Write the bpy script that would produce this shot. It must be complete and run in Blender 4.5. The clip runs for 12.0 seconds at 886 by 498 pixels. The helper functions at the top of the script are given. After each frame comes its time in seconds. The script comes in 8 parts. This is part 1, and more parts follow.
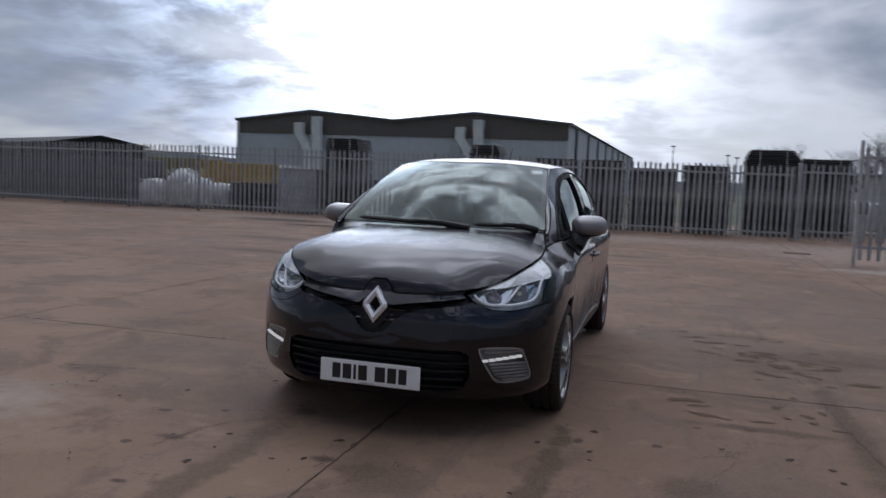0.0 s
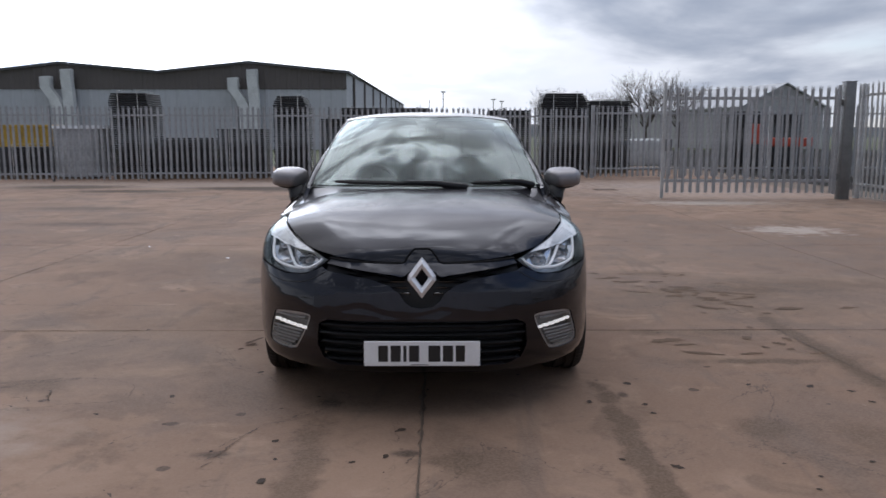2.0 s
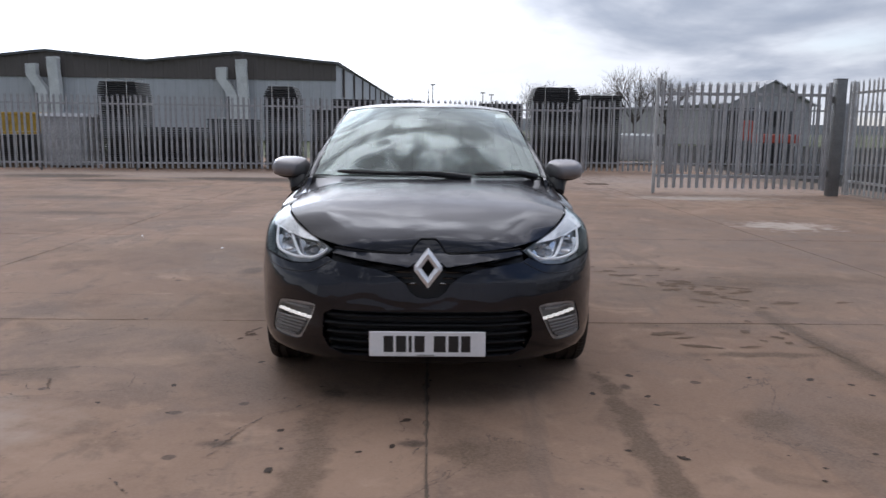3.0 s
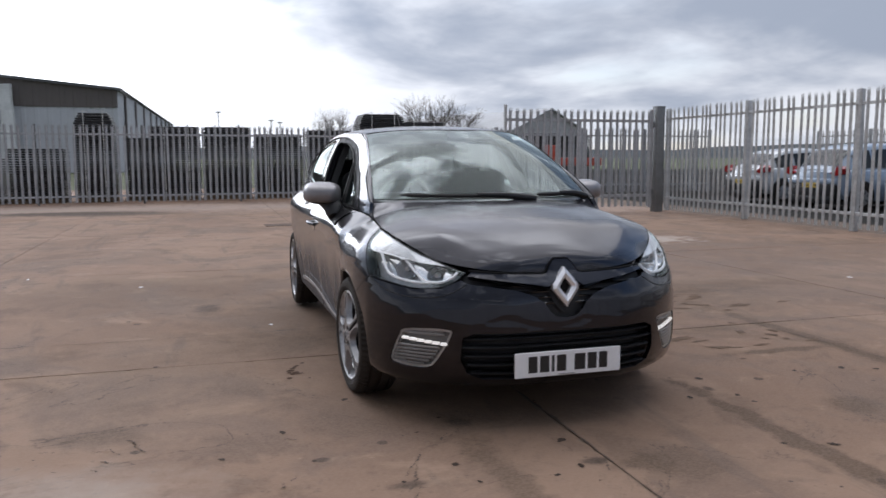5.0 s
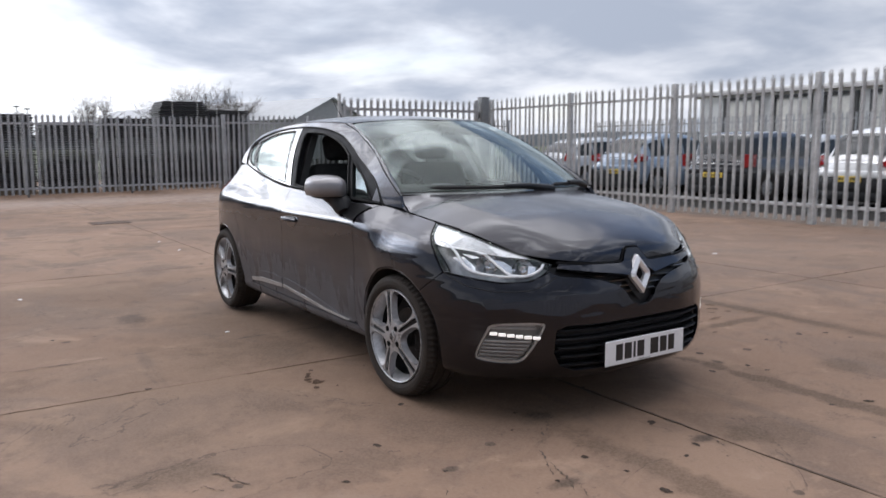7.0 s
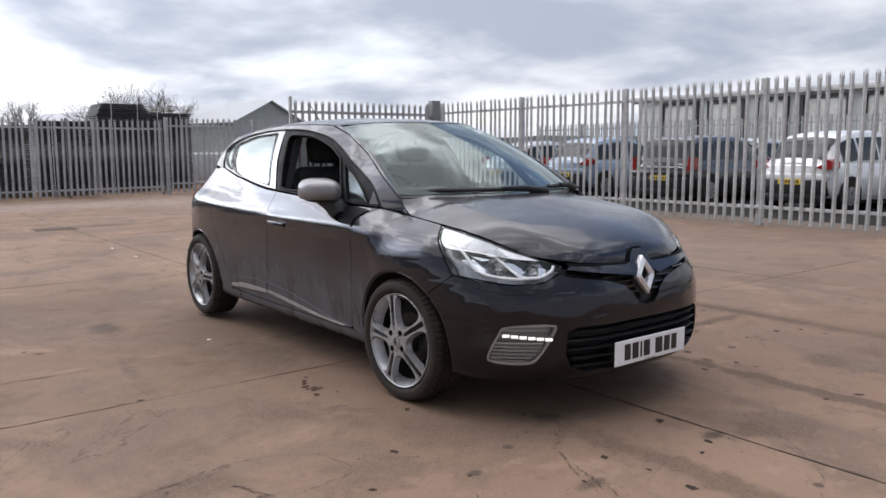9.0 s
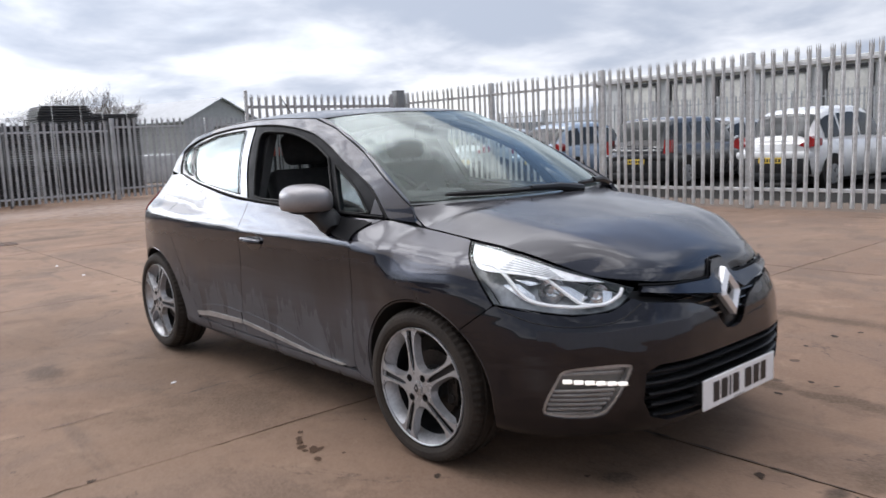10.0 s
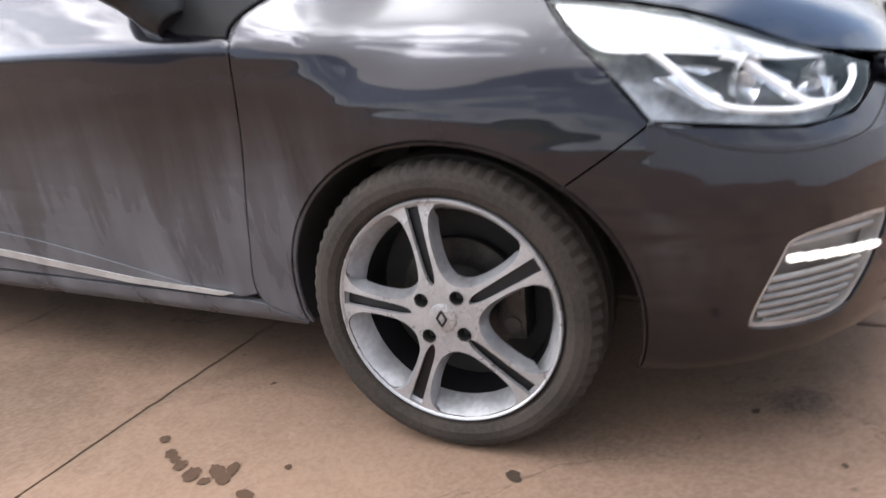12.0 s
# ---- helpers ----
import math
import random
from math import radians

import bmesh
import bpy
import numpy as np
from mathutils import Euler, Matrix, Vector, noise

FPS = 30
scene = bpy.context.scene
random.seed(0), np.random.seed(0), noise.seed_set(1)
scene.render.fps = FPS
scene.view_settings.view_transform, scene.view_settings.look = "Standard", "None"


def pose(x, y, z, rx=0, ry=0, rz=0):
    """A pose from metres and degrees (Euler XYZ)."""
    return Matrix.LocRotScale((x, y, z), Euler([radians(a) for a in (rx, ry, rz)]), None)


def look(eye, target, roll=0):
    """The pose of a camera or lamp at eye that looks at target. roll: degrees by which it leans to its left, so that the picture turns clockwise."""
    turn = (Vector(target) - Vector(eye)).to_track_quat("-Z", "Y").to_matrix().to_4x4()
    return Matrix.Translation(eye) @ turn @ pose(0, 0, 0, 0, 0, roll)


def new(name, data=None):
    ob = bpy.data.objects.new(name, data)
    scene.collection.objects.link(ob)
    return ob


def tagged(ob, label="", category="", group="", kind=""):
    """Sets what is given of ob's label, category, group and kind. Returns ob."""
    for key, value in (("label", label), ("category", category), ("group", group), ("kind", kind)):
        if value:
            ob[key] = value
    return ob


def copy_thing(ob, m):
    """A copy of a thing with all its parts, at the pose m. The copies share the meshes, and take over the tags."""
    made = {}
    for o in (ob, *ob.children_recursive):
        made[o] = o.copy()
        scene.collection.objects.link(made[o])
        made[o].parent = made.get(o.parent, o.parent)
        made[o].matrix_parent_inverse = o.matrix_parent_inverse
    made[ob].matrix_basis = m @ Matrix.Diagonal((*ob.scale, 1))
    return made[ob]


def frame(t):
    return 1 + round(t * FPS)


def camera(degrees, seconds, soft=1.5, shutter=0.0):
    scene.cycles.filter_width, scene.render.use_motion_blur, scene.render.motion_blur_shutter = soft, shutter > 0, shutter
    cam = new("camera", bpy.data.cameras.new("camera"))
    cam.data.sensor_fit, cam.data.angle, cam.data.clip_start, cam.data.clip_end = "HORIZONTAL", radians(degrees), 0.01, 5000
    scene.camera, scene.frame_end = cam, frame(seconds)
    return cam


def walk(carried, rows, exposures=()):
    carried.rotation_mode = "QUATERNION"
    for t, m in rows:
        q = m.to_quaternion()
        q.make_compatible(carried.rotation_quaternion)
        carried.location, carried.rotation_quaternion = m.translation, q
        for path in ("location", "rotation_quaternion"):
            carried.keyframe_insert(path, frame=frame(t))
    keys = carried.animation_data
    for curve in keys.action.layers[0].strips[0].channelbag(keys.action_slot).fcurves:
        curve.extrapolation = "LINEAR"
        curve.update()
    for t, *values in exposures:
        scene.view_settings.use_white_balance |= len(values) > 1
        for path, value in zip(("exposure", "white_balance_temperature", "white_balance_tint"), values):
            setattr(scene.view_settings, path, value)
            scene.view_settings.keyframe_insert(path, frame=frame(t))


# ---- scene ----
cam = camera(59.0, 12.0, shutter=0.5)
PATH = [
    (0, (1.381, -3.591, 1.249), (0.824, -1.677, 1.078), 2.4),
    (0.5, (0.995, -3.591, 1.236), (0.596, -1.642, 1.023), 1.1),
    (1, (0.615, -3.484, 1.244), (0.336, -1.518, 1.007), -2.1),
    (1.5, (0.28, -3.486, 1.253), (0.168, -1.506, 0.997), -2.6),
    (2, (0.074, -3.478, 1.266), (0.086, -1.498, 0.98), -0.0),
    (2.5, (0.076, -3.475, 1.259), (0.118, -1.496, 0.977), 0.6),
    (3, (-0.011, -3.47, 1.252), (0.033, -1.493, 0.949), 0.7),
    (3.2, (-0.128, -3.488, 1.249), (-0.018, -1.511, 0.963), 0.9),
    (4.8, (-1.398, -3.229, 1.221), (-0.864, -1.315, 0.989), -0.1),
    (5, (-1.551, -3.195, 1.214), (-0.972, -1.294, 0.982), -0.1),
    (5.5, (-1.905, -2.991, 1.188), (-1.219, -1.126, 0.961), -0.6),
    (6, (-2.249, -2.862, 1.198), (-1.365, -1.088, 0.934), -1.6),
    (6.5, (-2.536, -2.695, 1.209), (-1.539, -0.982, 0.942), -1.7),
    (7, (-2.754, -2.502, 1.228), (-1.66, -0.848, 0.967), -0.3),
    (7.2, (-2.85, -2.49, 1.248), (-1.715, -0.861, 1.003), 0.0),
    (8.8, (-3.062, -2.405, 1.226), (-1.854, -0.828, 0.993), 0.1),
    (9, (-3.001, -2.295, 1.222), (-1.779, -0.731, 0.97), -0.3),
    (9.5, (-2.817, -1.936, 1.251), (-1.579, -0.391, 0.966), 0.2),
    (10, (-2.7, -1.481, 1.242), (-1.401, 0.014, 0.964), -2.5),
    (10.5, (-2.49, -1.043, 1.22), (-1.159, 0.422, 0.936), -2.7),
    (11, (-2.377, -0.605, 1.133), (-0.976, 0.787, 0.816), 0.6),
    (11.5, (-2.268, -0.193, 1.049), (-0.703, 0.939, 0.531), -2.3),
    (12, (-2.103, 0.184, 0.905), (-0.413, 1.037, 0.258), -4.9),
]
walk(cam, [(t, look(eye, target, roll)) for t, eye, target, roll in PATH],
     [(0, -0.72, 6250, 13), (1.0, -0.52, 6300, 13), (2.0, -0.15, 6450, 13), (3.0, -0.01, 6500, 13), (5.0, 0.05, 6600, 12.5), (7.0, 0.31, 6700, 12.5),
      (9.5, 0.45, 6800, 12.5), (10.5, 0.68, 6750, 12.5), (11.0, 0.78, 6800, 12.5), (11.5, 1.15, 6850, 12.5), (12.0, 1.62, 6850, 12.5)])


# ---- world, sun and exposure ----
SUN_AZ, SUN_EL = radians(-13), radians(65)          # azimuth from +y towards +x
TO_SUN = Vector((math.sin(SUN_AZ) * math.cos(SUN_EL), math.cos(SUN_AZ) * math.cos(SUN_EL), math.sin(SUN_EL)))


def build_world():
    world = bpy.data.worlds.new("cloudy_sky")
    scene.world = world
    world.use_nodes = True
    nt = world.node_tree
    nt.nodes.clear()
    N = nt.nodes.new
    L = nt.links.new
    tc = N("ShaderNodeTexCoord")
    sky = N("ShaderNodeTexSky")
    sky.sky_type, sky.sun_disc = "NISHITA", False
    sky.sun_elevation, sky.sun_rotation = SUN_EL, SUN_AZ
    sep = N("ShaderNodeSeparateXYZ")
    L(tc.outputs["Generated"], sep.inputs[0])

    def m(op, a, b=None, c=None, clamp=False):
        n = N("ShaderNodeMath")
        n.operation, n.use_clamp = op, clamp
        for i, v in enumerate((a, b, c)):
            if v is None:
                continue
            if isinstance(v, (int, float)):
                n.inputs[i].default_value = v
            else:
                L(v, n.inputs[i])
        return n.outputs[0]

    def ramp(v, lo, hi, a=0.0, b=1.0):
        n = N("ShaderNodeMapRange")
        n.interpolation_type = "SMOOTHSTEP"
        for key, q in (("From Min", lo), ("From Max", hi), ("To Min", a), ("To Max", b)):
            n.inputs[key].default_value = q
        L(v, n.inputs["Value"])
        return n.outputs[0]

    up = m("MAXIMUM", sep.outputs[2], 0.0)
    flat = m("ADD", up, 0.22)
    vec = N("ShaderNodeCombineXYZ")
    L(m("DIVIDE", sep.outputs[0], flat), vec.inputs[0])
    L(m("DIVIDE", sep.outputs[1], flat), vec.inputs[1])

    def cloud(scale, detail, rough, seed, warp=0.3):
        n = N("ShaderNodeTexNoise")
        n.noise_dimensions = "4D"
        n.inputs["Scale"].default_value, n.inputs["Detail"].default_value = scale, detail
        n.inputs["Roughness"].default_value, n.inputs["W"].default_value = rough, seed
        n.inputs["Distortion"].default_value = warp
        L(vec.outputs[0], n.inputs["Vector"])
        return n.outputs["Fac"]

    big, mid, fine = cloud(0.42, 5, 0.5, 3.1, 0.3), cloud(1.15, 5, 0.5, 7.4, 0.3), cloud(3.2, 6, 0.6, 1.2)

    def toward(az, el):
        """How nearly the direction points to a place in the sky, 0 to 1."""
        az, el = radians(az), radians(el)
        n = N("ShaderNodeVectorMath")
        n.operation = "DOT_PRODUCT"
        n.inputs[1].default_value = (math.sin(az) * math.cos(el), math.cos(az) * math.cos(el), math.sin(el))
        L(tc.outputs["Generated"], n.inputs[0])
        return m("MAXIMUM", n.outputs["Value"], 0.0)

    # a bright break in the cloud under the sun, a thicker bank above it, thinner cloud overhead
    gap = m("MULTIPLY", m("POWER", toward(-14, 12), 34.0), ramp(up, 0.40, 0.18))
    core = m("POWER", toward(-24, 23), 32.0)
    bank = m("SUBTRACT", m("MULTIPLY", ramp(up, 0.24, 0.40), ramp(up, 0.78, 0.60)), m("MULTIPLY", ramp(up, 0.80, 0.96), 0.5))
    lean = m("ADD", m("MULTIPLY", gap, -0.22), m("MULTIPLY", bank, 0.045))
    lean = m("ADD", lean, m("MULTIPLY", ramp(up, 0.18, 0.0), -0.06))
    low = m("ADD", m("MULTIPLY", big, 0.48), m("ADD", m("MULTIPLY", mid, 0.42), m("MULTIPLY", fine, 0.10)))
    tiny = cloud(7.5, 5, 0.6, 4.4)
    high = m("ADD", m("MULTIPLY", mid, 0.30), m("ADD", m("MULTIPLY", fine, 0.42), m("MULTIPLY", tiny, 0.28)))
    high = m("ADD", m("MULTIPLY", m("SUBTRACT", high, 0.5), 1.8), 0.5)
    lift = ramp(up, 0.22, 0.65)
    shape = m("ADD", low, m("MULTIPLY", m("SUBTRACT", high, low), lift))
    # the cloud banks along the horizon
    for az, el, tight, more in ((27, 9, 26, 0.050), (-40, 9, 26, 0.095), (11, 8, 90, -0.05), (63, 10, 26, -0.035)):
        lean = m("ADD", lean, m("MULTIPLY", m("POWER", toward(az, el), float(tight)), more))
    cover = ramp(m("ADD", m("MULTIPLY", big, 0.65), m("MULTIPLY", mid, 0.35)), 0.34, 0.48)
    thick = ramp(m("ADD", shape, lean), 0.43, 0.555)
    near = toward(math.degrees(SUN_AZ), 45)
    glow = m("ADD", m("MULTIPLY", m("ADD", m("MULTIPLY", gap, 1.8), m("MULTIPLY", core, 10.0)), ramp(m("ADD", m("MULTIPLY", mid, 0.4), m("MULTIPLY", fine, 0.6)), 0.40, 0.58, 0.12, 1.2)), m("MULTIPLY", m("POWER", near, 2.0), 0.35))
    # silver linings: thin cloud near the sun
    thin = m("SUBTRACT", 1.0, thick)
    glow = m("ADD", glow, m("MULTIPLY", m("MULTIPLY", thin, thin), m("MULTIPLY", m("POWER", near, 5.0), 1.1)))
    # thin cloud glows, thick cloud is grey-blue
    thin_col, thick_col = N("ShaderNodeRGB"), N("ShaderNodeRGB")
    thin_col.outputs[0].default_value = (0.905, 0.965, 1.06, 1)
    thick_col.outputs[0].default_value = (0.43, 0.505, 0.635, 1)
    mix = N("ShaderNodeMix")
    mix.data_type = "RGBA"
    L(thick, mix.inputs[0])
    L(thin_col.outputs[0], mix.inputs[6])
    L(thick_col.outputs[0], mix.inputs[7])
    light = N("ShaderNodeVectorMath")
    light.operation = "SCALE"
    L(mix.outputs[2], light.inputs[0])
    # a cloudy sky is brightest overhead
    broken = m("ADD", 1.0, m("MULTIPLY", m("MULTIPLY", lift, m("SUBTRACT", thin, 0.5)), 0.85))
    L(m("MULTIPLY", m("MULTIPLY", m("ADD", 0.80, ramp(up, 0.50, 0.95, 0.0, 1.10)), broken), m("ADD", 0.95, glow)), light.inputs["Scale"])
    blue = N("ShaderNodeVectorMath")
    blue.operation = "SCALE"
    L(sky.outputs[0], blue.inputs[0])
    blue.inputs["Scale"].default_value = 0.16
    both = N("ShaderNodeMix")
    both.data_type = "RGBA"
    L(cover, both.inputs[0])
    L(blue.outputs[0], both.inputs[6])
    L(light.outputs[0], both.inputs[7])
    bg = N("ShaderNodeBackground")
    bg.inputs["Strength"].default_value = 1.0
    L(both.outputs[2], bg.inputs["Color"])
    out = N("ShaderNodeOutputWorld")
    L(bg.outputs[0], out.inputs[0])


build_world()
sun = new("sun", bpy.data.lights.new("sun", "SUN"))
sun.data.energy, sun.data.angle, sun.data.color = 1.25, radians(95), (1.0, 0.94, 0.86)
sun.matrix_world = look(TO_SUN * 50, (0, 0, 0))


# ---- materials ----
def nodes_of(name):
    mt = bpy.data.materials.new(name)
    mt.use_nodes = True
    nt = mt.node_tree
    return mt, nt, nt.nodes["Principled BSDF"]


def noise_node(nt, vec, scale, detail=5, rough=0.55, distort=0.0):
    n = nt.nodes.new("ShaderNodeTexNoise")
    n.inputs["Scale"].default_value, n.inputs["Detail"].default_value = scale, detail
    n.inputs["Roughness"].default_value, n.inputs["Distortion"].default_value = rough, distort
    nt.links.new(vec, n.inputs["Vector"])
    return n.outputs["Fac"]


def ranged(nt, v, lo, hi, a=0.0, b=1.0):
    n = nt.nodes.new("ShaderNodeMapRange")
    n.interpolation_type = "SMOOTHSTEP"
    for key, q in (("From Min", lo), ("From Max", hi), ("To Min", a), ("To Max", b)):
        n.inputs[key].default_value = q
    nt.links.new(v, n.inputs["Value"])
    return n.outputs[0]


def mixed(nt, fac, a, b):
    n = nt.nodes.new("ShaderNodeMix")
    n.data_type = "RGBA"
    for sock, v in ((0, fac), (6, a), (7, b)):
        if isinstance(v, (int, float)):
            n.inputs[sock].default_value = v
        elif isinstance(v, tuple):
            n.inputs[sock].default_value = (*v[:3], 1)
        else:
            nt.links.new(v, n.inputs[sock])
    return n.outputs[2]


def maths(nt, op, a, b):
    n = nt.nodes.new("ShaderNodeMath")
    n.operation = op
    for i, v in enumerate((a, b)):
        if isinstance(v, (int, float)):
            n.inputs[i].default_value = v
        else:
            nt.links.new(v, n.inputs[i])
    return n.outputs[0]


def bumped(nt, bsdf, height, dist, strength=0.5):
    n = nt.nodes.new("ShaderNodeBump")
    n.inputs["Strength"].default_value, n.inputs["Distance"].default_value = strength, dist
    nt.links.new(height, n.inputs["Height"])
    nt.links.new(n.outputs[0], bsdf.inputs["Normal"])


def place_of(nt, kind="Object", stretch=None):
    tc = nt.nodes.new("ShaderNodeTexCoord")
    out = tc.outputs[kind]
    if stretch:
        mp = nt.nodes.new("ShaderNodeMapping")
        mp.inputs["Scale"].default_value = stretch
        nt.links.new(out, mp.inputs["Vector"])
        out = mp.outputs[0]
    return out


def world_place(nt):
    return nt.nodes.new("ShaderNodeNewGeometry").outputs["Position"]


def plain(name, color, rough=0.5, metal=0.0, dark=0.75, scale=6.0, fine=60.0, bump=0.0, spec=0.5, coat=0.0, spread=0.0):
    """A worn plain surface: colour varied at two scales, roughness too, and a fine relief. spread: shift per object."""
    mt, nt, b = nodes_of(name)
    vec = place_of(nt)
    n1, n2 = noise_node(nt, vec, scale, 4), noise_node(nt, vec, fine, 3)
    f = ranged(nt, maths(nt, "ADD", maths(nt, "MULTIPLY", n1, 0.65), maths(nt, "MULTIPLY", n2, 0.35)), 0.34, 0.66)
    col = mixed(nt, f, tuple(c * dark for c in color), tuple(min(1, c * (2 - dark) ** 0.5) for c in color))
    if spread:
        rnd = nt.nodes.new("ShaderNodeObjectInfo").outputs["Random"]
        col = mixed(nt, maths(nt, "MULTIPLY", rnd, spread), col, tuple(c * 0.45 for c in color))
    nt.links.new(col, b.inputs["Base Color"])
    nt.links.new(ranged(nt, n1, 0.3, 0.7, max(0.02, rough * 0.85), min(1, rough * 1.15)), b.inputs["Roughness"])
    b.inputs["Metallic"].default_value = metal
    b.inputs["Specular IOR Level"].default_value = spec
    b.inputs["Coat Weight"].default_value = coat
    b.inputs["Coat Roughness"].default_value = 0.05
    if bump:
        bumped(nt, b, n2, bump)
    return mt


def concrete_yard():
    """Brown, stained yard concrete: broad water stains, tyre scuffs, fine grit."""
    mt, nt, b = nodes_of("yard_concrete")
    p = world_place(nt)
    broad, mid = noise_node(nt, p, 0.22, 5, 0.6, 0.6), noise_node(nt, p, 0.9, 7, 0.62, 0.8)
    small, grit = noise_node(nt, p, 5.0, 6, 0.65), noise_node(nt, p, 90.0, 3)
    col = mixed(nt, ranged(nt, broad, 0.38, 0.62), (0.183, 0.114, 0.077), (0.255, 0.166, 0.114))
    col = mixed(nt, maths(nt, "MULTIPLY", ranged(nt, mid, 0.50, 0.64), 0.7), col, (0.140, 0.090, 0.064))
    col = mixed(nt, maths(nt, "MULTIPLY", ranged(nt, mid, 0.44, 0.30), 0.6), col, (0.308, 0.210, 0.152))
    col = mixed(nt, maths(nt, "MULTIPLY", ranged(nt, small, 0.56, 0.72), 0.55), col, (0.125, 0.080, 0.057))
    blotch = noise_node(nt, p, 1.7, 8, 0.66, 0.5)
    col = mixed(nt, maths(nt, "MULTIPLY", ranged(nt, blotch, 0.52, 0.62), 0.55), col, (0.116, 0.075, 0.051))
    col = mixed(nt, maths(nt, "MULTIPLY", ranged(nt, blotch, 0.43, 0.33), 0.5), col, (0.312, 0.211, 0.149))
    # fine wandering cracks and scratches
    vein = noise_node(nt, p, 0.8, 6, 0.6, 1.2)
    line = nt.nodes.new("ShaderNodeMath")
    line.operation = "ABSOLUTE"
    nt.links.new(maths(nt, "SUBTRACT", vein, 0.5), line.inputs[0])
    thin = maths(nt, "MULTIPLY", ranged(nt, line.outputs[0], 0.0060, 0.0015), ranged(nt, mid, 0.48, 0.58))
    col = mixed(nt, maths(nt, "MULTIPLY", thin, 0.8), col, (0.077, 0.051, 0.036))
    chip = noise_node(nt, p, 22.0, 4, 0.7)
    col = mixed(nt, maths(nt, "MULTIPLY", ranged(nt, chip, 0.64, 0.70), 0.55), col, (0.109, 0.074, 0.056))
    col = mixed(nt, maths(nt, "MULTIPLY", ranged(nt, chip, 0.34, 0.28), 0.40), col, (0.325, 0.231, 0.175))
    # stretched scuffs along the yard
    mp = nt.nodes.new("ShaderNodeMapping")
    mp.inputs["Scale"].default_value = (2.6, 0.35, 1)
    mp.inputs["Rotation"].default_value = (0, 0, radians(4))
    nt.links.new(p, mp.inputs["Vector"])
    scuff = noise_node(nt, mp.outputs[0], 1.3, 6, 0.65, 0.6)
    col = mixed(nt, maths(nt, "MULTIPLY", ranged(nt, scuff, 0.57, 0.68), 0.5), col, (0.117, 0.083, 0.064))
    sep = nt.nodes.new("ShaderNodeSeparateXYZ")
    nt.links.new(p, sep.inputs[0])

    def blot(x, y, rx, ry, edge, amount, tone, ragged=0.55):
        """A stain of its own shape: an ellipse with a ragged rim."""
        dx = maths(nt, "DIVIDE", maths(nt, "SUBTRACT", sep.outputs[0], x), rx)
        dy = maths(nt, "DIVIDE", maths(nt, "SUBTRACT", sep.outputs[1], y), ry)
        d = maths(nt, "SQRT", maths(nt, "ADD", maths(nt, "MULTIPLY", dx, dx), maths(nt, "MULTIPLY", dy, dy)), 0.0)
        d = maths(nt, "ADD", d, maths(nt, "MULTIPLY", maths(nt, "SUBTRACT", small, 0.5), ragged * 4))
        return mixed(nt, maths(nt, "MULTIPLY", ranged(nt, d, 1.0 + edge, 1.0 - edge), amount), col, tone)
    wet, pale, oil = (0.078, 0.051, 0.032), (0.47, 0.42, 0.37), (0.047, 0.033, 0.024)
    dry, worn = (0.367, 0.304, 0.269), (0.138, 0.105, 0.087)
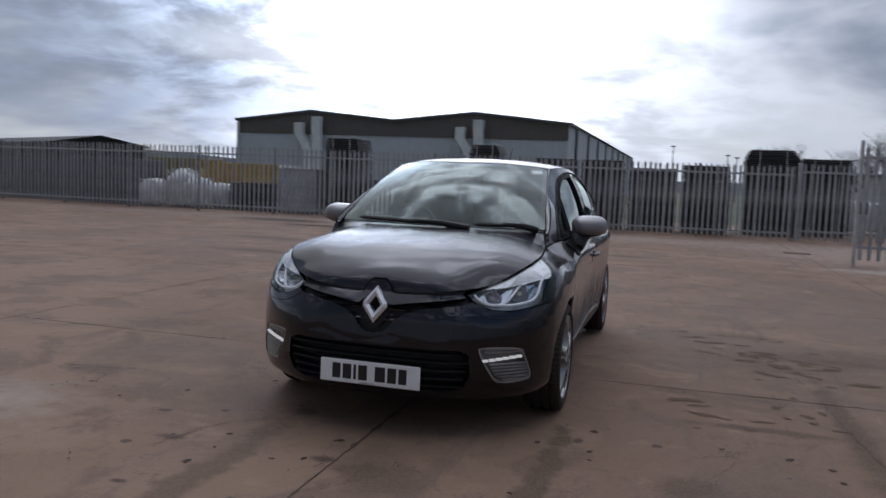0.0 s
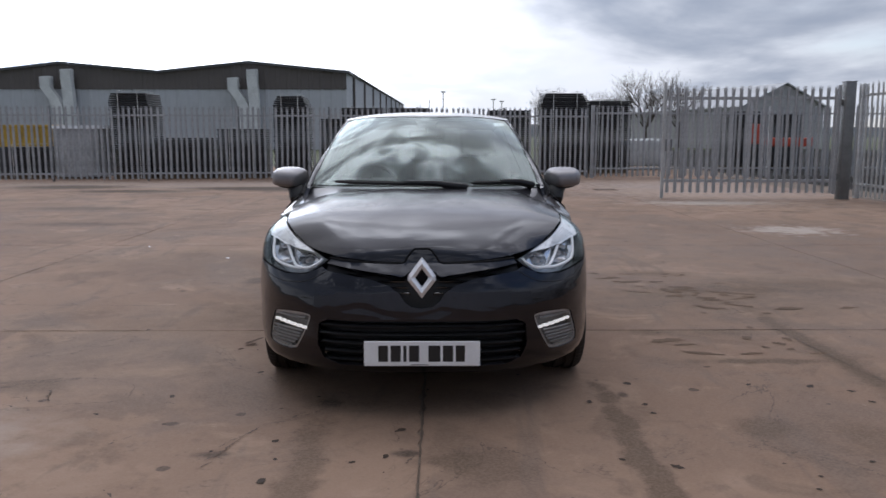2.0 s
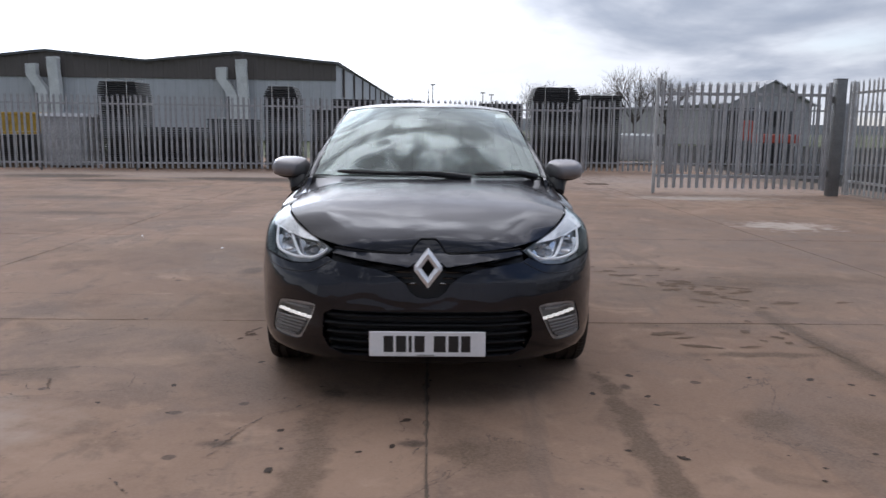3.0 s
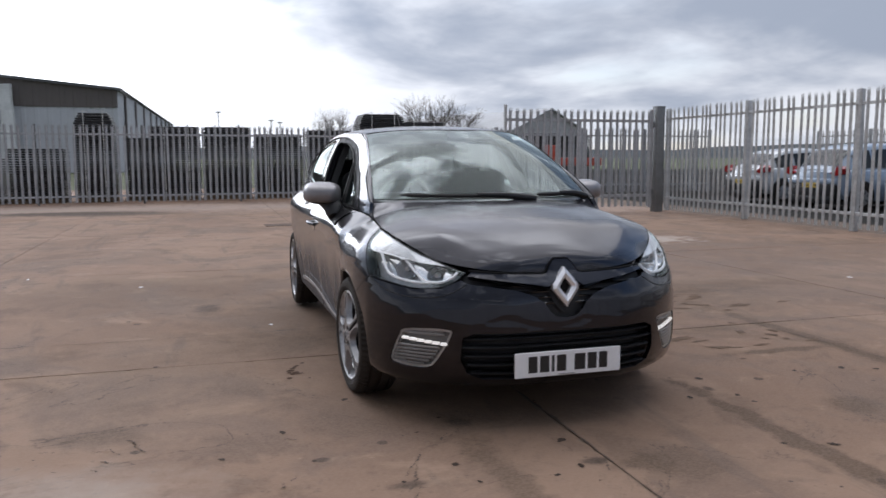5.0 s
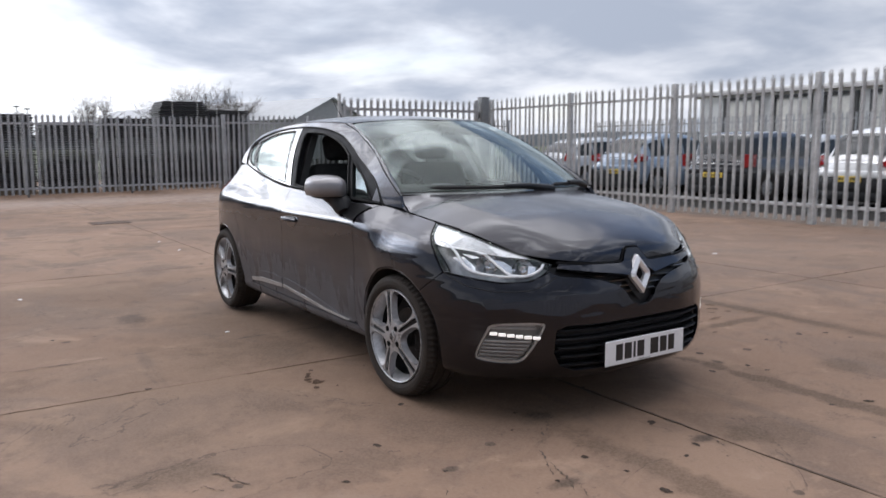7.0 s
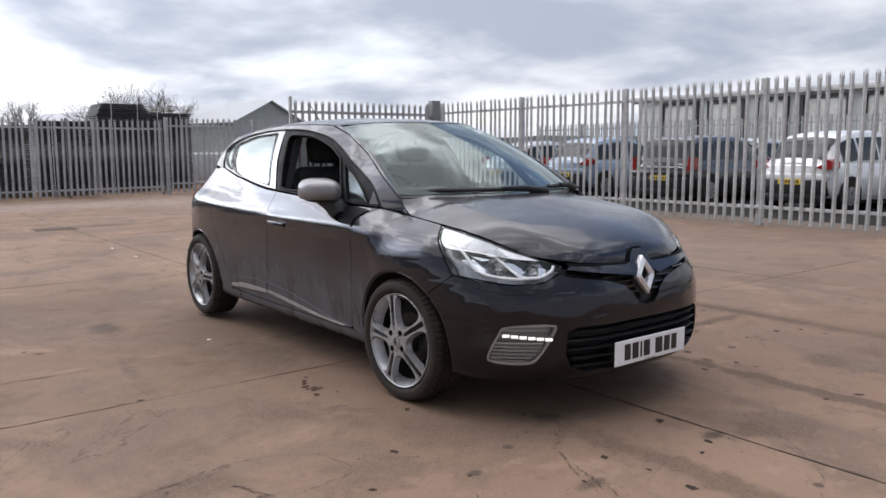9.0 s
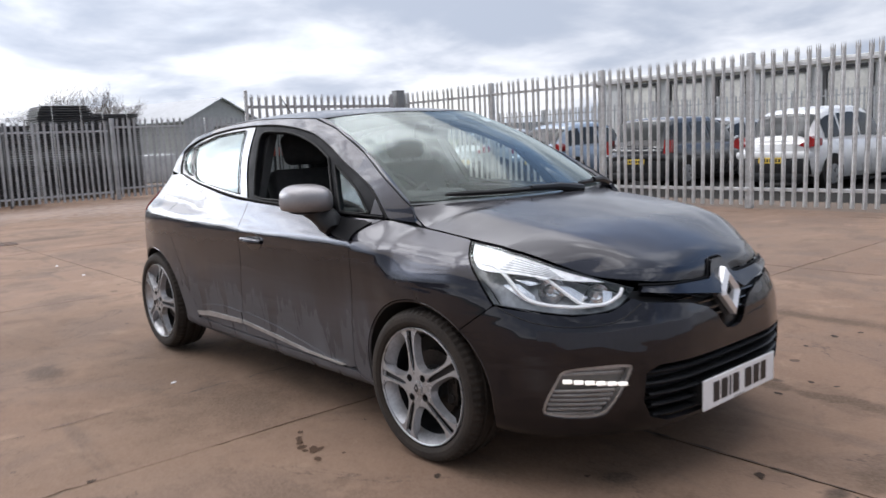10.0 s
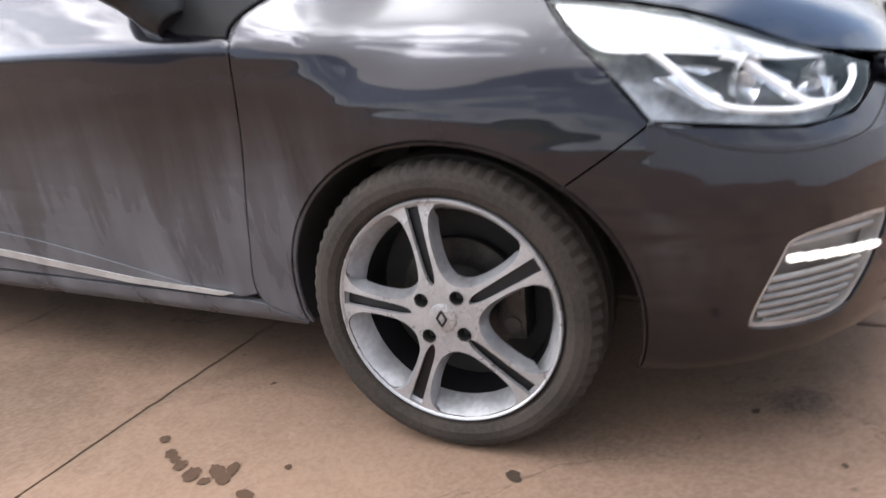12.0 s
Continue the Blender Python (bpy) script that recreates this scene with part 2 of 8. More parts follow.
    for args in ((-5.0, 17.4, 9.5, 1.5, 0.9, 0.55, dry, 0.9), (6.3, 15.6, 2.6, 3.2, 0.9, 0.45, dry, 0.9), (5.0, 3.2, 2.8, 2.4, 0.9, 0.40, worn, 0.9), (3.4, 6.0, 2.2, 2.2, 0.9, 0.30, worn, 0.9), (-0.47, -1.0, 0.085, 1.1, 0.40, 0.62, wet, 0.8), (0.90, -0.7, 0.065, 1.2, 0.40, 0.75, wet, 0.8), (2.4, 0.6, 0.10, 1.6, 0.8, 0.45, wet),
                 (0.28, -0.55, 0.16, 0.16, 0.5, 0.45, wet), (2.05, -0.35, 0.22, 0.20, 0.5, 0.5, wet), (1.95, 1.55, 0.22, 0.12, 0.6, 0.55, wet),
                 (-4.5, 15.9, 1.7, 0.60, 0.5, 0.95, oil), (-7.2, 14.9, 1.3, 0.45, 0.5, 0.9, oil), (-5.1, 8.0, 0.9, 0.25, 0.6, 0.8, wet), (-9.2, 16.4, 1.4, 0.7, 0.5, 0.9, oil), (-6.3, 10.5, 0.9, 0.3, 0.6, 0.8, wet), (-3.4, 15.4, 1.2, 0.5, 0.6, 0.8, oil), (0.6, 11.6, 0.5, 0.25, 0.5, 0.6, oil),
                 (4.95, 7.2, 0.50, 0.40, 0.7, 0.62, pale, 1.1), (5.3, 11.6, 1.1, 0.4, 0.7, 0.6, pale), (2.2, 2.6, 1.0, 0.5, 0.9, 0.45, wet), (3.3, 3.2, 0.8, 0.25, 0.8, 0.5, wet),
                 (-1.75, 4.4, 1.2, 0.9, 0.9, 0.45, wet), (-1.0, 2.9, 0.5, 0.6, 0.8, 0.5, wet), (-2.2, -0.3, 0.45, 0.30, 0.8, 0.4, pale), (0.0, 0.5, 0.75, 0.5, 0.9, 0.3, wet),
                 (0.16, -0.50, 0.10, 0.09, 0.5, 0.6, wet), (1.52, -0.14, 0.13, 0.11, 0.6, 0.65, wet), (1.45, 1.55, 0.14, 0.07, 0.6, 0.6, wet), (2.0, 0.88, 0.42, 0.05, 0.6, 0.8, wet), (-2.02, 0.45, 0.16, 0.13, 0.6, 0.55, wet),
                 (-0.84, -0.44, 0.07, 0.035, 0.6, 0.8, oil), (-1.13, -0.09, 0.03, 0.02, 0.5, 0.9, oil), (-0.71, -0.98, 0.035, 0.02, 0.5, 0.9, oil), (-0.05, -0.43, 0.05, 0.03, 0.6, 0.9, oil), (1.0, 0.30, 0.025, 0.04, 0.5, 0.8, oil),
                 (-1.56, 3.4, 0.10, 0.20, 0.7, 0.75, oil), (-2.06, 2.97, 0.03, 0.025, 0.5, 0.9, oil), (-0.45, 0.18, 0.05, 0.05, 0.6, 0.9, oil), (2.5, 3.0, 0.55, 0.13, 0.9, 0.65, wet), (2.1, 3.8, 0.25, 0.10, 0.8, 0.5, wet), (2.39, 1.1, 0.06, 1.1, 0.6, 0.8, wet), (-1.7, 1.5, 0.9, 0.9, 0.9, 0.35, wet), (-1.05, 2.1, 0.5, 0.35, 0.8, 0.5, wet)):
        col = blot(*args)
    # small oil drips
    spots = nt.nodes.new("ShaderNodeTexVoronoi")
    spots.inputs["Scale"].default_value = 2.1
    spots.inputs["Randomness"].default_value = 1.0
    nt.links.new(p, spots.inputs["Vector"])
    dots = ranged(nt, maths(nt, "ADD", spots.outputs["Distance"], maths(nt, "MULTIPLY", small, 0.18)), 0.146, 0.130)
    col = mixed(nt, maths(nt, "MULTIPLY", dots, 0.8), col, oil)
    specks = nt.nodes.new("ShaderNodeTexVoronoi")
    specks.inputs["Scale"].default_value = 5.3
    nt.links.new(p, specks.inputs["Vector"])
    dots = ranged(nt, maths(nt, "ADD", specks.outputs["Distance"], maths(nt, "MULTIPLY", small, 0.24)), 0.176, 0.163)
    col = mixed(nt, maths(nt, "MULTIPLY", dots, maths(nt, "MULTIPLY", ranged(nt, mid, 0.42, 0.6), 0.75)), col, oil)
    col = mixed(nt, ranged(nt, grit, 0.3, 0.7, 0.0, 0.22), col, (0.299, 0.213, 0.161))
    nt.links.new(col, b.inputs["Base Color"])
    nt.links.new(ranged(nt, mid, 0.35, 0.65, 0.92, 0.78), b.inputs["Roughness"])
    b.inputs["Specular IOR Level"].default_value = 0.25
    bumped(nt, b, maths(nt, "ADD", maths(nt, "MULTIPLY", small, 0.8), maths(nt, "MULTIPLY", grit, 0.25)), 0.012, 0.35)
    return mt


def car_paint():
    """Black metallic paint under clear coat, with dry road dust that thickens in streaks on the lower doors."""
    mt, nt, b = nodes_of("black_metallic_paint")
    p = place_of(nt)
    flake = noise_node(nt, p, 900, 1)
    soft = noise_node(nt, p, 3.0, 5)
    streak = noise_node(nt, place_of(nt, "Object", (9.0, 9.0, 1.1)), 1.0, 5, 0.65, 0.3)
    grime = noise_node(nt, p, 14.0, 6, 0.65)
    sep = nt.nodes.new("ShaderNodeSeparateXYZ")
    nt.links.new(p, sep.inputs[0])
    low = ranged(nt, sep.outputs[2], 0.82, 0.26)
    back = ranged(nt, sep.outputs[1], 0.55, 1.35)
    dust = maths(nt, "MULTIPLY", maths(nt, "MULTIPLY", low, maths(nt, "ADD", 0.015, maths(nt, "MULTIPLY", back, 0.985))),
                 maths(nt, "ADD", 0.46, maths(nt, "MULTIPLY", ranged(nt, streak, 0.30, 0.78), 0.85)))
    film = ranged(nt, maths(nt, "ADD", maths(nt, "MULTIPLY", soft, 0.6), maths(nt, "MULTIPLY", grime, 0.4)), 0.35, 0.7, 0.004, 0.018)
    # more of the dust colour mixed in on what faces up, making it paler
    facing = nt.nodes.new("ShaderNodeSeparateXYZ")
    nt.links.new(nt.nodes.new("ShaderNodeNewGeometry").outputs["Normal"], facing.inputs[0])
    up_film = maths(nt, "MULTIPLY", ranged(nt, facing.outputs[2], 0.62, 0.94), ranged(nt, soft, 0.3, 0.7, 0.13, 0.21))
    film = maths(nt, "ADD", film, up_film)
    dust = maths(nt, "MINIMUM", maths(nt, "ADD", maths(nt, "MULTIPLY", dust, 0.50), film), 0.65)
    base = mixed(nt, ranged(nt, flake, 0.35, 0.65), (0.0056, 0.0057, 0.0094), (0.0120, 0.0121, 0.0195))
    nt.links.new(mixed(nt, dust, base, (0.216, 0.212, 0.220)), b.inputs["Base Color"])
    nt.links.new(ranged(nt, dust, 0.0, 0.5, 0.27, 0.8), b.inputs["Roughness"])
    nt.links.new(ranged(nt, dust, 0.03, 0.35, 0.85, 0.0), b.inputs["Metallic"])
    # slow waves of pressed sheet metal and the lacquer's peel
    wave = noise_node(nt, place_of(nt, "Object", (1.0, 0.5, 1.6)), 2.4, 2, 0.4)
    ripple = noise_node(nt, place_of(nt, "Object", (1.0, 0.5, 1.6)), 16.0, 2, 0.4)
    bump = nt.nodes.new("ShaderNodeBump")
    bump.inputs["Strength"].default_value, bump.inputs["Distance"].default_value = 1.0, 0.006
    pressed = noise_node(nt, place_of(nt, "Object", (2.0, 0.9, 7.0)), 2.0, 1, 0.5, 0.6)
    height = maths(nt, "ADD", wave, maths(nt, "ADD", maths(nt, "MULTIPLY", ripple, 0.012), maths(nt, "MULTIPLY", pressed, 0.62)))
    nt.links.new(height, bump.inputs["Height"])
    nt.links.new(bump.outputs[0], b.inputs["Coat Normal"])
    nt.links.new(bump.outputs[0], b.inputs["Normal"])
    b.inputs["Specular IOR Level"].default_value = 0.0
    b.inputs["Coat IOR"].default_value = 1.47
    nt.links.new(ranged(nt, dust, 0.10, 0.6, 1.0, 0.25), b.inputs["Coat Weight"])
    nt.links.new(ranged(nt, maths(nt, "ADD", dust, maths(nt, "MULTIPLY", grime, 0.05)), 0.02, 0.40, 0.040, 0.30), b.inputs["Coat Roughness"])
    return mt


def glass(name, tint=(0.86, 0.93, 0.90), rough=0.0, ior=1.85, rise=4.0):
    """Clear pane: mostly see-through, with a true surface reflection."""
    mt = bpy.data.materials.new(name)
    mt.use_nodes = True
    nt = mt.node_tree
    nt.nodes.clear()
    N, L = nt.nodes.new, nt.links.new
    clear, gloss, mix, fr, out = N("ShaderNodeBsdfTransparent"), N("ShaderNodeBsdfGlossy"), N("ShaderNodeMixShader"), N("ShaderNodeLayerWeight"), N("ShaderNodeOutputMaterial")
    clear.inputs[0].default_value = (*tint, 1)
    gloss.inputs["Roughness"].default_value = rough
    gloss.inputs["Color"].default_value = (0.90, 1.0, 0.975, 1)
    fr.inputs["Blend"].default_value = 0.5
    f0 = ((ior - 1) / (ior + 1)) ** 2
    gain = maths(nt, "ADD", f0, maths(nt, "MULTIPLY", maths(nt, "POWER", fr.outputs["Facing"], rise), 1 - f0))
    L(gain, mix.inputs[0])
    L(clear.outputs[0], mix.inputs[1])
    L(gloss.outputs[0], mix.inputs[2])
    L(mix.outputs[0], out.inputs[0])
    return mt


def glow(name, color, strength):
    mt, nt, b = nodes_of(name)
    b.inputs["Base Color"].default_value = (*color, 1)
    b.inputs["Emission Color"].default_value = (*color, 1)
    b.inputs["Emission Strength"].default_value = strength
    b.inputs["Roughness"].default_value = 0.25
    return mt


YARD = concrete_yard()
JOINT = plain("joint_dirt", (0.150, 0.108, 0.078), 0.95, scale=3, fine=40, bump=0.004)
CRACK_DIRT = plain("crack_dirt", (0.085, 0.058, 0.040), 0.95, dark=0.6, scale=9, fine=60)
# the shade of cars and pales is put into this ground's colour
GRAVEL = plain("shade_toned_hardcore", (0.028, 0.026, 0.024), 0.95, scale=0.6, fine=12, bump=0.01, spec=0.08)
FIELD = plain("rough_grass", (0.075, 0.085, 0.035), 0.95, scale=0.5, fine=9)
GALV = plain("galvanised_steel", (0.62, 0.625, 0.62), 0.5, metal=0.25, dark=0.7, scale=3.0, fine=30, spread=0.35)
GALV_DULL = plain("weathered_galvanised_steel", (0.45, 0.455, 0.465), 0.55, metal=0.2, dark=0.72, scale=3.0, fine=30, spread=0.22)
POST_DARK = plain("dark_galvanised_post", (0.20, 0.205, 0.205), 0.55, metal=0.4, scale=4, fine=30)
BLACK_PLASTIC = plain("black_plastic_sheet", (0.020, 0.020, 0.021), 0.42, dark=0.6, scale=2.0, fine=25)
STRAP = plain("white_strap", (0.55, 0.55, 0.52), 0.5)
CLAD_DARK = plain("brown_grey_cladding", (0.115, 0.098, 0.092), 0.6, dark=0.93, scale=0.12, fine=1.5)
CLAD_LIGHT = plain("light_grey_cladding", (0.46, 0.475, 0.50), 0.55, dark=0.93, scale=0.12, fine=1.5)
ROOF_SHEET = plain("grey_roof_sheet", (0.44, 0.45, 0.46), 0.6, dark=0.85, scale=0.15, fine=2)
DUCT = plain("white_flue_duct", (0.66, 0.67, 0.67), 0.5, dark=0.85, scale=1, fine=8)
PAINT = car_paint()
RUBBER = plain("tyre_rubber", (0.036, 0.029, 0.024), 0.85, dark=0.55, scale=9, fine=120, bump=0.002, spec=0.25)
BLACK_TRIM = plain("black_trim_plastic", (0.013, 0.013, 0.014), 0.45, dark=0.7, scale=12, fine=180, spec=0.3)
FRAME_TRIM = plain("matt_black_frame", (0.007, 0.007, 0.008), 0.5, dark=0.7, scale=12, fine=180, spec=0.08)
GLOSS_BLACK = plain("gloss_black_plastic", (0.008, 0.008, 0.009), 0.10, dark=0.8, coat=0.6)
PILLAR_GLOSS = plain("polished_black_pillar", (0.010, 0.010, 0.011), 0.10, dark=0.8, coat=1.0)
PILLAR_GLOSS.node_tree.nodes["Principled BSDF"].inputs["Coat IOR"].default_value = 2.0
LINER = plain("wheel_arch_liner", (0.016, 0.015, 0.014), 0.9, scale=10, fine=80, bump=0.002)
ALLOY_BARREL = plain("bright_alloy_barrel", (0.56, 0.56, 0.57), 0.34, metal=0.6, dark=0.75, scale=14, fine=90)
# same alloy as the face, toned darker so the bevels look shaded
ALLOY_BEVEL = plain("alloy_spoke_flank", (0.30, 0.30, 0.31), 0.33, metal=0.6, dark=0.75, scale=14, fine=90)
ALLOY = plain("machined_alloy", (0.37, 0.372, 0.38), 0.30, metal=0.5, dark=0.82, scale=14, fine=150)
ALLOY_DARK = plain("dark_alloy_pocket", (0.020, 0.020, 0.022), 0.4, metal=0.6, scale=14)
BRAKE = plain("brake_disc_steel", (0.055, 0.050, 0.047), 0.45, metal=0.8, dark=0.6, scale=20, fine=120)
SATIN_CHROME = plain("satin_chrome", (0.74, 0.74, 0.75), 0.30, metal=0.55, dark=0.93)
CHROME = plain("chrome", (0.78, 0.78, 0.79), 0.10, metal=1.0, dark=0.95)
SATIN_GREY = plain("satin_grey_mirror_cap", (0.21, 0.20, 0.205), 0.36, metal=0.3, dark=0.9, scale=8, fine=120, coat=0.4)
RIB_GREY = plain("fog_rib_grey", (0.27, 0.27, 0.275), 0.4, metal=0.5, dark=0.75)
SILVER_TRIM = plain("silver_blade_trim", (0.46, 0.455, 0.45), 0.38, metal=0.55, dark=0.75, scale=10, fine=90)
PLATE_WHITE = plain("white_plate_plastic", (0.78, 0.78, 0.78), 0.35, dark=0.94, scale=9, fine=90)
PLATE_YELLOW = plain("yellow_plate_plastic", (0.72, 0.50, 0.07), 0.4, dark=0.9)
PLATE_INK = plain("plate_ink", (0.015, 0.015, 0.016), 0.4)
GLASS = glass("car_glass", ior=1.50, rise=3.8)
GLASS_DARK = glass("tinted_rear_glass", (0.42, 0.46, 0.45))
LENS = glass("clear_lamp_lens", (0.97, 0.975, 0.98), 0.0, 1.45, 5.0)
SEAT = plain("dark_seat_cloth", (0.012, 0.012, 0.013), 0.92, dark=0.7, scale=20, fine=300, bump=0.001)
DASH = plain("dark_dashboard", (0.013, 0.013, 0.014), 0.7, dark=0.8, scale=20, fine=250, bump=0.0008)
LED = glow("daytime_led", (1.0, 0.98, 0.95), 0.42)
WET = plain("wet_spot", (0.070, 0.043, 0.028), 0.8, dark=0.8)
OIL = plain("old_oil", (0.048, 0.034, 0.025), 0.75, dark=0.7)
DAMP = plain("damp_concrete", (0.130, 0.087, 0.060), 0.92, dark=0.75, scale=7, fine=50)
for stain in (WET, OIL, DAMP):
    stain.node_tree.nodes["Principled BSDF"].inputs["Specular IOR Level"].default_value = 0.12


# ---- building helpers ----
def part(name, bm, material, parent=None, label="", smooth=True, angle=35):
    """Links a bmesh as one mesh object, under a thing or a part."""
    me = bpy.data.meshes.new(name)
    bmesh.ops.recalc_face_normals(bm, faces=bm.faces)
    bm.to_mesh(me)
    bm.free()
    me.materials.append(material)
    if smooth:
        me.shade_smooth()
        me.set_sharp_from_angle(angle=radians(angle))
    ob = new(name, me)
    if parent is not None:
        ob.parent = parent
    if label:
        tagged(ob, label)
    return ob


def shared(name, me, parent, m):
    ob = new(name, me)
    ob.parent = parent
    ob.matrix_basis = m
    return ob


GROUND = -0.018


def thing(name, label, category, m=None, group="", kind=""):
    """An Empty at a thing's base, its height counted from the ground."""
    ob = new(name)
    ob.empty_display_size = 0.2
    ob.matrix_basis = Matrix.Translation((0, 0, GROUND)) @ (m or Matrix())
    return tagged(ob, label, category, group, kind)


def box(bm, x0, x1, y0, y1, z0, z1, bevel=0.0, seg=2, m=None):
    """A box between its limits, its edges rounded."""
    made = bmesh.ops.create_cube(bm, size=1.0)["verts"]
    for v in made:
        v.co = Vector(((x0 + x1) / 2 + v.co.x * (x1 - x0), (y0 + y1) / 2 + v.co.y * (y1 - y0), (z0 + z1) / 2 + v.co.z * (z1 - z0)))
    if bevel:
        edges = list({e for v in made for e in v.link_edges})
        made = [g for g in bmesh.ops.bevel(bm, geom=edges, offset=bevel, segments=seg, affect="EDGES", profile=0.5)["verts"]]
    if m is not None:
        bmesh.ops.transform(bm, matrix=m, verts=made)
    return made


def rod(bm, a, b, r0, r1=None, seg=10):
    """A round bar from a to b, tapering from r0 to r1."""
    a, b = Vector(a), Vector(b)
    r1 = r0 if r1 is None else r1
    d = b - a
    made = bmesh.ops.create_cone(bm, cap_ends=True, segments=seg, radius1=r0, radius2=max(r1, 1e-4), depth=d.length)["verts"]
    turn = d.to_track_quat("Z", "Y").to_matrix().to_4x4()
    bmesh.ops.transform(bm, matrix=Matrix.Translation((a + b) / 2) @ turn, verts=made)
    return made


def tube(bm, points, r, seg=8):
    """A bent round bar through points, with one radius or one for each point."""
    pts = [Vector(p) for p in points]
    radii = r if isinstance(r, (list, tuple)) else [r] * len(pts)
    rings, side = [], None
    for i, p in enumerate(pts):
        d = (pts[min(i + 1, len(pts) - 1)] - pts[max(i - 1, 0)]).normalized()
        if side is None:
            side = d.orthogonal().normalized()
        side = (side - d * side.dot(d)).normalized()
        up = d.cross(side)
        rings.append([bm.verts.new(p + (side * math.cos(2 * math.pi * k / seg) + up * math.sin(2 * math.pi * k / seg)) * radii[i]) for k in range(seg)])
    for a, b in zip(rings, rings[1:]):
        for k in range(seg):
            bm.faces.new((a[k], a[(k + 1) % seg], b[(k + 1) % seg], b[k]))
    bm.faces.new(rings[0])
    bm.faces.new(rings[-1])


def prism(bm, outline, depth, m=None):
    """A flat outline (x, z) given depth along +y, both ends closed."""
    front = [bm.verts.new((x, 0, z)) for x, z in outline]
    back = [bm.verts.new((x, depth, z)) for x, z in outline]
    bm.faces.new(front)
    bm.faces.new(list(reversed(back)))
    for i in range(len(outline)):
        j = (i + 1) % len(outline)
        bm.faces.new((front[i], back[i], back[j], front[j]))
    if m is not None:
        bmesh.ops.transform(bm, matrix=m, verts=front + back)


# ---- ground ----
def build_ground():
    bm = bmesh.new()
    ring = [0.0, 45, 120, 400, 1200, 3500]
    # one sheet out to the horizon, level in the yard
    n = 48
    prev = [bm.verts.new((0, 0, -0.045))]
    for r in ring[1:]:
        cur = [bm.verts.new((r * math.cos(2 * math.pi * k / n), r * math.sin(2 * math.pi * k / n) + 10, -0.045)) for k in range(n)]
        for k in range(n):
            if len(prev) == 1:
                bm.faces.new((prev[0], cur[k], cur[(k + 1) % n]))
            else:
                bm.faces.new((prev[k], cur[k], cur[(k + 1) % n], prev[(k + 1) % n]))
        prev = cur
    ob = part("ground", bm, FIELD, smooth=False)
    tagged(ob, "rough grass and hard ground out to the horizon", "ground", kind="structure")
    bm = bmesh.new()
    box(bm, -30, 10.1, -22, 30, -0.2, GROUND - 0.004)
    base = part("pavement", bm, JOINT, smooth=False)
    tagged(base, "brown stained concrete yard cast in large slabs with dirty joints", "concrete yard", kind="structure")
    bm = bmesh.new()
    box(bm, 10.1, 60, -40, 70, -0.2, GROUND - 0.012)
    yard = part("road", bm, GRAVEL, smooth=False)
    tagged(yard, "hardcore yard where the other cars are parked, coloured dark for their shade", "hard ground", kind="structure")
    return base


def slab_mesh(w, d, seed):
    """A cast slab with worn, slightly wavering edges; origin at its corner."""
    rng = random.Random(seed)
    bm = bmesh.new()
    gap = 0.0020
    n = 96

    def edge(ax, ay, bx, by, nx, ny):
        pts = []
        p1, p2 = rng.uniform(0, 6.3), rng.uniform(0, 6.3)
        for i in range(n):
            t = i / n
            # the joint opens and closes along its length, with broken arrises
            open_here = max(0.0, 0.45 + 0.6 * math.sin(9 * t + p1) + 0.4 * math.sin(23 * t + p2))
            wob = (0.0035 + rng.uniform(0, 0.006)) * open_here + (rng.uniform(0.004, 0.018) if rng.random() < 0.10 else 0)
            pts.append((ax + (bx - ax) * t + nx * wob, ay + (by - ay) * t + ny * wob))
        return pts
    loop = (edge(gap, gap, w - gap, gap, 0, 1) + edge(w - gap, gap, w - gap, d - gap, -1, 0)
            + edge(w - gap, d - gap, gap, d - gap, 0, -1) + edge(gap, d - gap, gap, gap, 1, 0))
    top = [bm.verts.new((x, y, 0)) for x, y in loop]
    low = [bm.verts.new((x, y, -0.008)) for x, y in loop]
    bm.faces.new(top)
    for i in range(len(loop)):
        j = (i + 1) % len(loop)
        bm.faces.new((top[i], low[i], low[j], top[j]))
    me = bpy.data.meshes.new("slab")
    bmesh.ops.recalc_face_normals(bm, faces=bm.faces)
    bm.to_mesh(me)
    bm.free()
    me.materials.append(YARD)
    return me


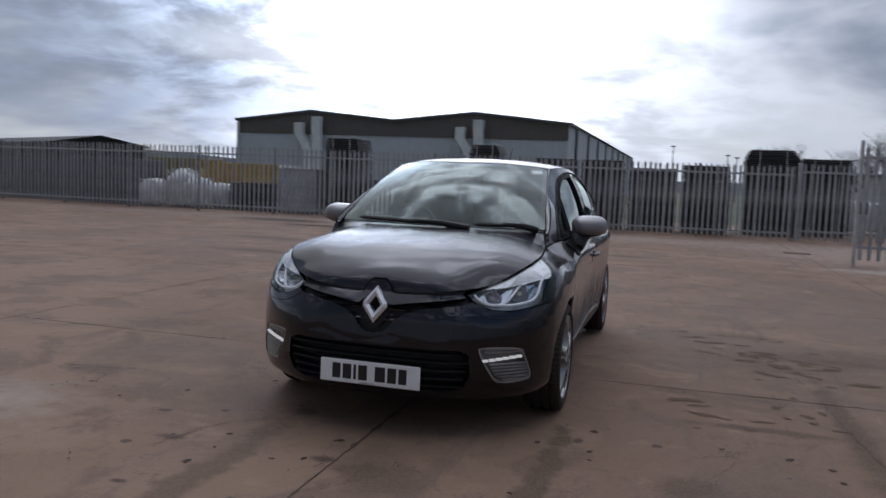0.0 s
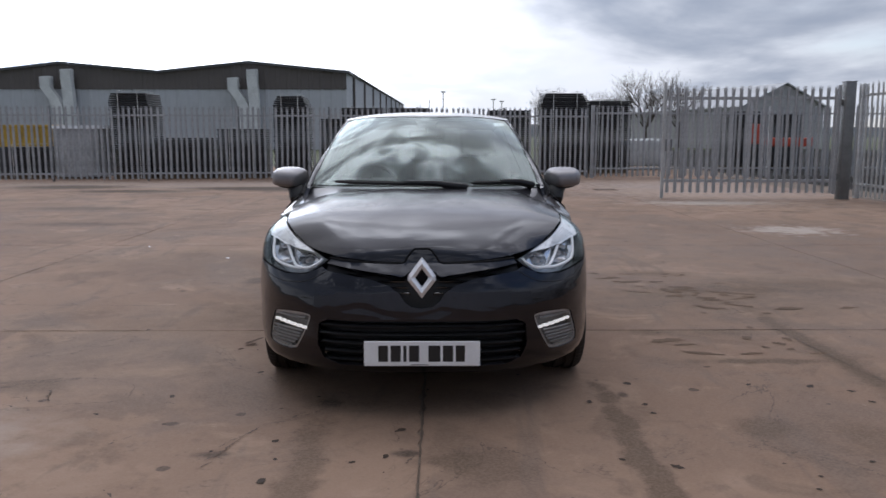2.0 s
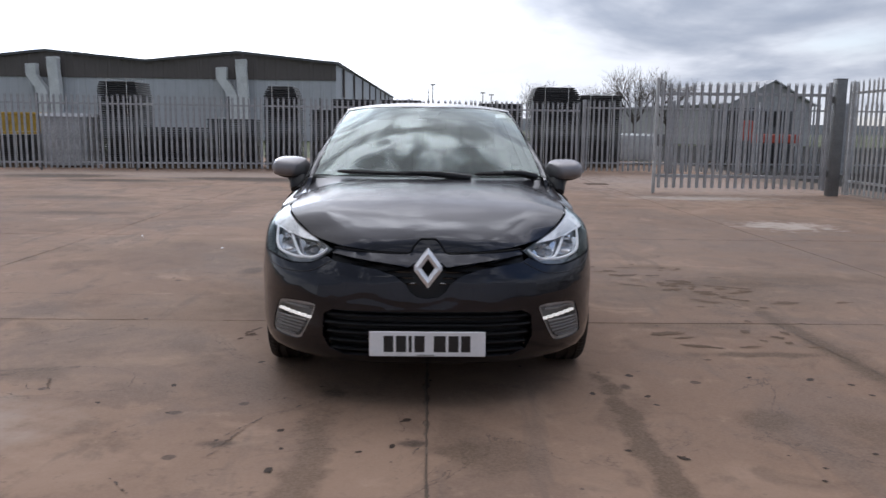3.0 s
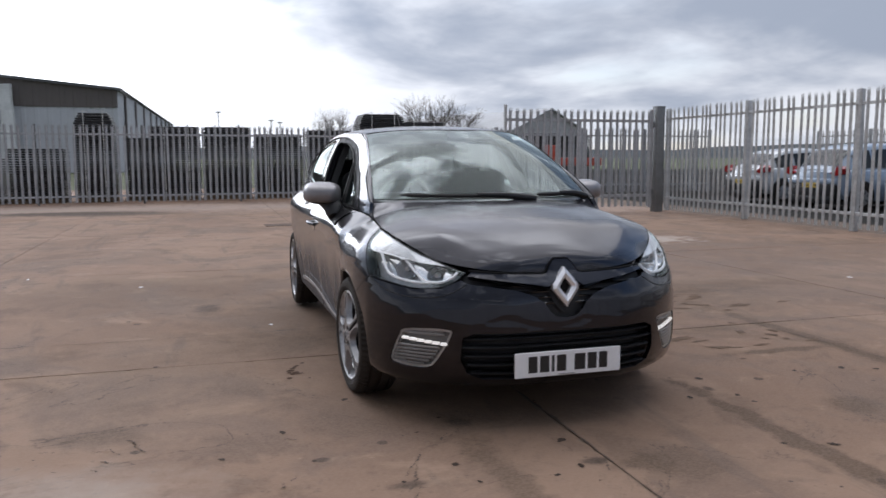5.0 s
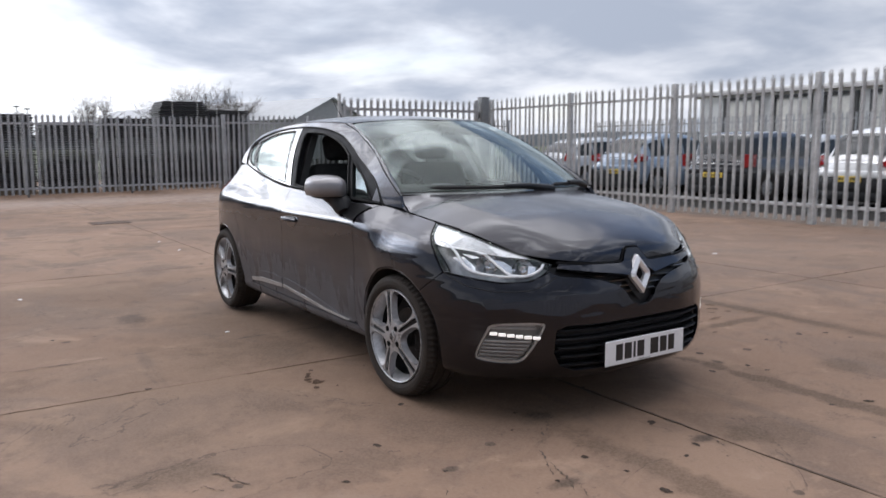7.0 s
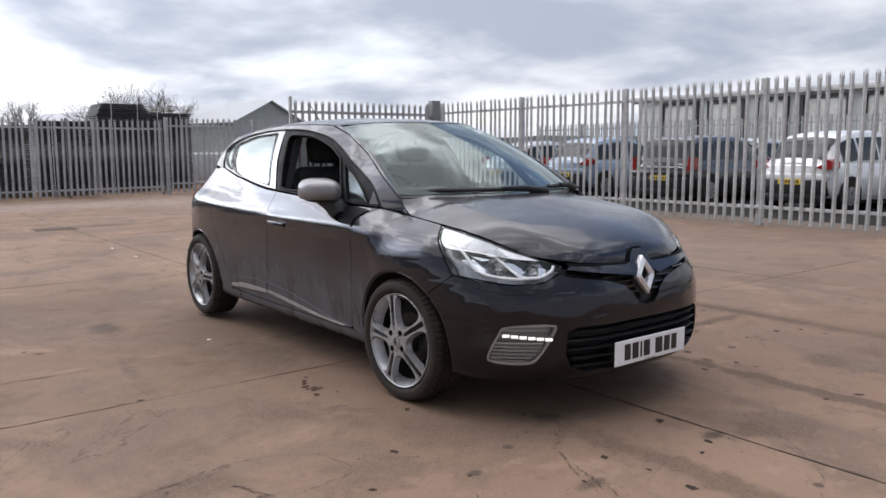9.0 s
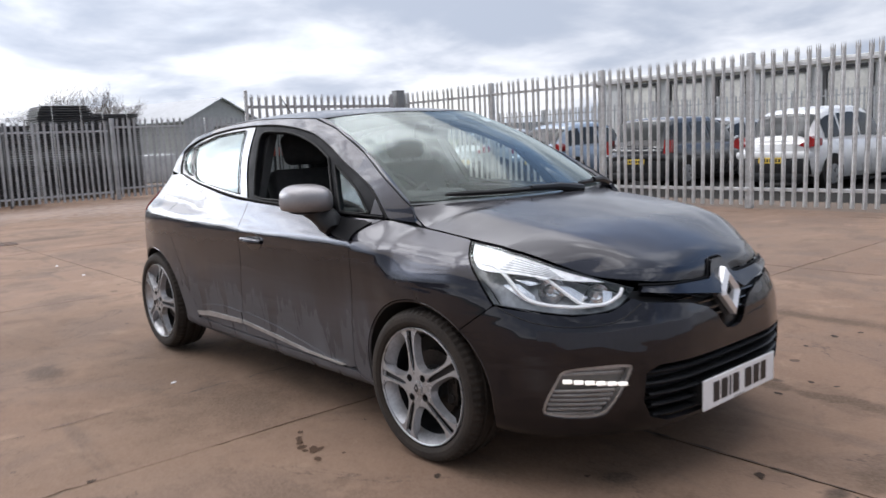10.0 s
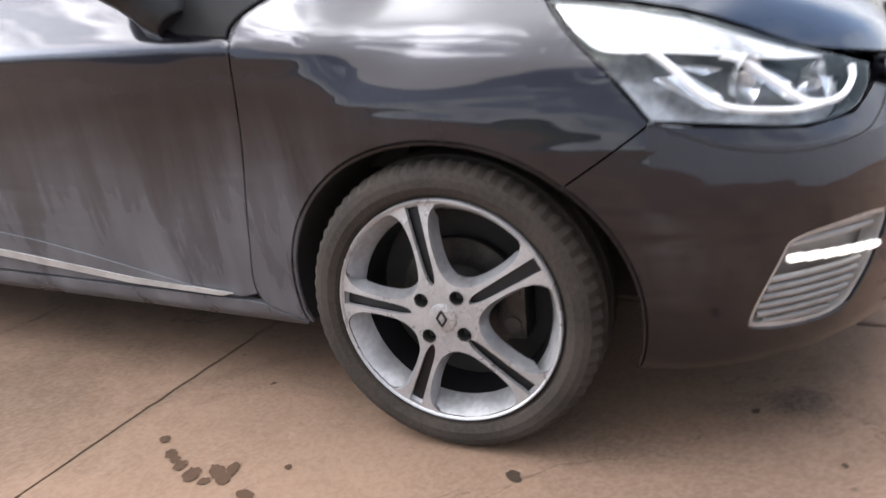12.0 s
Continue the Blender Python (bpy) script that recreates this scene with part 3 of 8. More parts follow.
# ---- palisade fencing ----
def pale_mesh(name, material, z0=0.06, z1=2.36, w=0.068):
    """A corrugated steel pale with a three-pointed top."""
    bm = bmesh.new()
    xs = [-0.5, -0.36, -0.18, 0.0, 0.18, 0.36, 0.5]
    ys = [0.006, 0.0, 0.014, 0.026, 0.014, 0.0, 0.006]
    tops = [-0.100, -0.012, -0.100, 0.0, -0.100, -0.012, -0.100]
    lean = [-0.004, -0.014, 0.0, 0.014, 0.0, -0.014, -0.004]
    t = 0.003
    cols = []
    for x, y, dz, le in zip(xs, ys, tops, lean):
        cols.append([bm.verts.new((x * w, -y, z0)), bm.verts.new((x * w, -y, z1 - 0.13)), bm.verts.new((x * w * 1.14, -y + le, z1 + dz)),
                     bm.verts.new((x * w, -y + t, z0)), bm.verts.new((x * w, -y + t, z1 - 0.13)), bm.verts.new((x * w * 1.14, -y + t + le, z1 + dz))])
    for a, b in zip(cols, cols[1:]):
        for lo, hi in ((0, 1), (1, 2)):
            bm.faces.new((a[lo], b[lo], b[hi], a[hi]))
        bm.faces.new((a[3], a[4], b[4], b[3]))
        bm.faces.new((a[4], a[5], b[5], b[4]))
        bm.faces.new((a[2], b[2], b[5], a[5]))
    me = bpy.data.meshes.new(name)
    bmesh.ops.recalc_face_normals(bm, faces=bm.faces)
    bm.to_mesh(me)
    bm.free()
    me.materials.append(material)
    return me


def block_mesh(name, material, x0, x1, y0, y1, z0, z1, bevel=0.004):
    bm = bmesh.new()
    box(bm, x0, x1, y0, y1, z0, z1, bevel, 1)
    me = bpy.data.meshes.new(name)
    bm.to_mesh(me)
    bm.free()
    me.materials.append(material)
    return me


def palisade(points, label, material, bay=2.76, pitch=0.1625, group="palisade fences", top=2.36, rails=(0.30, 2.10), seed=0, post_material=None, post_half=0.05):
    """A run of palisade fence along plan points: posts, two rails a bay, and pales in front (to the right of the run)."""
    fence = thing("palisade_fence", label, "fence", group=group)
    pale = pale_mesh("pale", material, z1=top)
    post = block_mesh("post", post_material or material, -post_half, post_half, 0.05, 0.05 + 2 * post_half, 0, top - 0.02)
    rail = block_mesh("rail", material, -0.5, 0.5, 0.004, 0.05, -0.025, 0.025)
    rng = random.Random(seed)
    for a, b in zip(points, points[1:]):
        a, b = Vector((*a, 0)), Vector((*b, 0))
        d = b - a
        turn = math.degrees(math.atan2(d.y, d.x))
        bays = max(1, round(d.length / bay))
        size = d.length / bays
        for i in range(bays + 1):
            q = a + d * (i / bays)
            shared("post", post, fence, pose(q.x, q.y, 0, 0, 0, turn))
            if i < bays:
                c = a + d * ((i + 0.5) / bays)
                for z in rails:
                    shared("rail", rail, fence, pose(c.x, c.y, z, 0, 0, turn) @ Matrix.Diagonal((size - 0.01, 1, 1, 1)))
        n = int(d.length / pitch)
        for i in range(n):
            q = a + d * ((i + 0.5) / n)
            shared("pale", pale, fence, pose(q.x, q.y, rng.uniform(-0.012, 0.012), rng.uniform(-0.5, 0.5), rng.uniform(-0.7, 0.7), turn))
    return fence


YARD_BASE = build_ground()
BACK_LEFT, BACK_BEND, BACK_END = (-27.0, 18.9), (-13.4, 18.52), (4.62, 20.46)
palisade([BACK_LEFT, BACK_BEND, BACK_END], "weathered galvanised steel palisade fence along the back of the yard", GALV_DULL, seed=2, top=2.14, rails=(0.22, 1.86), pitch=0.155, post_material=POST_DARK, post_half=0.026)
palisade([(8.70, 12.82), (8.70, -9.38)], "bright galvanised steel palisade fence beside parked cars", GALV, seed=3)


def build_gate():
    """The open gate leaf, hung on a thick square post."""
    post = thing("gate_post", "thick square dark steel gate post with flat cap", "gate post", pose(8.36, 12.55, 0))
    bm = bmesh.new()
    box(bm, -0.10, 0.10, -0.10, 0.10, 0, 2.36, 0.008)
    part("shaft", bm, POST_DARK, post)
    bm = bmesh.new()
    box(bm, -0.108, 0.108, -0.108, 0.108, 2.36, 2.372, 0.003)
    part("cap", bm, POST_DARK, post)
    gate = thing("palisade_gate", "wide galvanised palisade gate leaf standing open", "gate", pose(8.22, 12.58, 0, 0, 0, 178.2))
    W = 3.56
    for name, lim in (("stile", (0.0, 0.06, -0.03, 0.03, 0.10, 2.30)), ("stile", (W - 0.06, W, -0.03, 0.03, 0.02, 2.36)), ("stile", (W * 0.5 - 0.025, W * 0.5 + 0.025, -0.02, 0.02, 0.42, 2.02)),
                      ("rail", (0.06, W - 0.06, -0.03, 0.03, 0.34, 0.40)), ("rail", (0.06, W - 0.06, -0.03, 0.03, 2.01, 2.07))):
        bm = bmesh.new()
        box(bm, *lim, 0.004, 1)
        part(name, bm, GALV_DULL if name == "rail" or lim[0] < 3 else GALV, gate)
    pale = pale_mesh("pale", GALV_DULL, z0=0.13, z1=2.30)
    n = 22
    for i in range(n):
        shared("pale", pale, gate, pose(0.12 + (W - 0.24) * i / (n - 1), 0.052, 0, 0, 0, 180))
    bm = bmesh.new()
    box(bm, W - 0.20, W - 0.06, -0.05, 0.05, 0.98, 1.22, 0.006)
    part("lock_box", bm, POST_DARK, gate)
    for z in (0.45, 1.95):
        bm = bmesh.new()
        rod(bm, (-0.03, 0, z - 0.06), (-0.03, 0, z + 0.06), 0.022)
        box(bm, -0.05, 0.02, -0.02, 0.02, z - 0.03, z + 0.03, 0.004)
        part("hinge", bm, POST_DARK, gate)
    bm = bmesh.new()
    rod(bm, (W - 0.03, -0.045, 0.0), (W - 0.03, -0.045, 0.75), 0.012)
    part("drop_bolt", bm, GALV, gate)


build_gate()
# lower fence beyond the lock post
palisade([(4.78, 20.50), (15.8, 20.95)], "lower galvanised palisade fence closing the yard behind the gate", GALV_DULL, group="palisade fences", top=2.22, rails=(0.30, 1.96), seed=5)
# second yard fence behind the parked cars
palisade([(23.6, 24.5), (23.4, -6.0)], "distant galvanised palisade fence behind the parked cars", GALV, seed=6)


# ---- the hatchback's outer skin, as smooth surfaces ----
def curve(*knots):
    """A smooth monotone curve through knots (s, a, b, ...), as a function of an array s."""
    k = np.array(knots, float)
    s, v = k[:, 0], k[:, 1:]
    h = np.diff(s)[:, None]
    d = np.diff(v, axis=0) / h
    m = np.zeros_like(v)
    m[0], m[-1] = d[0], d[-1]
    for i in range(1, len(s) - 1):
        w1, w2 = 2 * h[i] + h[i - 1], h[i] + 2 * h[i - 1]
        ok = d[i - 1] * d[i] > 0
        den = np.where(ok, w1 / np.where(ok, d[i - 1], 1) + w2 / np.where(ok, d[i], 1), 1)
        m[i] = np.where(ok, (w1 + w2) / den, 0)
    fine = np.linspace(s[0], s[-1], 900)
    j = np.clip(np.searchsorted(s, fine, side="right") - 1, 0, len(s) - 2)
    t = ((fine - s[j]) / (s[j + 1] - s[j]))[:, None]
    hh = h[j]
    out = ((2 * t**3 - 3 * t**2 + 1) * v[j] + (t**3 - 2 * t**2 + t) * hh * m[j]
           + (-2 * t**3 + 3 * t**2) * v[j + 1] + (t**3 - t**2) * hh * m[j + 1])

    def at(q):
        q = np.asarray(q, float)
        return np.stack([np.interp(q, fine, out[:, n]) for n in range(out.shape[1])], -1)
    return at


# The plan outline at bumper height: way along it from the nose's middle, then x and y.
OUTLINE = curve((-0.26, -0.26, -0.020), (0, 0, -0.030), (0.26, 0.26, -0.020), (0.40, 0.396, 0.010), (0.50, 0.487, 0.050), (0.60, 0.572, 0.103),
                (0.70, 0.650, 0.165), (0.78, 0.707, 0.221), (0.86, 0.756, 0.284), (0.95, 0.799, 0.363), (1.05, 0.832, 0.457),
                (1.25, 0.858, 0.654), (1.45, 0.862, 0.85), (1.70, 0.856, 1.10), (2.50, 0.858, 1.90), (3.40, 0.866, 2.80),
                (3.95, 0.860, 3.35), (4.18, 0.835, 3.58), (4.36, 0.775, 3.75), (4.55, 0.66, 3.90), (4.80, 0.42, 3.985), (5.22, 0, 4.02))

# Feature lines from the sill up to the belt and the bonnet's edge: way along the outline, inset, height.
LINES = [
    curve((0, 0.14, 0.155), (0.5, 0.14, 0.155), (0.9, 0.10, 0.16), (1.45, 0.10, 0.17), (1.8, 0.12, 0.165), (3.3, 0.12, 0.17), (3.9, 0.10, 0.18), (5.22, 0.14, 0.22)),
    curve((0, 0.045, 0.19), (0.5, 0.045, 0.19), (0.9, 0.03, 0.20), (1.45, 0.04, 0.22), (1.8, 0.065, 0.205), (3.3, 0.065, 0.205), (3.9, 0.04, 0.24), (5.22, 0.04, 0.28)),
    curve((0, 0.002, 0.27), (0.5, 0.003, 0.27), (0.9, 0.004, 0.28), (1.45, 0.008, 0.32), (1.8, 0.050, 0.285), (2.6, 0.052, 0.29), (3.3, 0.045, 0.30), (3.9, 0.010, 0.34), (5.22, 0.0, 0.36)),
    curve((0, -0.002, 0.41), (0.5, -0.005, 0.41), (0.9, -0.002, 0.41), (1.25, 0.003, 0.46), (1.45, 0.004, 0.48), (1.75, 0.026, 0.45), (2.6, 0.030, 0.45), (3.3, 0.022, 0.46), (3.8, 0.003, 0.48), (5.22, 0.0, 0.48)),
    curve((0, 0.016, 0.56), (0.5, 0.006, 0.55), (0.9, 0.003, 0.55), (1.25, 0.0, 0.62), (1.45, 0.0, 0.655), (1.58, 0.0, 0.650), (1.70, 0.009, 0.635), (1.85, 0.014, 0.632), (2.6, 0.016, 0.64), (3.2, 0.010, 0.65), (3.6, 0.0, 0.68), (3.9, -0.004, 0.69), (4.2, 0.0, 0.68), (5.22, 0.01, 0.64)),
    curve((0, 0.038, 0.630), (0.3, 0.038, 0.630), (0.5, 0.039, 0.630), (0.7, 0.042, 0.640), (0.9, 0.036, 0.675), (1.1, 0.022, 0.722), (1.25, 0.018, 0.742), (1.45, 0.018, 0.742), (1.57, 0.015, 0.748), (1.68, 0.003, 0.778), (1.85, 0.0, 0.787), (2.6, 0.0, 0.80), (3.1, 0.0, 0.812), (3.4, -0.004, 0.835), (3.65, -0.010, 0.856), (3.9, -0.008, 0.868), (4.2, 0.012, 0.86), (5.22, 0.04, 0.80)),
    curve((0, 0.060, 0.670), (0.1, 0.058, 0.668), (0.3, 0.060, 0.673), (0.5, 0.068, 0.682), (0.65, 0.080, 0.700), (0.75, 0.088, 0.727), (0.85, 0.090, 0.754), (0.96, 0.088, 0.783), (1.1, 0.074, 0.800), (1.25, 0.064, 0.808), (1.45, 0.066, 0.812), (1.58, 0.054, 0.820), (1.72, 0.026, 0.832), (1.9, 0.016, 0.836), (2.6, 0.016, 0.846), (3.0, 0.022, 0.868), (3.3, 0.040, 0.902), (3.55, 0.060, 0.930), (3.75, 0.072, 0.948), (4.0, 0.088, 0.958), (4.3, 0.095, 0.955), (5.22, 0.09, 0.93)),
    curve((0, 0.078, 0.698), (0.1, 0.076, 0.696), (0.2, 0.076, 0.699), (0.34, 0.080, 0.708), (0.5, 0.096, 0.724), (0.65, 0.115, 0.745), (0.75, 0.128, 0.777), (0.85, 0.134, 0.806), (0.96, 0.138, 0.832), (1.1, 0.146, 0.853), (1.25, 0.152, 0.868), (1.45, 0.170, 0.884), (1.56, 0.178, 0.891), (1.65, 0.158, 0.908), (1.75, 0.130, 0.918), (1.85, 0.104, 0.921), (2.1, 0.088, 0.930), (2.6, 0.086, 0.953), (2.96, 0.087, 0.972), (3.4, 0.10, 1.030), (3.54, 0.108, 1.052), (3.78, 0.135, 1.098), (4.0, 0.17, 1.118), (4.3, 0.20, 1.08), (5.22, 0.22, 1.05)),
]


def section(s, v):
    """Inset and height at the way s (array) and the share v (array, 0 at the sill, 1 at the belt)."""
    rows = np.stack([line(s) for line in LINES])
    rows = np.concatenate([2 * rows[:1] - rows[1:2], rows, 2 * rows[-1:] - rows[-2:-1]])
    n = len(LINES) - 1
    q = np.clip(v * n, 0, n - 1e-6)
    j = q.astype(int)
    t = (q - j)[:, None]
    i = np.arange(len(s))
    p0, p1, p2, p3 = (rows[j + k, i] for k in range(4))
    return 0.5 * (2 * p1 + (p2 - p0) * t + (2 * p0 - 5 * p1 + 4 * p2 - p3) * t**2 + (3 * p1 - p0 - 3 * p2 + p3) * t**3)


def wrap_v(s, v):
    """The body's side and nose; s < 0 lies on the driver's side (x < 0)."""
    s, v = np.asarray(s, float), np.asarray(v, float)
    a = np.abs(s)
    b, ahead = OUTLINE(a), OUTLINE(a + 0.01) - OUTLINE(a - 0.01)
    ahead /= np.linalg.norm(ahead, axis=-1, keepdims=True)
    iz = section(a, v)
    x = b[:, 0] - ahead[:, 1] * iz[:, 0]
    y = b[:, 1] + ahead[:, 0] * iz[:, 0]
    return np.stack([np.where(s < 0, -x, x), y, iz[:, 1]], -1)


def share(s, z):
    """The share v at which the skin has the height z."""
    a = np.abs(np.asarray(s, float))
    z = np.asarray(z, float)
    grid = np.linspace(0, 1, 71)
    heights = np.stack([section(a, np.full(len(a), g))[:, 1] for g in grid])
    heights = np.maximum.accumulate(heights, axis=0)
    j = np.clip((heights < z).sum(0) - 1, 0, len(grid) - 2)
    i = np.arange(len(a))
    lo, hi = heights[j, i], heights[j + 1, i]
    return grid[j] + (grid[1] - grid[0]) * np.clip((z - lo) / np.maximum(hi - lo, 1e-6), 0, 1)


def wrap(s, z):
    return wrap_v(s, share(s, z))


# Bonnet: a crowned sheet between its two edges (the skin's upper line); across -1..1, along 0 (nose) to 1 (scuttle).
BONNET_S = curve((0, 0.02), (0.15, 0.55), (0.3, 0.82), (0.5, 1.12), (0.75, 1.42), (0.9, 1.555), (1, 1.60))
BONNET_CORNER = np.array((0.652, 1.082, 0.983))      # where bonnet, wing and windscreen meet
BONNET_MID = curve((0, 0.048, 0.699), (0.05, 0.060, 0.738), (0.12, 0.100, 0.782), (0.25, 0.20, 0.838), (0.4, 0.35, 0.890), (0.6, 0.55, 0.932), (0.8, 0.75, 0.965), (1, 0.90, 0.985))


def bonnet(u, t):
    """u across (-1 driver's side .. 1), t from the nose to the scuttle."""
    u, t = np.asarray(u, float), np.asarray(t, float)
    a = np.abs(u)
    edge = wrap_v(BONNET_S(t)[:, 0], np.ones(len(t)))
    lift = np.clip((t - 0.88) / 0.12, 0, 1)[:, None] ** 1.25
    edge = edge * (1 - lift) + BONNET_CORNER * lift
    mid = BONNET_MID(t)
    w = 0.45 * a**2 + 0.55 * a**5
    x = edge[:, 0] * a
    y = mid[:, 0] + (edge[:, 1] - mid[:, 0]) * a**2
    z = mid[:, 1] + (edge[:, 2] - mid[:, 1]) * w + 0.007 * np.exp(-((a - 0.74) / 0.13) ** 2) * np.clip(t * 3, 0, 1) * np.clip((1 - t) * 5, 0, 1)
    return np.stack([np.where(u < 0, -x, x), y, z], -1)


# Roof: middle line, and the edge of the roof over the side windows.
ROOF_MID = curve((1.45, 1.345), (1.62, 1.388), (1.8, 1.410), (2.1, 1.430), (2.4, 1.436), (2.8, 1.426), (3.2, 1.400), (3.5, 1.366), (3.72, 1.330))
ROOF_EDGE = curve((1.45, 0.50), (1.80, 0.528), (2.1, 0.560), (2.5, 0.580), (2.9, 0.578), (3.3, 0.558), (3.72, 0.515))
ROOF_DROP = curve((1.45, 0.045), (1.8, 0.048), (2.4, 0.046), (3.0, 0.056), (3.72, 0.085))
BELT_X = curve((0.9, 0.675), (1.10, 0.720), (1.35, 0.757), (1.7, 0.771), (2.4, 0.775), (2.9, 0.766), (3.2, 0.742), (3.5, 0.70), (3.8, 0.63))
BELT_Z = curve((0.9, 0.900), (1.25, 0.920), (1.5, 0.930), (2.0, 0.953), (2.36, 0.972), (2.8, 1.030), (2.94, 1.052), (3.18, 1.098), (3.4, 1.118), (3.8, 1.07))


def roof(u, y):
    u, y = np.asarray(u, float), np.asarray(y, float)
    x = ROOF_EDGE(y)[:, 0] * u
    z = ROOF_MID(y)[:, 0] - ROOF_DROP(y)[:, 0] * np.abs(u) ** 2.6
    return np.stack([x, y, z], -1)


def cabin(y, z):
    """The side of the cabin above the belt, on the driver's side (x < 0)."""
    y, z = np.asarray(y, float), np.asarray(z, float)
    zb, xb = BELT_Z(y)[:, 0], BELT_X(y)[:, 0]
    yr = np.maximum(y, 1.45)
    zt = np.maximum(ROOF_MID(yr)[:, 0] - ROOF_DROP(yr)[:, 0], zb + 0.1)
    xt = ROOF_EDGE(yr)[:, 0]
    w = (z - zb) / (zt - zb)
    x = xb + (xt - xb) * w + 0.022 * np.sin(np.pi * np.clip(w, 0, 1))
    return np.stack([-x, y, z], -1)


# Windscreen: from the scuttle to the roof's front edge.
def screen(u, t):
    u, t = np.asarray(u, float), np.asarray(t, float)
    a = u * u
    x = u * (0.656 + (0.525 - 0.656) * t)
    y = (0.885 + 0.190 * a) * (1 - t) + (1.615 + 0.260 * a) * t
    z = (0.982 + 0.006 * a) * (1 - t) + (roof(u, 1.615 + 0.260 * a)[..., 2] - 0.0025) * t + 0.040 * np.sin(np.pi * t)
    return np.stack([x, y, z], -1)


# ---- panels cut from a skin ----
def in_loop(loop, pts):
    """Which points lie inside a closed loop."""
    x, y = pts[:, 0], pts[:, 1]
    hit = np.zeros(len(pts), bool)
    for (ax, ay), (bx, by) in zip(loop, np.roll(loop, -1, axis=0)):
        cross = (ay > y) != (by > y)
        hit ^= cross & (x < (bx - ax) * (y - ay) / (by - ay + 1e-12) + ax)
    return hit


def dense(loop, step):
    """The loop with points at most a step apart."""
    out = []
    for a, b in zip(loop, loop[1:] + loop[:1]):
        n = max(1, int(math.ceil(math.dist(a, b) / step)))
        out += [(a[0] + (b[0] - a[0]) * i / n, a[1] + (b[1] - a[1]) * i / n) for i in range(n)]
    return out


def rounded(loop, n=6, sharp=()):
    """A smooth closed curve through the loop's points; the numbered points stay sharp."""
    out, k = [], len(loop)
    for i in range(k):
        p1, p2 = np.array(loop[i]), np.array(loop[(i + 1) % k])
        p0 = np.array(loop[i - 1]) if i not in sharp else 2 * p1 - p2
        p3 = np.array(loop[(i + 2) % k]) if (i + 1) % k not in sharp else 2 * p2 - p1
        for j in range(n):
            t = j / n
            q = 0.5 * (2 * p1 + (p2 - p0) * t + (2 * p0 - 5 * p1 + 4 * p2 - p3) * t**2 + (3 * p1 - p0 - 3 * p2 + p3) * t**3)
            out.append((float(q[0]), float(q[1])))
    return out


def smooth_line(pts, n=6):
    """A smooth open curve through points."""
    p = [tuple(2 * np.array(pts[0]) - np.array(pts[1]))] + list(pts) + [tuple(2 * np.array(pts[-1]) - np.array(pts[-2]))]
    out = []
    for i in range(1, len(p) - 2):
        a, b, c, d = (np.array(p[i + k]) for k in (-1, 0, 1, 2))
        for j in range(n):
            t = j / n
            q = 0.5 * (2 * b + (c - a) * t + (2 * a - 5 * b + 4 * c - d) * t**2 + (3 * b - a - 3 * c + d) * t**3)
            out.append((float(q[0]), float(q[1])))
    return out + [tuple(float(v) for v in pts[-1])]


def arc(cx, cy, r, a0, a1, n=16, ry=None):
    return [(cx + r * math.cos(radians(a0 + (a1 - a0) * i / n)), cy + (ry or r) * math.sin(radians(a0 + (a1 - a0) * i / n))) for i in range(n + 1)]


def shrunk(loop, gap):
    """The loop drawn in by a gap."""
    p = np.array(loop)
    a, b = np.roll(p, 1, axis=0), np.roll(p, -1, axis=0)
    d = b - a
    d /= np.maximum(np.linalg.norm(d, axis=1, keepdims=True), 1e-9)
    area = 0.5 * np.sum(p[:, 0] * b[:, 1] - b[:, 0] * p[:, 1])
    n = np.stack([-d[:, 1], d[:, 0]], 1) * (1 if area > 0 else -1)
    return [tuple(q) for q in p + n * gap]


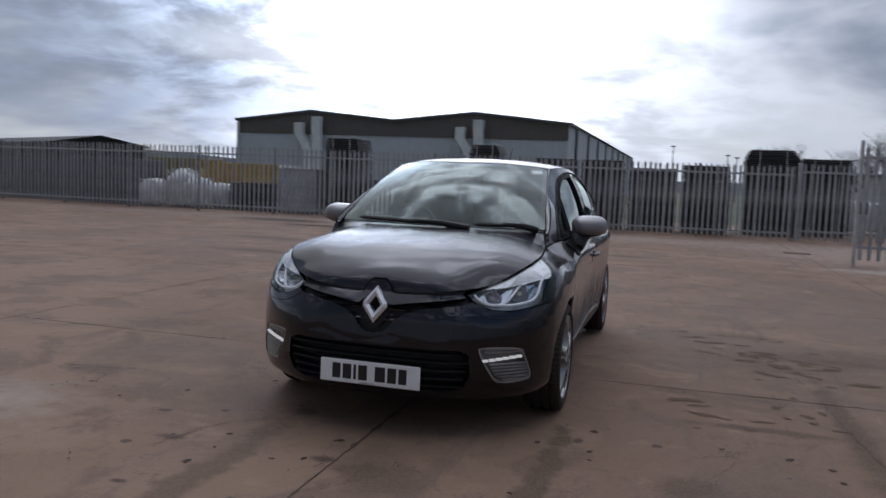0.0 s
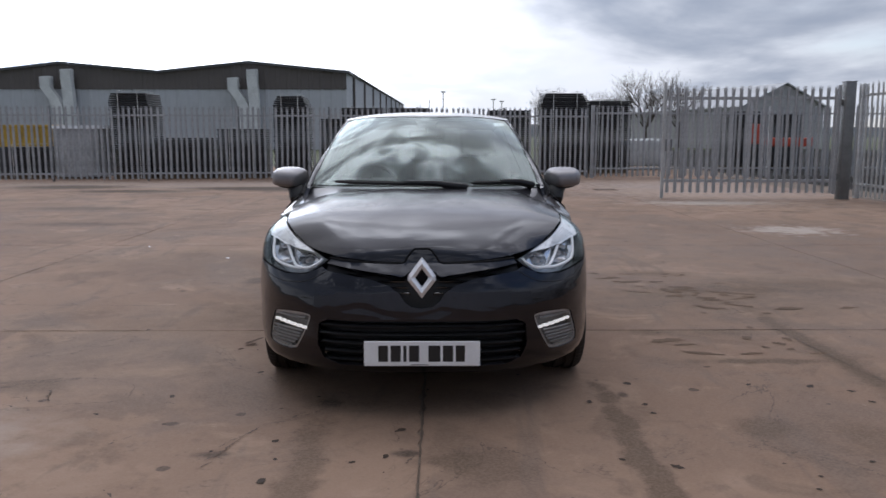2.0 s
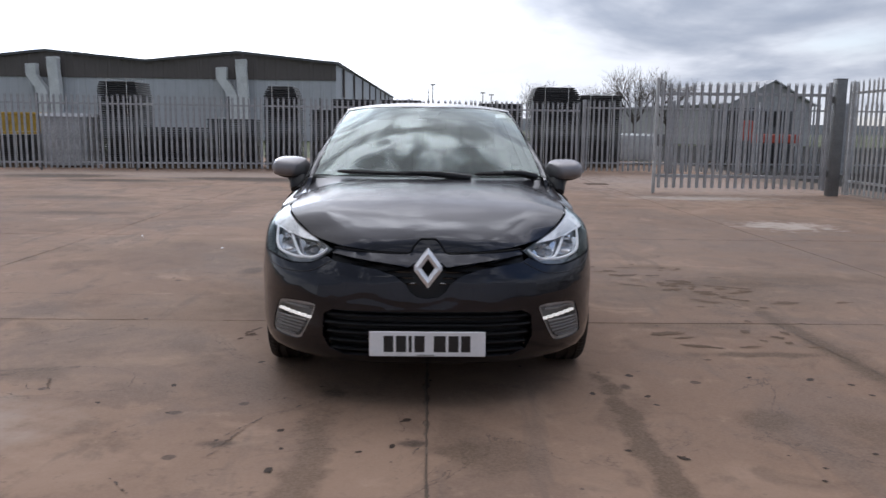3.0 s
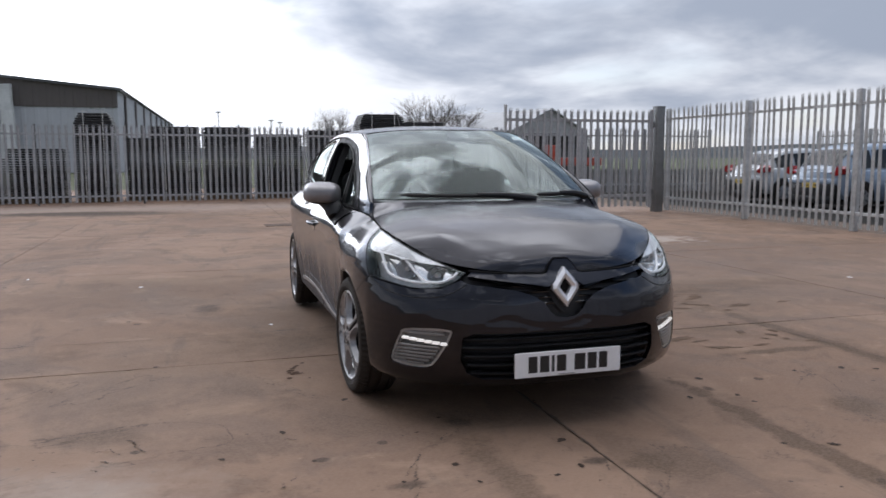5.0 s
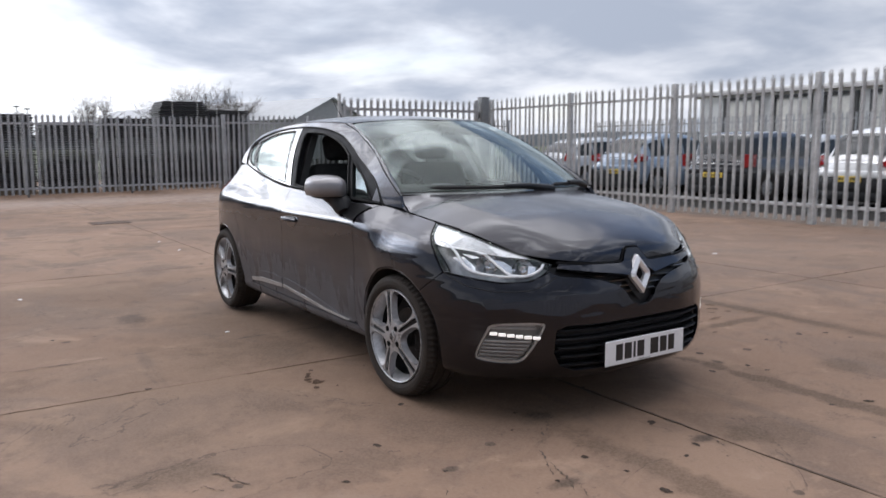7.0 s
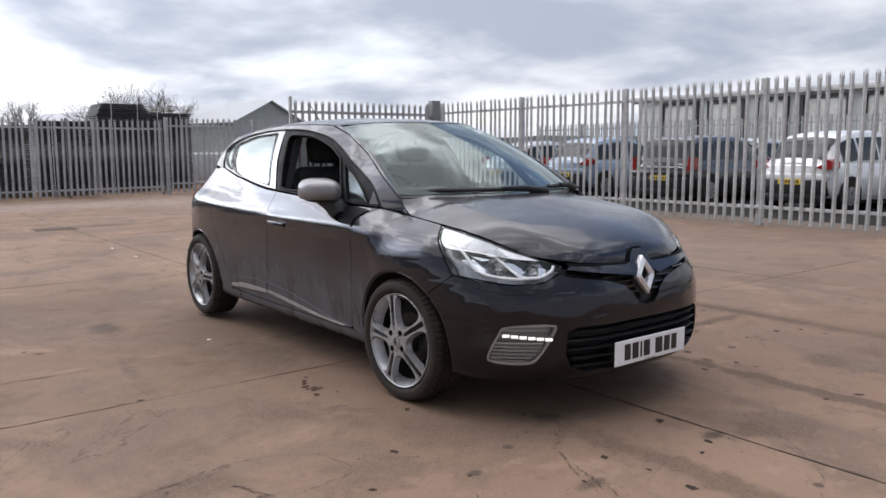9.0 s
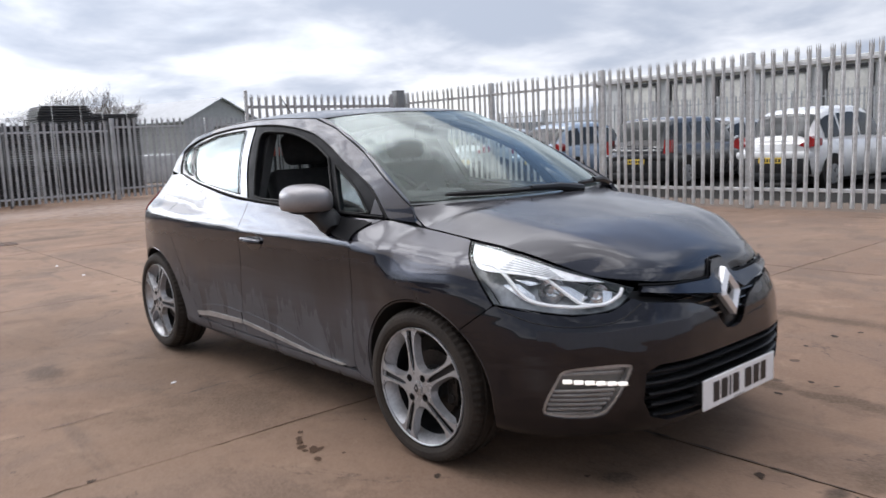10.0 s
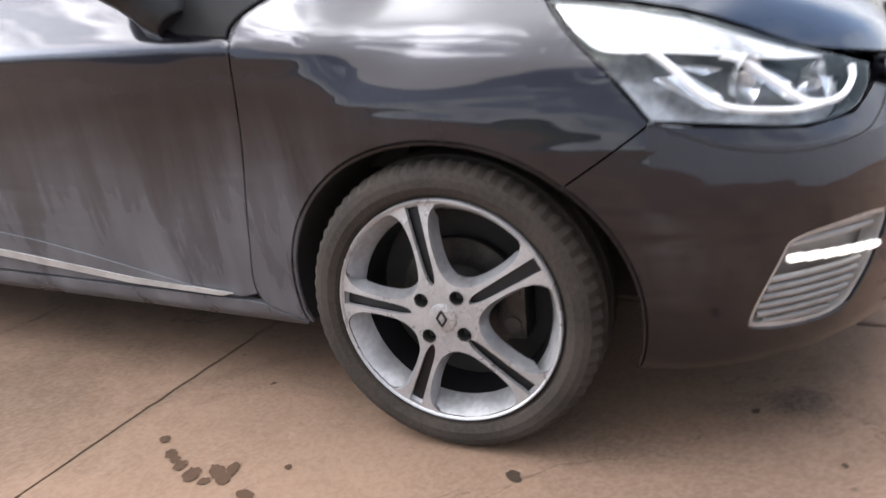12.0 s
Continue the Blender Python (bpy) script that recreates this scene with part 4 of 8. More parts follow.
def skin(name, surface, loop, material, parent, label="", holes=(), step=0.03, lip=0.012, gap=0.0018, out=0.0, centre=(0, 2.0, 0.6)):
    """A panel: the part of a smooth surface inside a loop of its two parameters, less holes, its edges folded in by a lip. out: metres by which it stands proud."""
    from mathutils.geometry import delaunay_2d_cdt
    loops = [dense(shrunk(loop, gap) if gap else list(loop), step * 0.75)] + [dense(list(h), step * 0.6) for h in holes]
    pts, edges = [], []
    for lp in loops:
        n0 = len(pts)
        pts += lp
        edges += [(n0 + i, n0 + (i + 1) % len(lp)) for i in range(len(lp))]
    border = np.array(pts)
    lo, hi = border.min(0), border.max(0)
    gx, gy = np.meshgrid(np.arange(lo[0] + step / 2, hi[0], step), np.arange(lo[1] + step / 2, hi[1], step))
    grid = np.stack([gx.ravel(), gy.ravel()], 1)
    keep = in_loop(np.array(loops[0]), grid)
    for lp in loops[1:]:
        keep &= ~in_loop(np.array(lp), grid)
    grid = grid[keep]
    if len(grid):
        near = np.min(np.linalg.norm(grid[:, None] - border[None], axis=2), axis=1)
        grid = grid[near > step * 0.45]
    verts2 = [Vector(p) for p in pts] + [Vector(p) for p in grid]
    v2, e2, f2, *_ = delaunay_2d_cdt(verts2, edges, [], 0, 1e-6)
    flat = np.array([tuple(v) for v in v2])
    tris = np.array([f for f in f2 if len(f) == 3])
    mid = flat[tris].mean(1)
    ok = in_loop(np.array(loops[0]), mid)
    for lp in loops[1:]:
        ok &= ~in_loop(np.array(lp), mid)
    tris = tris[ok]
    e = 1e-3
    co = surface(flat[:, 0], flat[:, 1])
    du = surface(flat[:, 0] + e, flat[:, 1]) - surface(flat[:, 0] - e, flat[:, 1])
    dv = surface(flat[:, 0], flat[:, 1] + e) - surface(flat[:, 0], flat[:, 1] - e)
    nor = np.cross(du, dv)
    nor /= np.maximum(np.linalg.norm(nor, axis=1, keepdims=True), 1e-12)
    if np.sum(nor * (co - np.array(centre))) < 0:
        nor = -nor
    co = co + nor * out
    face = np.cross(co[tris[:, 1]] - co[tris[:, 0]], co[tris[:, 2]] - co[tris[:, 0]])
    if np.sum(face * nor[tris[:, 0]]) < 0:
        tris = tris[:, ::-1]
    # border edges, used by one triangle only
    seen = {}
    for t in tris:
        for a, b in ((t[0], t[1]), (t[1], t[2]), (t[2], t[0])):
            seen[(int(a), int(b))] = 1
    rim = [(a, b) for a, b in seen if (b, a) not in seen]
    verts = [tuple(c) for c in co]
    faces = [tuple(int(i) for i in t) for t in tris]
    normals = [tuple(nor[i]) for f in faces for i in f]
    if lip:
        # a narrow rounded edge, then the fold
        lower, upper = {}, {}
        for a, b in rim:
            for i in (a, b):
                if i not in lower:
                    upper[i] = len(verts)
                    verts.append(tuple(co[i]))
                    lower[i] = len(verts)
                    verts.append(tuple(co[i] - nor[i] * lip))
        for a, b in rim:
            q = (upper[b], upper[a], lower[a], lower[b])
            faces.append(q)
            n = np.cross(co[a] - co[b], -nor[a])
            n = n / max(np.linalg.norm(n), 1e-9)
            normals += [tuple(n)] * 4
    me = bpy.data.meshes.new(name)
    me.from_pydata(verts, [], faces)
    me.update()
    me.shade_smooth()
    me.normals_split_custom_set(normals)
    me.materials.append(material)
    ob = new(name, me)
    if parent is not None:
        ob.parent = parent
    if label:
        tagged(ob, label)
    return ob


def mirrored(surface):
    def other(a, b):
        return surface(a, b) * np.array((-1, 1, 1))
    return other


def strip(name, pairs, material, parent, label=""):
    """A ruled band between pairs of points."""
    bm = bmesh.new()
    rows = [(bm.verts.new(a), bm.verts.new(b)) for a, b in pairs]
    for (a, b), (c, d) in zip(rows, rows[1:]):
        bm.faces.new((a, c, d, b))
    return part(name, bm, material, parent, label)


# ---- the hatchback ----
AXLE_F, AXLE_R, WHEEL_R = 0.830, 3.432, 0.308
# arches: middle (way, height), half length, height; wider than they are high
ARCH_F, ARCH_R = (AXLE_F + 0.6 - 0.010, 0.285, 0.390, 0.350), (AXLE_R + 0.6 - 0.012, 0.295, 0.368, 0.352)
SPLIT = 129.5                                   # where bumper and wing part at the front arch
car = thing("hatchback_car", "dusty black five-door hatchback with the driver's window open", "car", pose(0, 0, -GROUND))

SEAL = plain("black_rubber_seal", (0.008, 0.008, 0.008), 0.6, dark=0.8, spec=0.2)
LAMP = rounded([(0.485, 0.700), (0.53, 0.664), (0.60, 0.634), (0.73, 0.626), (0.89, 0.644), (1.025, 0.660), (1.095, 0.740), (1.165, 0.805),
                (1.228, 0.862), (1.10, 0.848), (0.96, 0.827), (0.85, 0.800), (0.74, 0.770), (0.60, 0.731)], 5, sharp=(0, 5, 8))
FOG = rounded([(0.535, 0.43), (0.56, 0.452), (0.66, 0.452), (0.77, 0.440), (0.80, 0.405), (0.85, 0.300), (0.815, 0.272), (0.66, 0.268), (0.60, 0.315)], 4)
GRILLE = [(-0.435, 0.438), (0.435, 0.438), (0.485, 0.415), (0.495, 0.315), (0.465, 0.252), (0.39, 0.224), (-0.39, 0.224), (-0.465, 0.252), (-0.495, 0.315), (-0.485, 0.415)]


def fascia():
    """The front bumper with its grille, lamps' housings, badge and plate."""
    half = [(0.0, 0.497), (0.05, 0.505), (0.08, 0.53), (0.10, 0.562), (0.15, 0.598), (0.24, 0.626), (0.36, 0.642), (0.46, 0.652), (0.505, 0.668), (0.53, 0.658),
            (0.60, 0.629), (0.73, 0.621), (0.89, 0.639), (1.025, 0.655), (1.045, 0.644)]
    cx, cz, r, high = ARCH_F
    wheel = arc(cx, cz, r, SPLIT, 194, 18, high)
    low = [(0.98, 0.185), (0.9, 0.172), (0.5, 0.168), (0.0, 0.166)]
    right = half[1:] + wheel + low[:-1]
    loop = [half[0]] + right + [low[-1]] + [(-s, z) for s, z in reversed(right)]
    bumper = skin("front_bumper", wrap, loop, PAINT, car, "black painted front bumper", holes=[GRILLE, FOG, [(-s, z) for s, z in reversed(FOG)]], step=0.022, lip=0.02)
    # groove under each lamp
    for sg in (-1, 1):
        line = np.array(smooth_line([(0.475, 0.648), (0.53, 0.618), (0.60, 0.594), (0.74, 0.586), (0.88, 0.604), (0.97, 0.634), (1.02, 0.658)], 5))
        bm = bmesh.new()
        tube(bm, [tuple(q) for q in wrap(sg * line[:, 0], line[:, 1])], 0.0022, 6)
        part("groove", bm, BLACK_TRIM, bumper)
    # slim body-coloured bar over the upper grille, rising to a hump over the badge
    top = smooth_line([(0.0, 0.752), (0.035, 0.750), (0.062, 0.722), (0.085, 0.6915), (0.14, 0.688), (0.30, 0.694), (0.46, 0.704)], 5)
    bot = smooth_line([(0.478, 0.682), (0.36, 0.668), (0.22, 0.652), (0.13, 0.640), (0.085, 0.635), (0.055, 0.655), (0.0, 0.668)], 5)
    right = [p for p in top[1:]] + bot[:-1]

    def nose(s, z):
        """The nose carried on above the bonnet's edge for the badge's hump."""
        base = wrap(s, np.minimum(z, 0.692))
        over = np.maximum(np.asarray(z) - 0.692, 0)
        return base + np.stack([0 * over, 0.10 * over - 0.016 + 0.28 * (np.asarray(z) - 0.668), over], -1)
    loop = [top[0]] + right + [bot[-1]] + [(-s, z) for s, z in reversed(right)]
    skin("grille_bar", nose, loop, PAINT, bumper, "slim painted bar rising to a hump over the badge", step=0.015, lip=0.03, out=0.006)
    gap = np.array([(-p, q) for p, q in reversed(top[1:])] + top)
    bm = bmesh.new()
    tube(bm, [tuple(q) for q in nose(gap[:, 0] * 1.02, gap[:, 1] + 0.004) + np.array((0, 0.004, 0))], 0.0048, 6)
    part("bonnet_gap", bm, FRAME_TRIM, bumper, "dark shut line under the bonnet")
    # dark upper grille behind the bar
    up = [(-0.50, 0.70), (-0.12, 0.69), (0.12, 0.69), (0.50, 0.70), (0.50, 0.64), (0.22, 0.60), (0.0, 0.47), (-0.22, 0.60), (-0.50, 0.64)]
    skin("upper_grille", wrap, up, BLACK_TRIM, bumper, step=0.03, lip=0.0, out=-0.030)
    for k in range(4):
        z = 0.560 + 0.026 * k
        w = 0.10 + 0.105 * k
        bm = bmesh.new()
        q = [tuple(p) for p in wrap(np.linspace(-w, w, 22), np.full(22, z)) + np.array((0, 0.018, 0))]
        tube(bm, q, 0.0055, 6)
        part("slat", bm, GLOSS_BLACK, bumper)
    # lower grille
    skin("lower_grille", wrap, [(s * 1.03, z) for s, z in GRILLE], BLACK_TRIM, bumper, step=0.04, lip=0.0, out=-0.060)
    for k in range(5):
        z = 0.252 + 0.040 * k
        w = 0.445 + 0.012 * k if k < 4 else 0.47
        bm = bmesh.new()
        for s0, s1 in zip(np.linspace(-w, w, 25)[:-1], np.linspace(-w, w, 25)[1:]):
            a, b = wrap(np.array([s0, s1]), np.array([z, z]))
            rows = []
            for p in (a, b):
                rows.append([bm.verts.new((p[0], p[1] + dy, p[2] + dz)) for dy, dz in ((0.012, 0.005), (0.004, 0.0), (0.012, -0.007), (0.058, -0.012), (0.058, 0.004))])
            for i in range(5):
                bm.faces.new((rows[0][i], rows[0][(i + 1) % 5], rows[1][(i + 1) % 5], rows[1][i]))
        bmesh.ops.remove_doubles(bm, verts=bm.verts, dist=1e-5)
        part("slat", bm, BLACK_TRIM, bumper)
    # number plate on its carrier
    bm = bmesh.new()
    box(bm, -0.262, 0.262, -0.052, -0.045, 0.2365, 0.3515, 0.003, 1)
    plate = part("number_plate", bm, PLATE_WHITE, car, "white front number plate with black bars")
    bm = bmesh.new()
    box(bm, -0.24, 0.24, -0.0455, 0.03, 0.25, 0.34, 0.006, 1)
    part("carrier", bm, BLACK_TRIM, bumper)
    x = -0.197
    for w in (0.044, 0.046, 0.014, 0.046, 0.0, 0.054, 0.046, 0.042):
        if w:
            bm = bmesh.new()
            box(bm, x, x + w, -0.0528, -0.0515, 0.257, 0.332, 0.0004, 1)
            part("bar", bm, PLATE_INK, plate)
            x += w + 0.0115
        else:
            x += 0.030
    bm = bmesh.new()
    box(bm, -0.05, 0.03, -0.0526, -0.0515, 0.2415, 0.2445, 0.0003, 1)
    part("maker_line", bm, PLATE_INK, plate)
    # badge: a folded diamond ring, as a plain shape
    bm = bmesh.new()
    badge_ring(bm)
    badge = part("badge", bm, SATIN_CHROME, bumper, "chrome diamond badge", angle=20)
    bm = bmesh.new()
    front = [(0, 0.668), (0.026, 0.632), (0, 0.596), (-0.026, 0.632)]
    prism(bm, front, 0.02, Matrix.Translation((0, 0.004, 0)) )
    part("badge_core", bm, FRAME_TRIM, badge)
    # the dark plate behind the badge
    skin("badge_plate", wrap, rounded([(0, 0.735), (0.045, 0.69), (0.085, 0.63), (0.045, 0.55), (0, 0.515), (-0.045, 0.55), (-0.085, 0.63), (-0.045, 0.69)], 4), BLACK_TRIM, bumper, step=0.03, lip=0.0, out=-0.012)
    for side in (-1, 1):
        fog_unit(side, bumper)
    return bumper


def badge_ring(bm):
    """Outer and inner diamonds with a raised ridge, tilted with the nose."""
    def at(x, z, y):
        return bm.verts.new((x, -0.032 + 0.24 * (z - 0.547) + y, z))
    cz, H, W = 0.633, 0.089, 0.0635
    outer = [(0, H), (W, 0.010), (W, -0.010), (0, -H), (-W, -0.010), (-W, 0.010)]
    inner = [(0, H * 0.47), (W * 0.46, 0.002), (W * 0.46, -0.002), (0, -H * 0.47), (-W * 0.46, -0.002), (-W * 0.46, 0.002)]
    ridge = [((a + c) / 2, (b + d) / 2) for (a, b), (c, d) in zip(outer, inner)]
    rings = [[at(x, cz + z, 0.026) for x, z in outer], [at(x, cz + z, 0.004) for x, z in outer], [at(x, cz + z, -0.008) for x, z in ridge],
             [at(x, cz + z, 0.004) for x, z in inner], [at(x, cz + z, 0.026) for x, z in inner]]
    n = len(outer)
    for a, b in zip(rings, rings[1:] + rings[:1]):
        for i in range(n):
            bm.faces.new((a[i], a[(i + 1) % n], b[(i + 1) % n], b[i]))


def fog_unit(side, bumper):
    """A corner light: a ribbed grey bezel with a row of daytime diodes."""
    surf = (lambda s, z: wrap(side * np.asarray(s, float), z))
    unit = skin("fog_light", surf, FOG, FOG_GREY, car, "ribbed grey corner light with lit white diodes", step=0.03, lip=0.0, gap=0.0, out=-0.040)
    # bright rim round the opening
    for band, mat_, o in ((0.010, SILVER_TRIM, -0.006),):
        loop = shrunk(dense(FOG, 0.02), 0.001)
        inner = shrunk(dense(FOG, 0.02), band)
        skin("bezel", surf, loop, mat_, unit, holes=[inner], step=0.02, lip=0.03, gap=0.0, out=o)
    # ribs
    for z, s0, s1 in ((0.284, 0.668, 0.815), (0.300, 0.645, 0.828), (0.316, 0.625, 0.828), (0.332, 0.612, 0.820), (0.348, 0.603, 0.812), (0.364, 0.595, 0.806), (0.426, 0.570, 0.775), (0.441, 0.575, 0.745)):
        bm = bmesh.new()
        pts = surf(np.linspace(s0, s1, 12), np.full(12, z))
        inner = pts * np.array((0.97, 1, 1)) + np.array((0, 0.02, 0))
        tube(bm, [tuple(p) for p in pts * np.array((0.99, 1, 1)) + np.array((0, 0.010, 0))], 0.0062, 6)
        part("rib", bm, RIB_GREY, unit)
    for k in range(6):
        s = 0.565 + 0.038 * k
        p = surf(np.array([s]), np.array([0.384 + 0.0032 * k]))[0]
        bm = bmesh.new()
        box(bm, -0.0165, 0.0165, -0.006, 0.010, -0.0065, 0.0065, 0.003, 2)
        turn = math.degrees(math.atan2(*(surf(np.array([s + 0.02]), np.array([0.395]))[0] - p)[[1, 0]]))
        bmesh.ops.transform(bm, matrix=pose(p[0], p[1] + 0.010, p[2], 0, 0, turn), verts=bm.verts)
        part("diode", bm, LED, unit)
    skin("lens", surf, FOG, LENS, unit, "clear lens", step=0.03, lip=0.0, gap=0.002, out=-0.003).visible_shadow = False


def headlight(side):
    """A headlight: clear lens over a bright indicator wedge, two reflectors and light guides."""
    surf = (lambda s, z: wrap(side * np.asarray(s, float), z))
    lamp = skin("headlight", surf, LAMP, LAMP_GREY, car, "clear headlight with bright reflectors and curved light guides", step=0.03, lip=0.0, gap=0.0, out=-0.070)
    skin("rim", surf, dense(LAMP, 0.02), GLOSS_BLACK, lamp, holes=[shrunk(dense(LAMP, 0.02), 0.0025)], step=0.02, lip=0.05, gap=0.0005, out=-0.004)
    # indicator wedge along the upper edge
    wedge = smooth_line([(0.60, 0.722), (0.74, 0.758), (0.85, 0.788), (0.96, 0.816), (1.10, 0.839), (1.212, 0.853)], 4) + smooth_line([(1.15, 0.800), (1.10, 0.772), (0.98, 0.762), (0.86, 0.748), (0.72, 0.730)], 4)
    low_s, low_z = [0.60, 0.72, 0.86, 0.98, 1.10, 1.15], [0.722, 0.730, 0.748, 0.762, 0.772, 0.800]

    def shelf(s, z):
        """The wedge leans back from its lower edge, so that it faces the sky."""
        s, z = np.asarray(s, float), np.asarray(z, float)
        way = OUTLINE(s + 0.01) - OUTLINE(s - 0.01)
        way /= np.linalg.norm(way, axis=-1, keepdims=True)
        deep = 0.010 + 0.15 * np.maximum(z - np.interp(s, low_s, low_z), 0)
        return surf(s, z) + np.stack([-side * way[:, 1] * deep, way[:, 0] * deep, 0 * deep], -1)
    skin("indicator", shelf, wedge, MIRROR_SILVER, lamp, "bright silver indicator wedge", step=0.02, lip=0.004, gap=0.0)
    # flutes along the wedge's inner part
    for k in range(6):
        f = 0.16 + 0.13 * k
        ss = np.linspace(0.76 + 0.012 * k, 1.03 - 0.010 * k, 9)
        bottom = np.interp(ss, low_s, low_z)
        zs = bottom + f * (np.interp(ss, [0.60, 0.74, 0.85, 0.96, 1.10], [0.722, 0.758, 0.788, 0.816, 0.844]) - bottom)
        bm = bmesh.new()
        tube(bm, [tuple(p) for p in shelf(ss, zs)], 0.0018, 5)
        part("indicator_rib", bm, LAMP_GREY, lamp)
    # reflectors: two shallow bowls
    for s, z, r in ((0.63, 0.678, 0.042), (0.80, 0.700, 0.046)):
        c = surf(np.array([s]), np.array([z]))[0]
        bm = bmesh.new()
        rings = []
        for rr, dy in ((1.0, 0.028), (0.85, 0.042), (0.6, 0.056), (0.3, 0.064)):
            rings.append([bm.verts.new((c[0] + rr * r * 1.15 * math.cos(a) - side * dy * 0.5, c[1] + dy * 0.9 + rr * r * 0.35 * math.cos(a) * side, c[2] + rr * r * math.sin(a))) for a in np.linspace(0, 2 * math.pi, 25)[:-1]])
        for a, b in zip(rings, rings[1:]):
            for i in range(24):
                bm.faces.new((a[i], a[(i + 1) % 24], b[(i + 1) % 24], b[i]))
        bm.faces.new(rings[-1])
        bowl = part("reflector", bm, BOWL_SILVER, lamp)
        bm = bmesh.new()
        rod(bm, (c[0] - side * 0.025, c[1] + 0.05, c[2]), (c[0] - side * 0.008, c[1] + 0.022, c[2]), 0.013, 0.010, 14)
        part("bulb_cap", bm, LAMP_GREY, bowl)
    # bright folded walls beside the bowls
    for fin in ([(1.005, 0.738), (0.945, 0.742), (0.875, 0.700), (0.865, 0.668), (0.915, 0.680)], [(0.965, 0.756), (0.90, 0.752), (0.85, 0.742), (0.90, 0.735)], [(0.795, 0.742), (0.735, 0.732), (0.665, 0.690), (0.70, 0.668), (0.745, 0.70)], [(0.60, 0.712), (0.565, 0.702), (0.575, 0.672), (0.61, 0.664)]):
        skin("reflector_wall", surf, fin, BOWL_SILVER, lamp, step=0.02, lip=0.006, gap=0.0, out=-0.034)
    # two curved light guides, one behind the other
    for pts in ([(1.105, 0.790), (1.05, 0.782), (0.99, 0.752), (0.92, 0.690), (0.86, 0.664), (0.74, 0.648), (0.66, 0.648)],
                [(0.87, 0.748), (0.82, 0.735), (0.75, 0.690), (0.69, 0.655), (0.61, 0.652), (0.55, 0.676), (0.53, 0.698)]):
        line = np.array(smooth_line(pts, 6))
        p3 = surf(line[:, 0], line[:, 1])
        bm = bmesh.new()
        tube(bm, [(p[0] * 0.985, p[1] + 0.012, p[2]) for p in p3], 0.0068, 6)
        part("light_guide", bm, PALE_GUIDE, lamp)
    skin("lens", surf, LAMP, LENS, lamp, "clear polycarbonate lens", step=0.03, lip=0.0, gap=0.003, out=0.0).visible_shadow = False


MIRROR_SILVER = plain("silvered_reflector", (0.90, 0.905, 0.91), 0.30, metal=0.15, dark=0.92, scale=30, fine=200)
LAMP_GREY = plain("lamp_housing_grey", (0.44, 0.445, 0.455), 0.34, metal=0.6, dark=0.65, scale=22)
BOWL_SILVER = plain("reflector_bowl", (0.80, 0.81, 0.83), 0.16, metal=0.9)
FOG_GREY = plain("fog_housing_grey", (0.13, 0.13, 0.135), 0.4, metal=0.4, dark=0.8)
PALE_GUIDE = plain("frosted_light_guide", (0.92, 0.93, 0.94), 0.35, dark=0.95)
RED_LENS = plain("red_lamp_lens", (0.30, 0.012, 0.012), 0.12, coat=0.5)


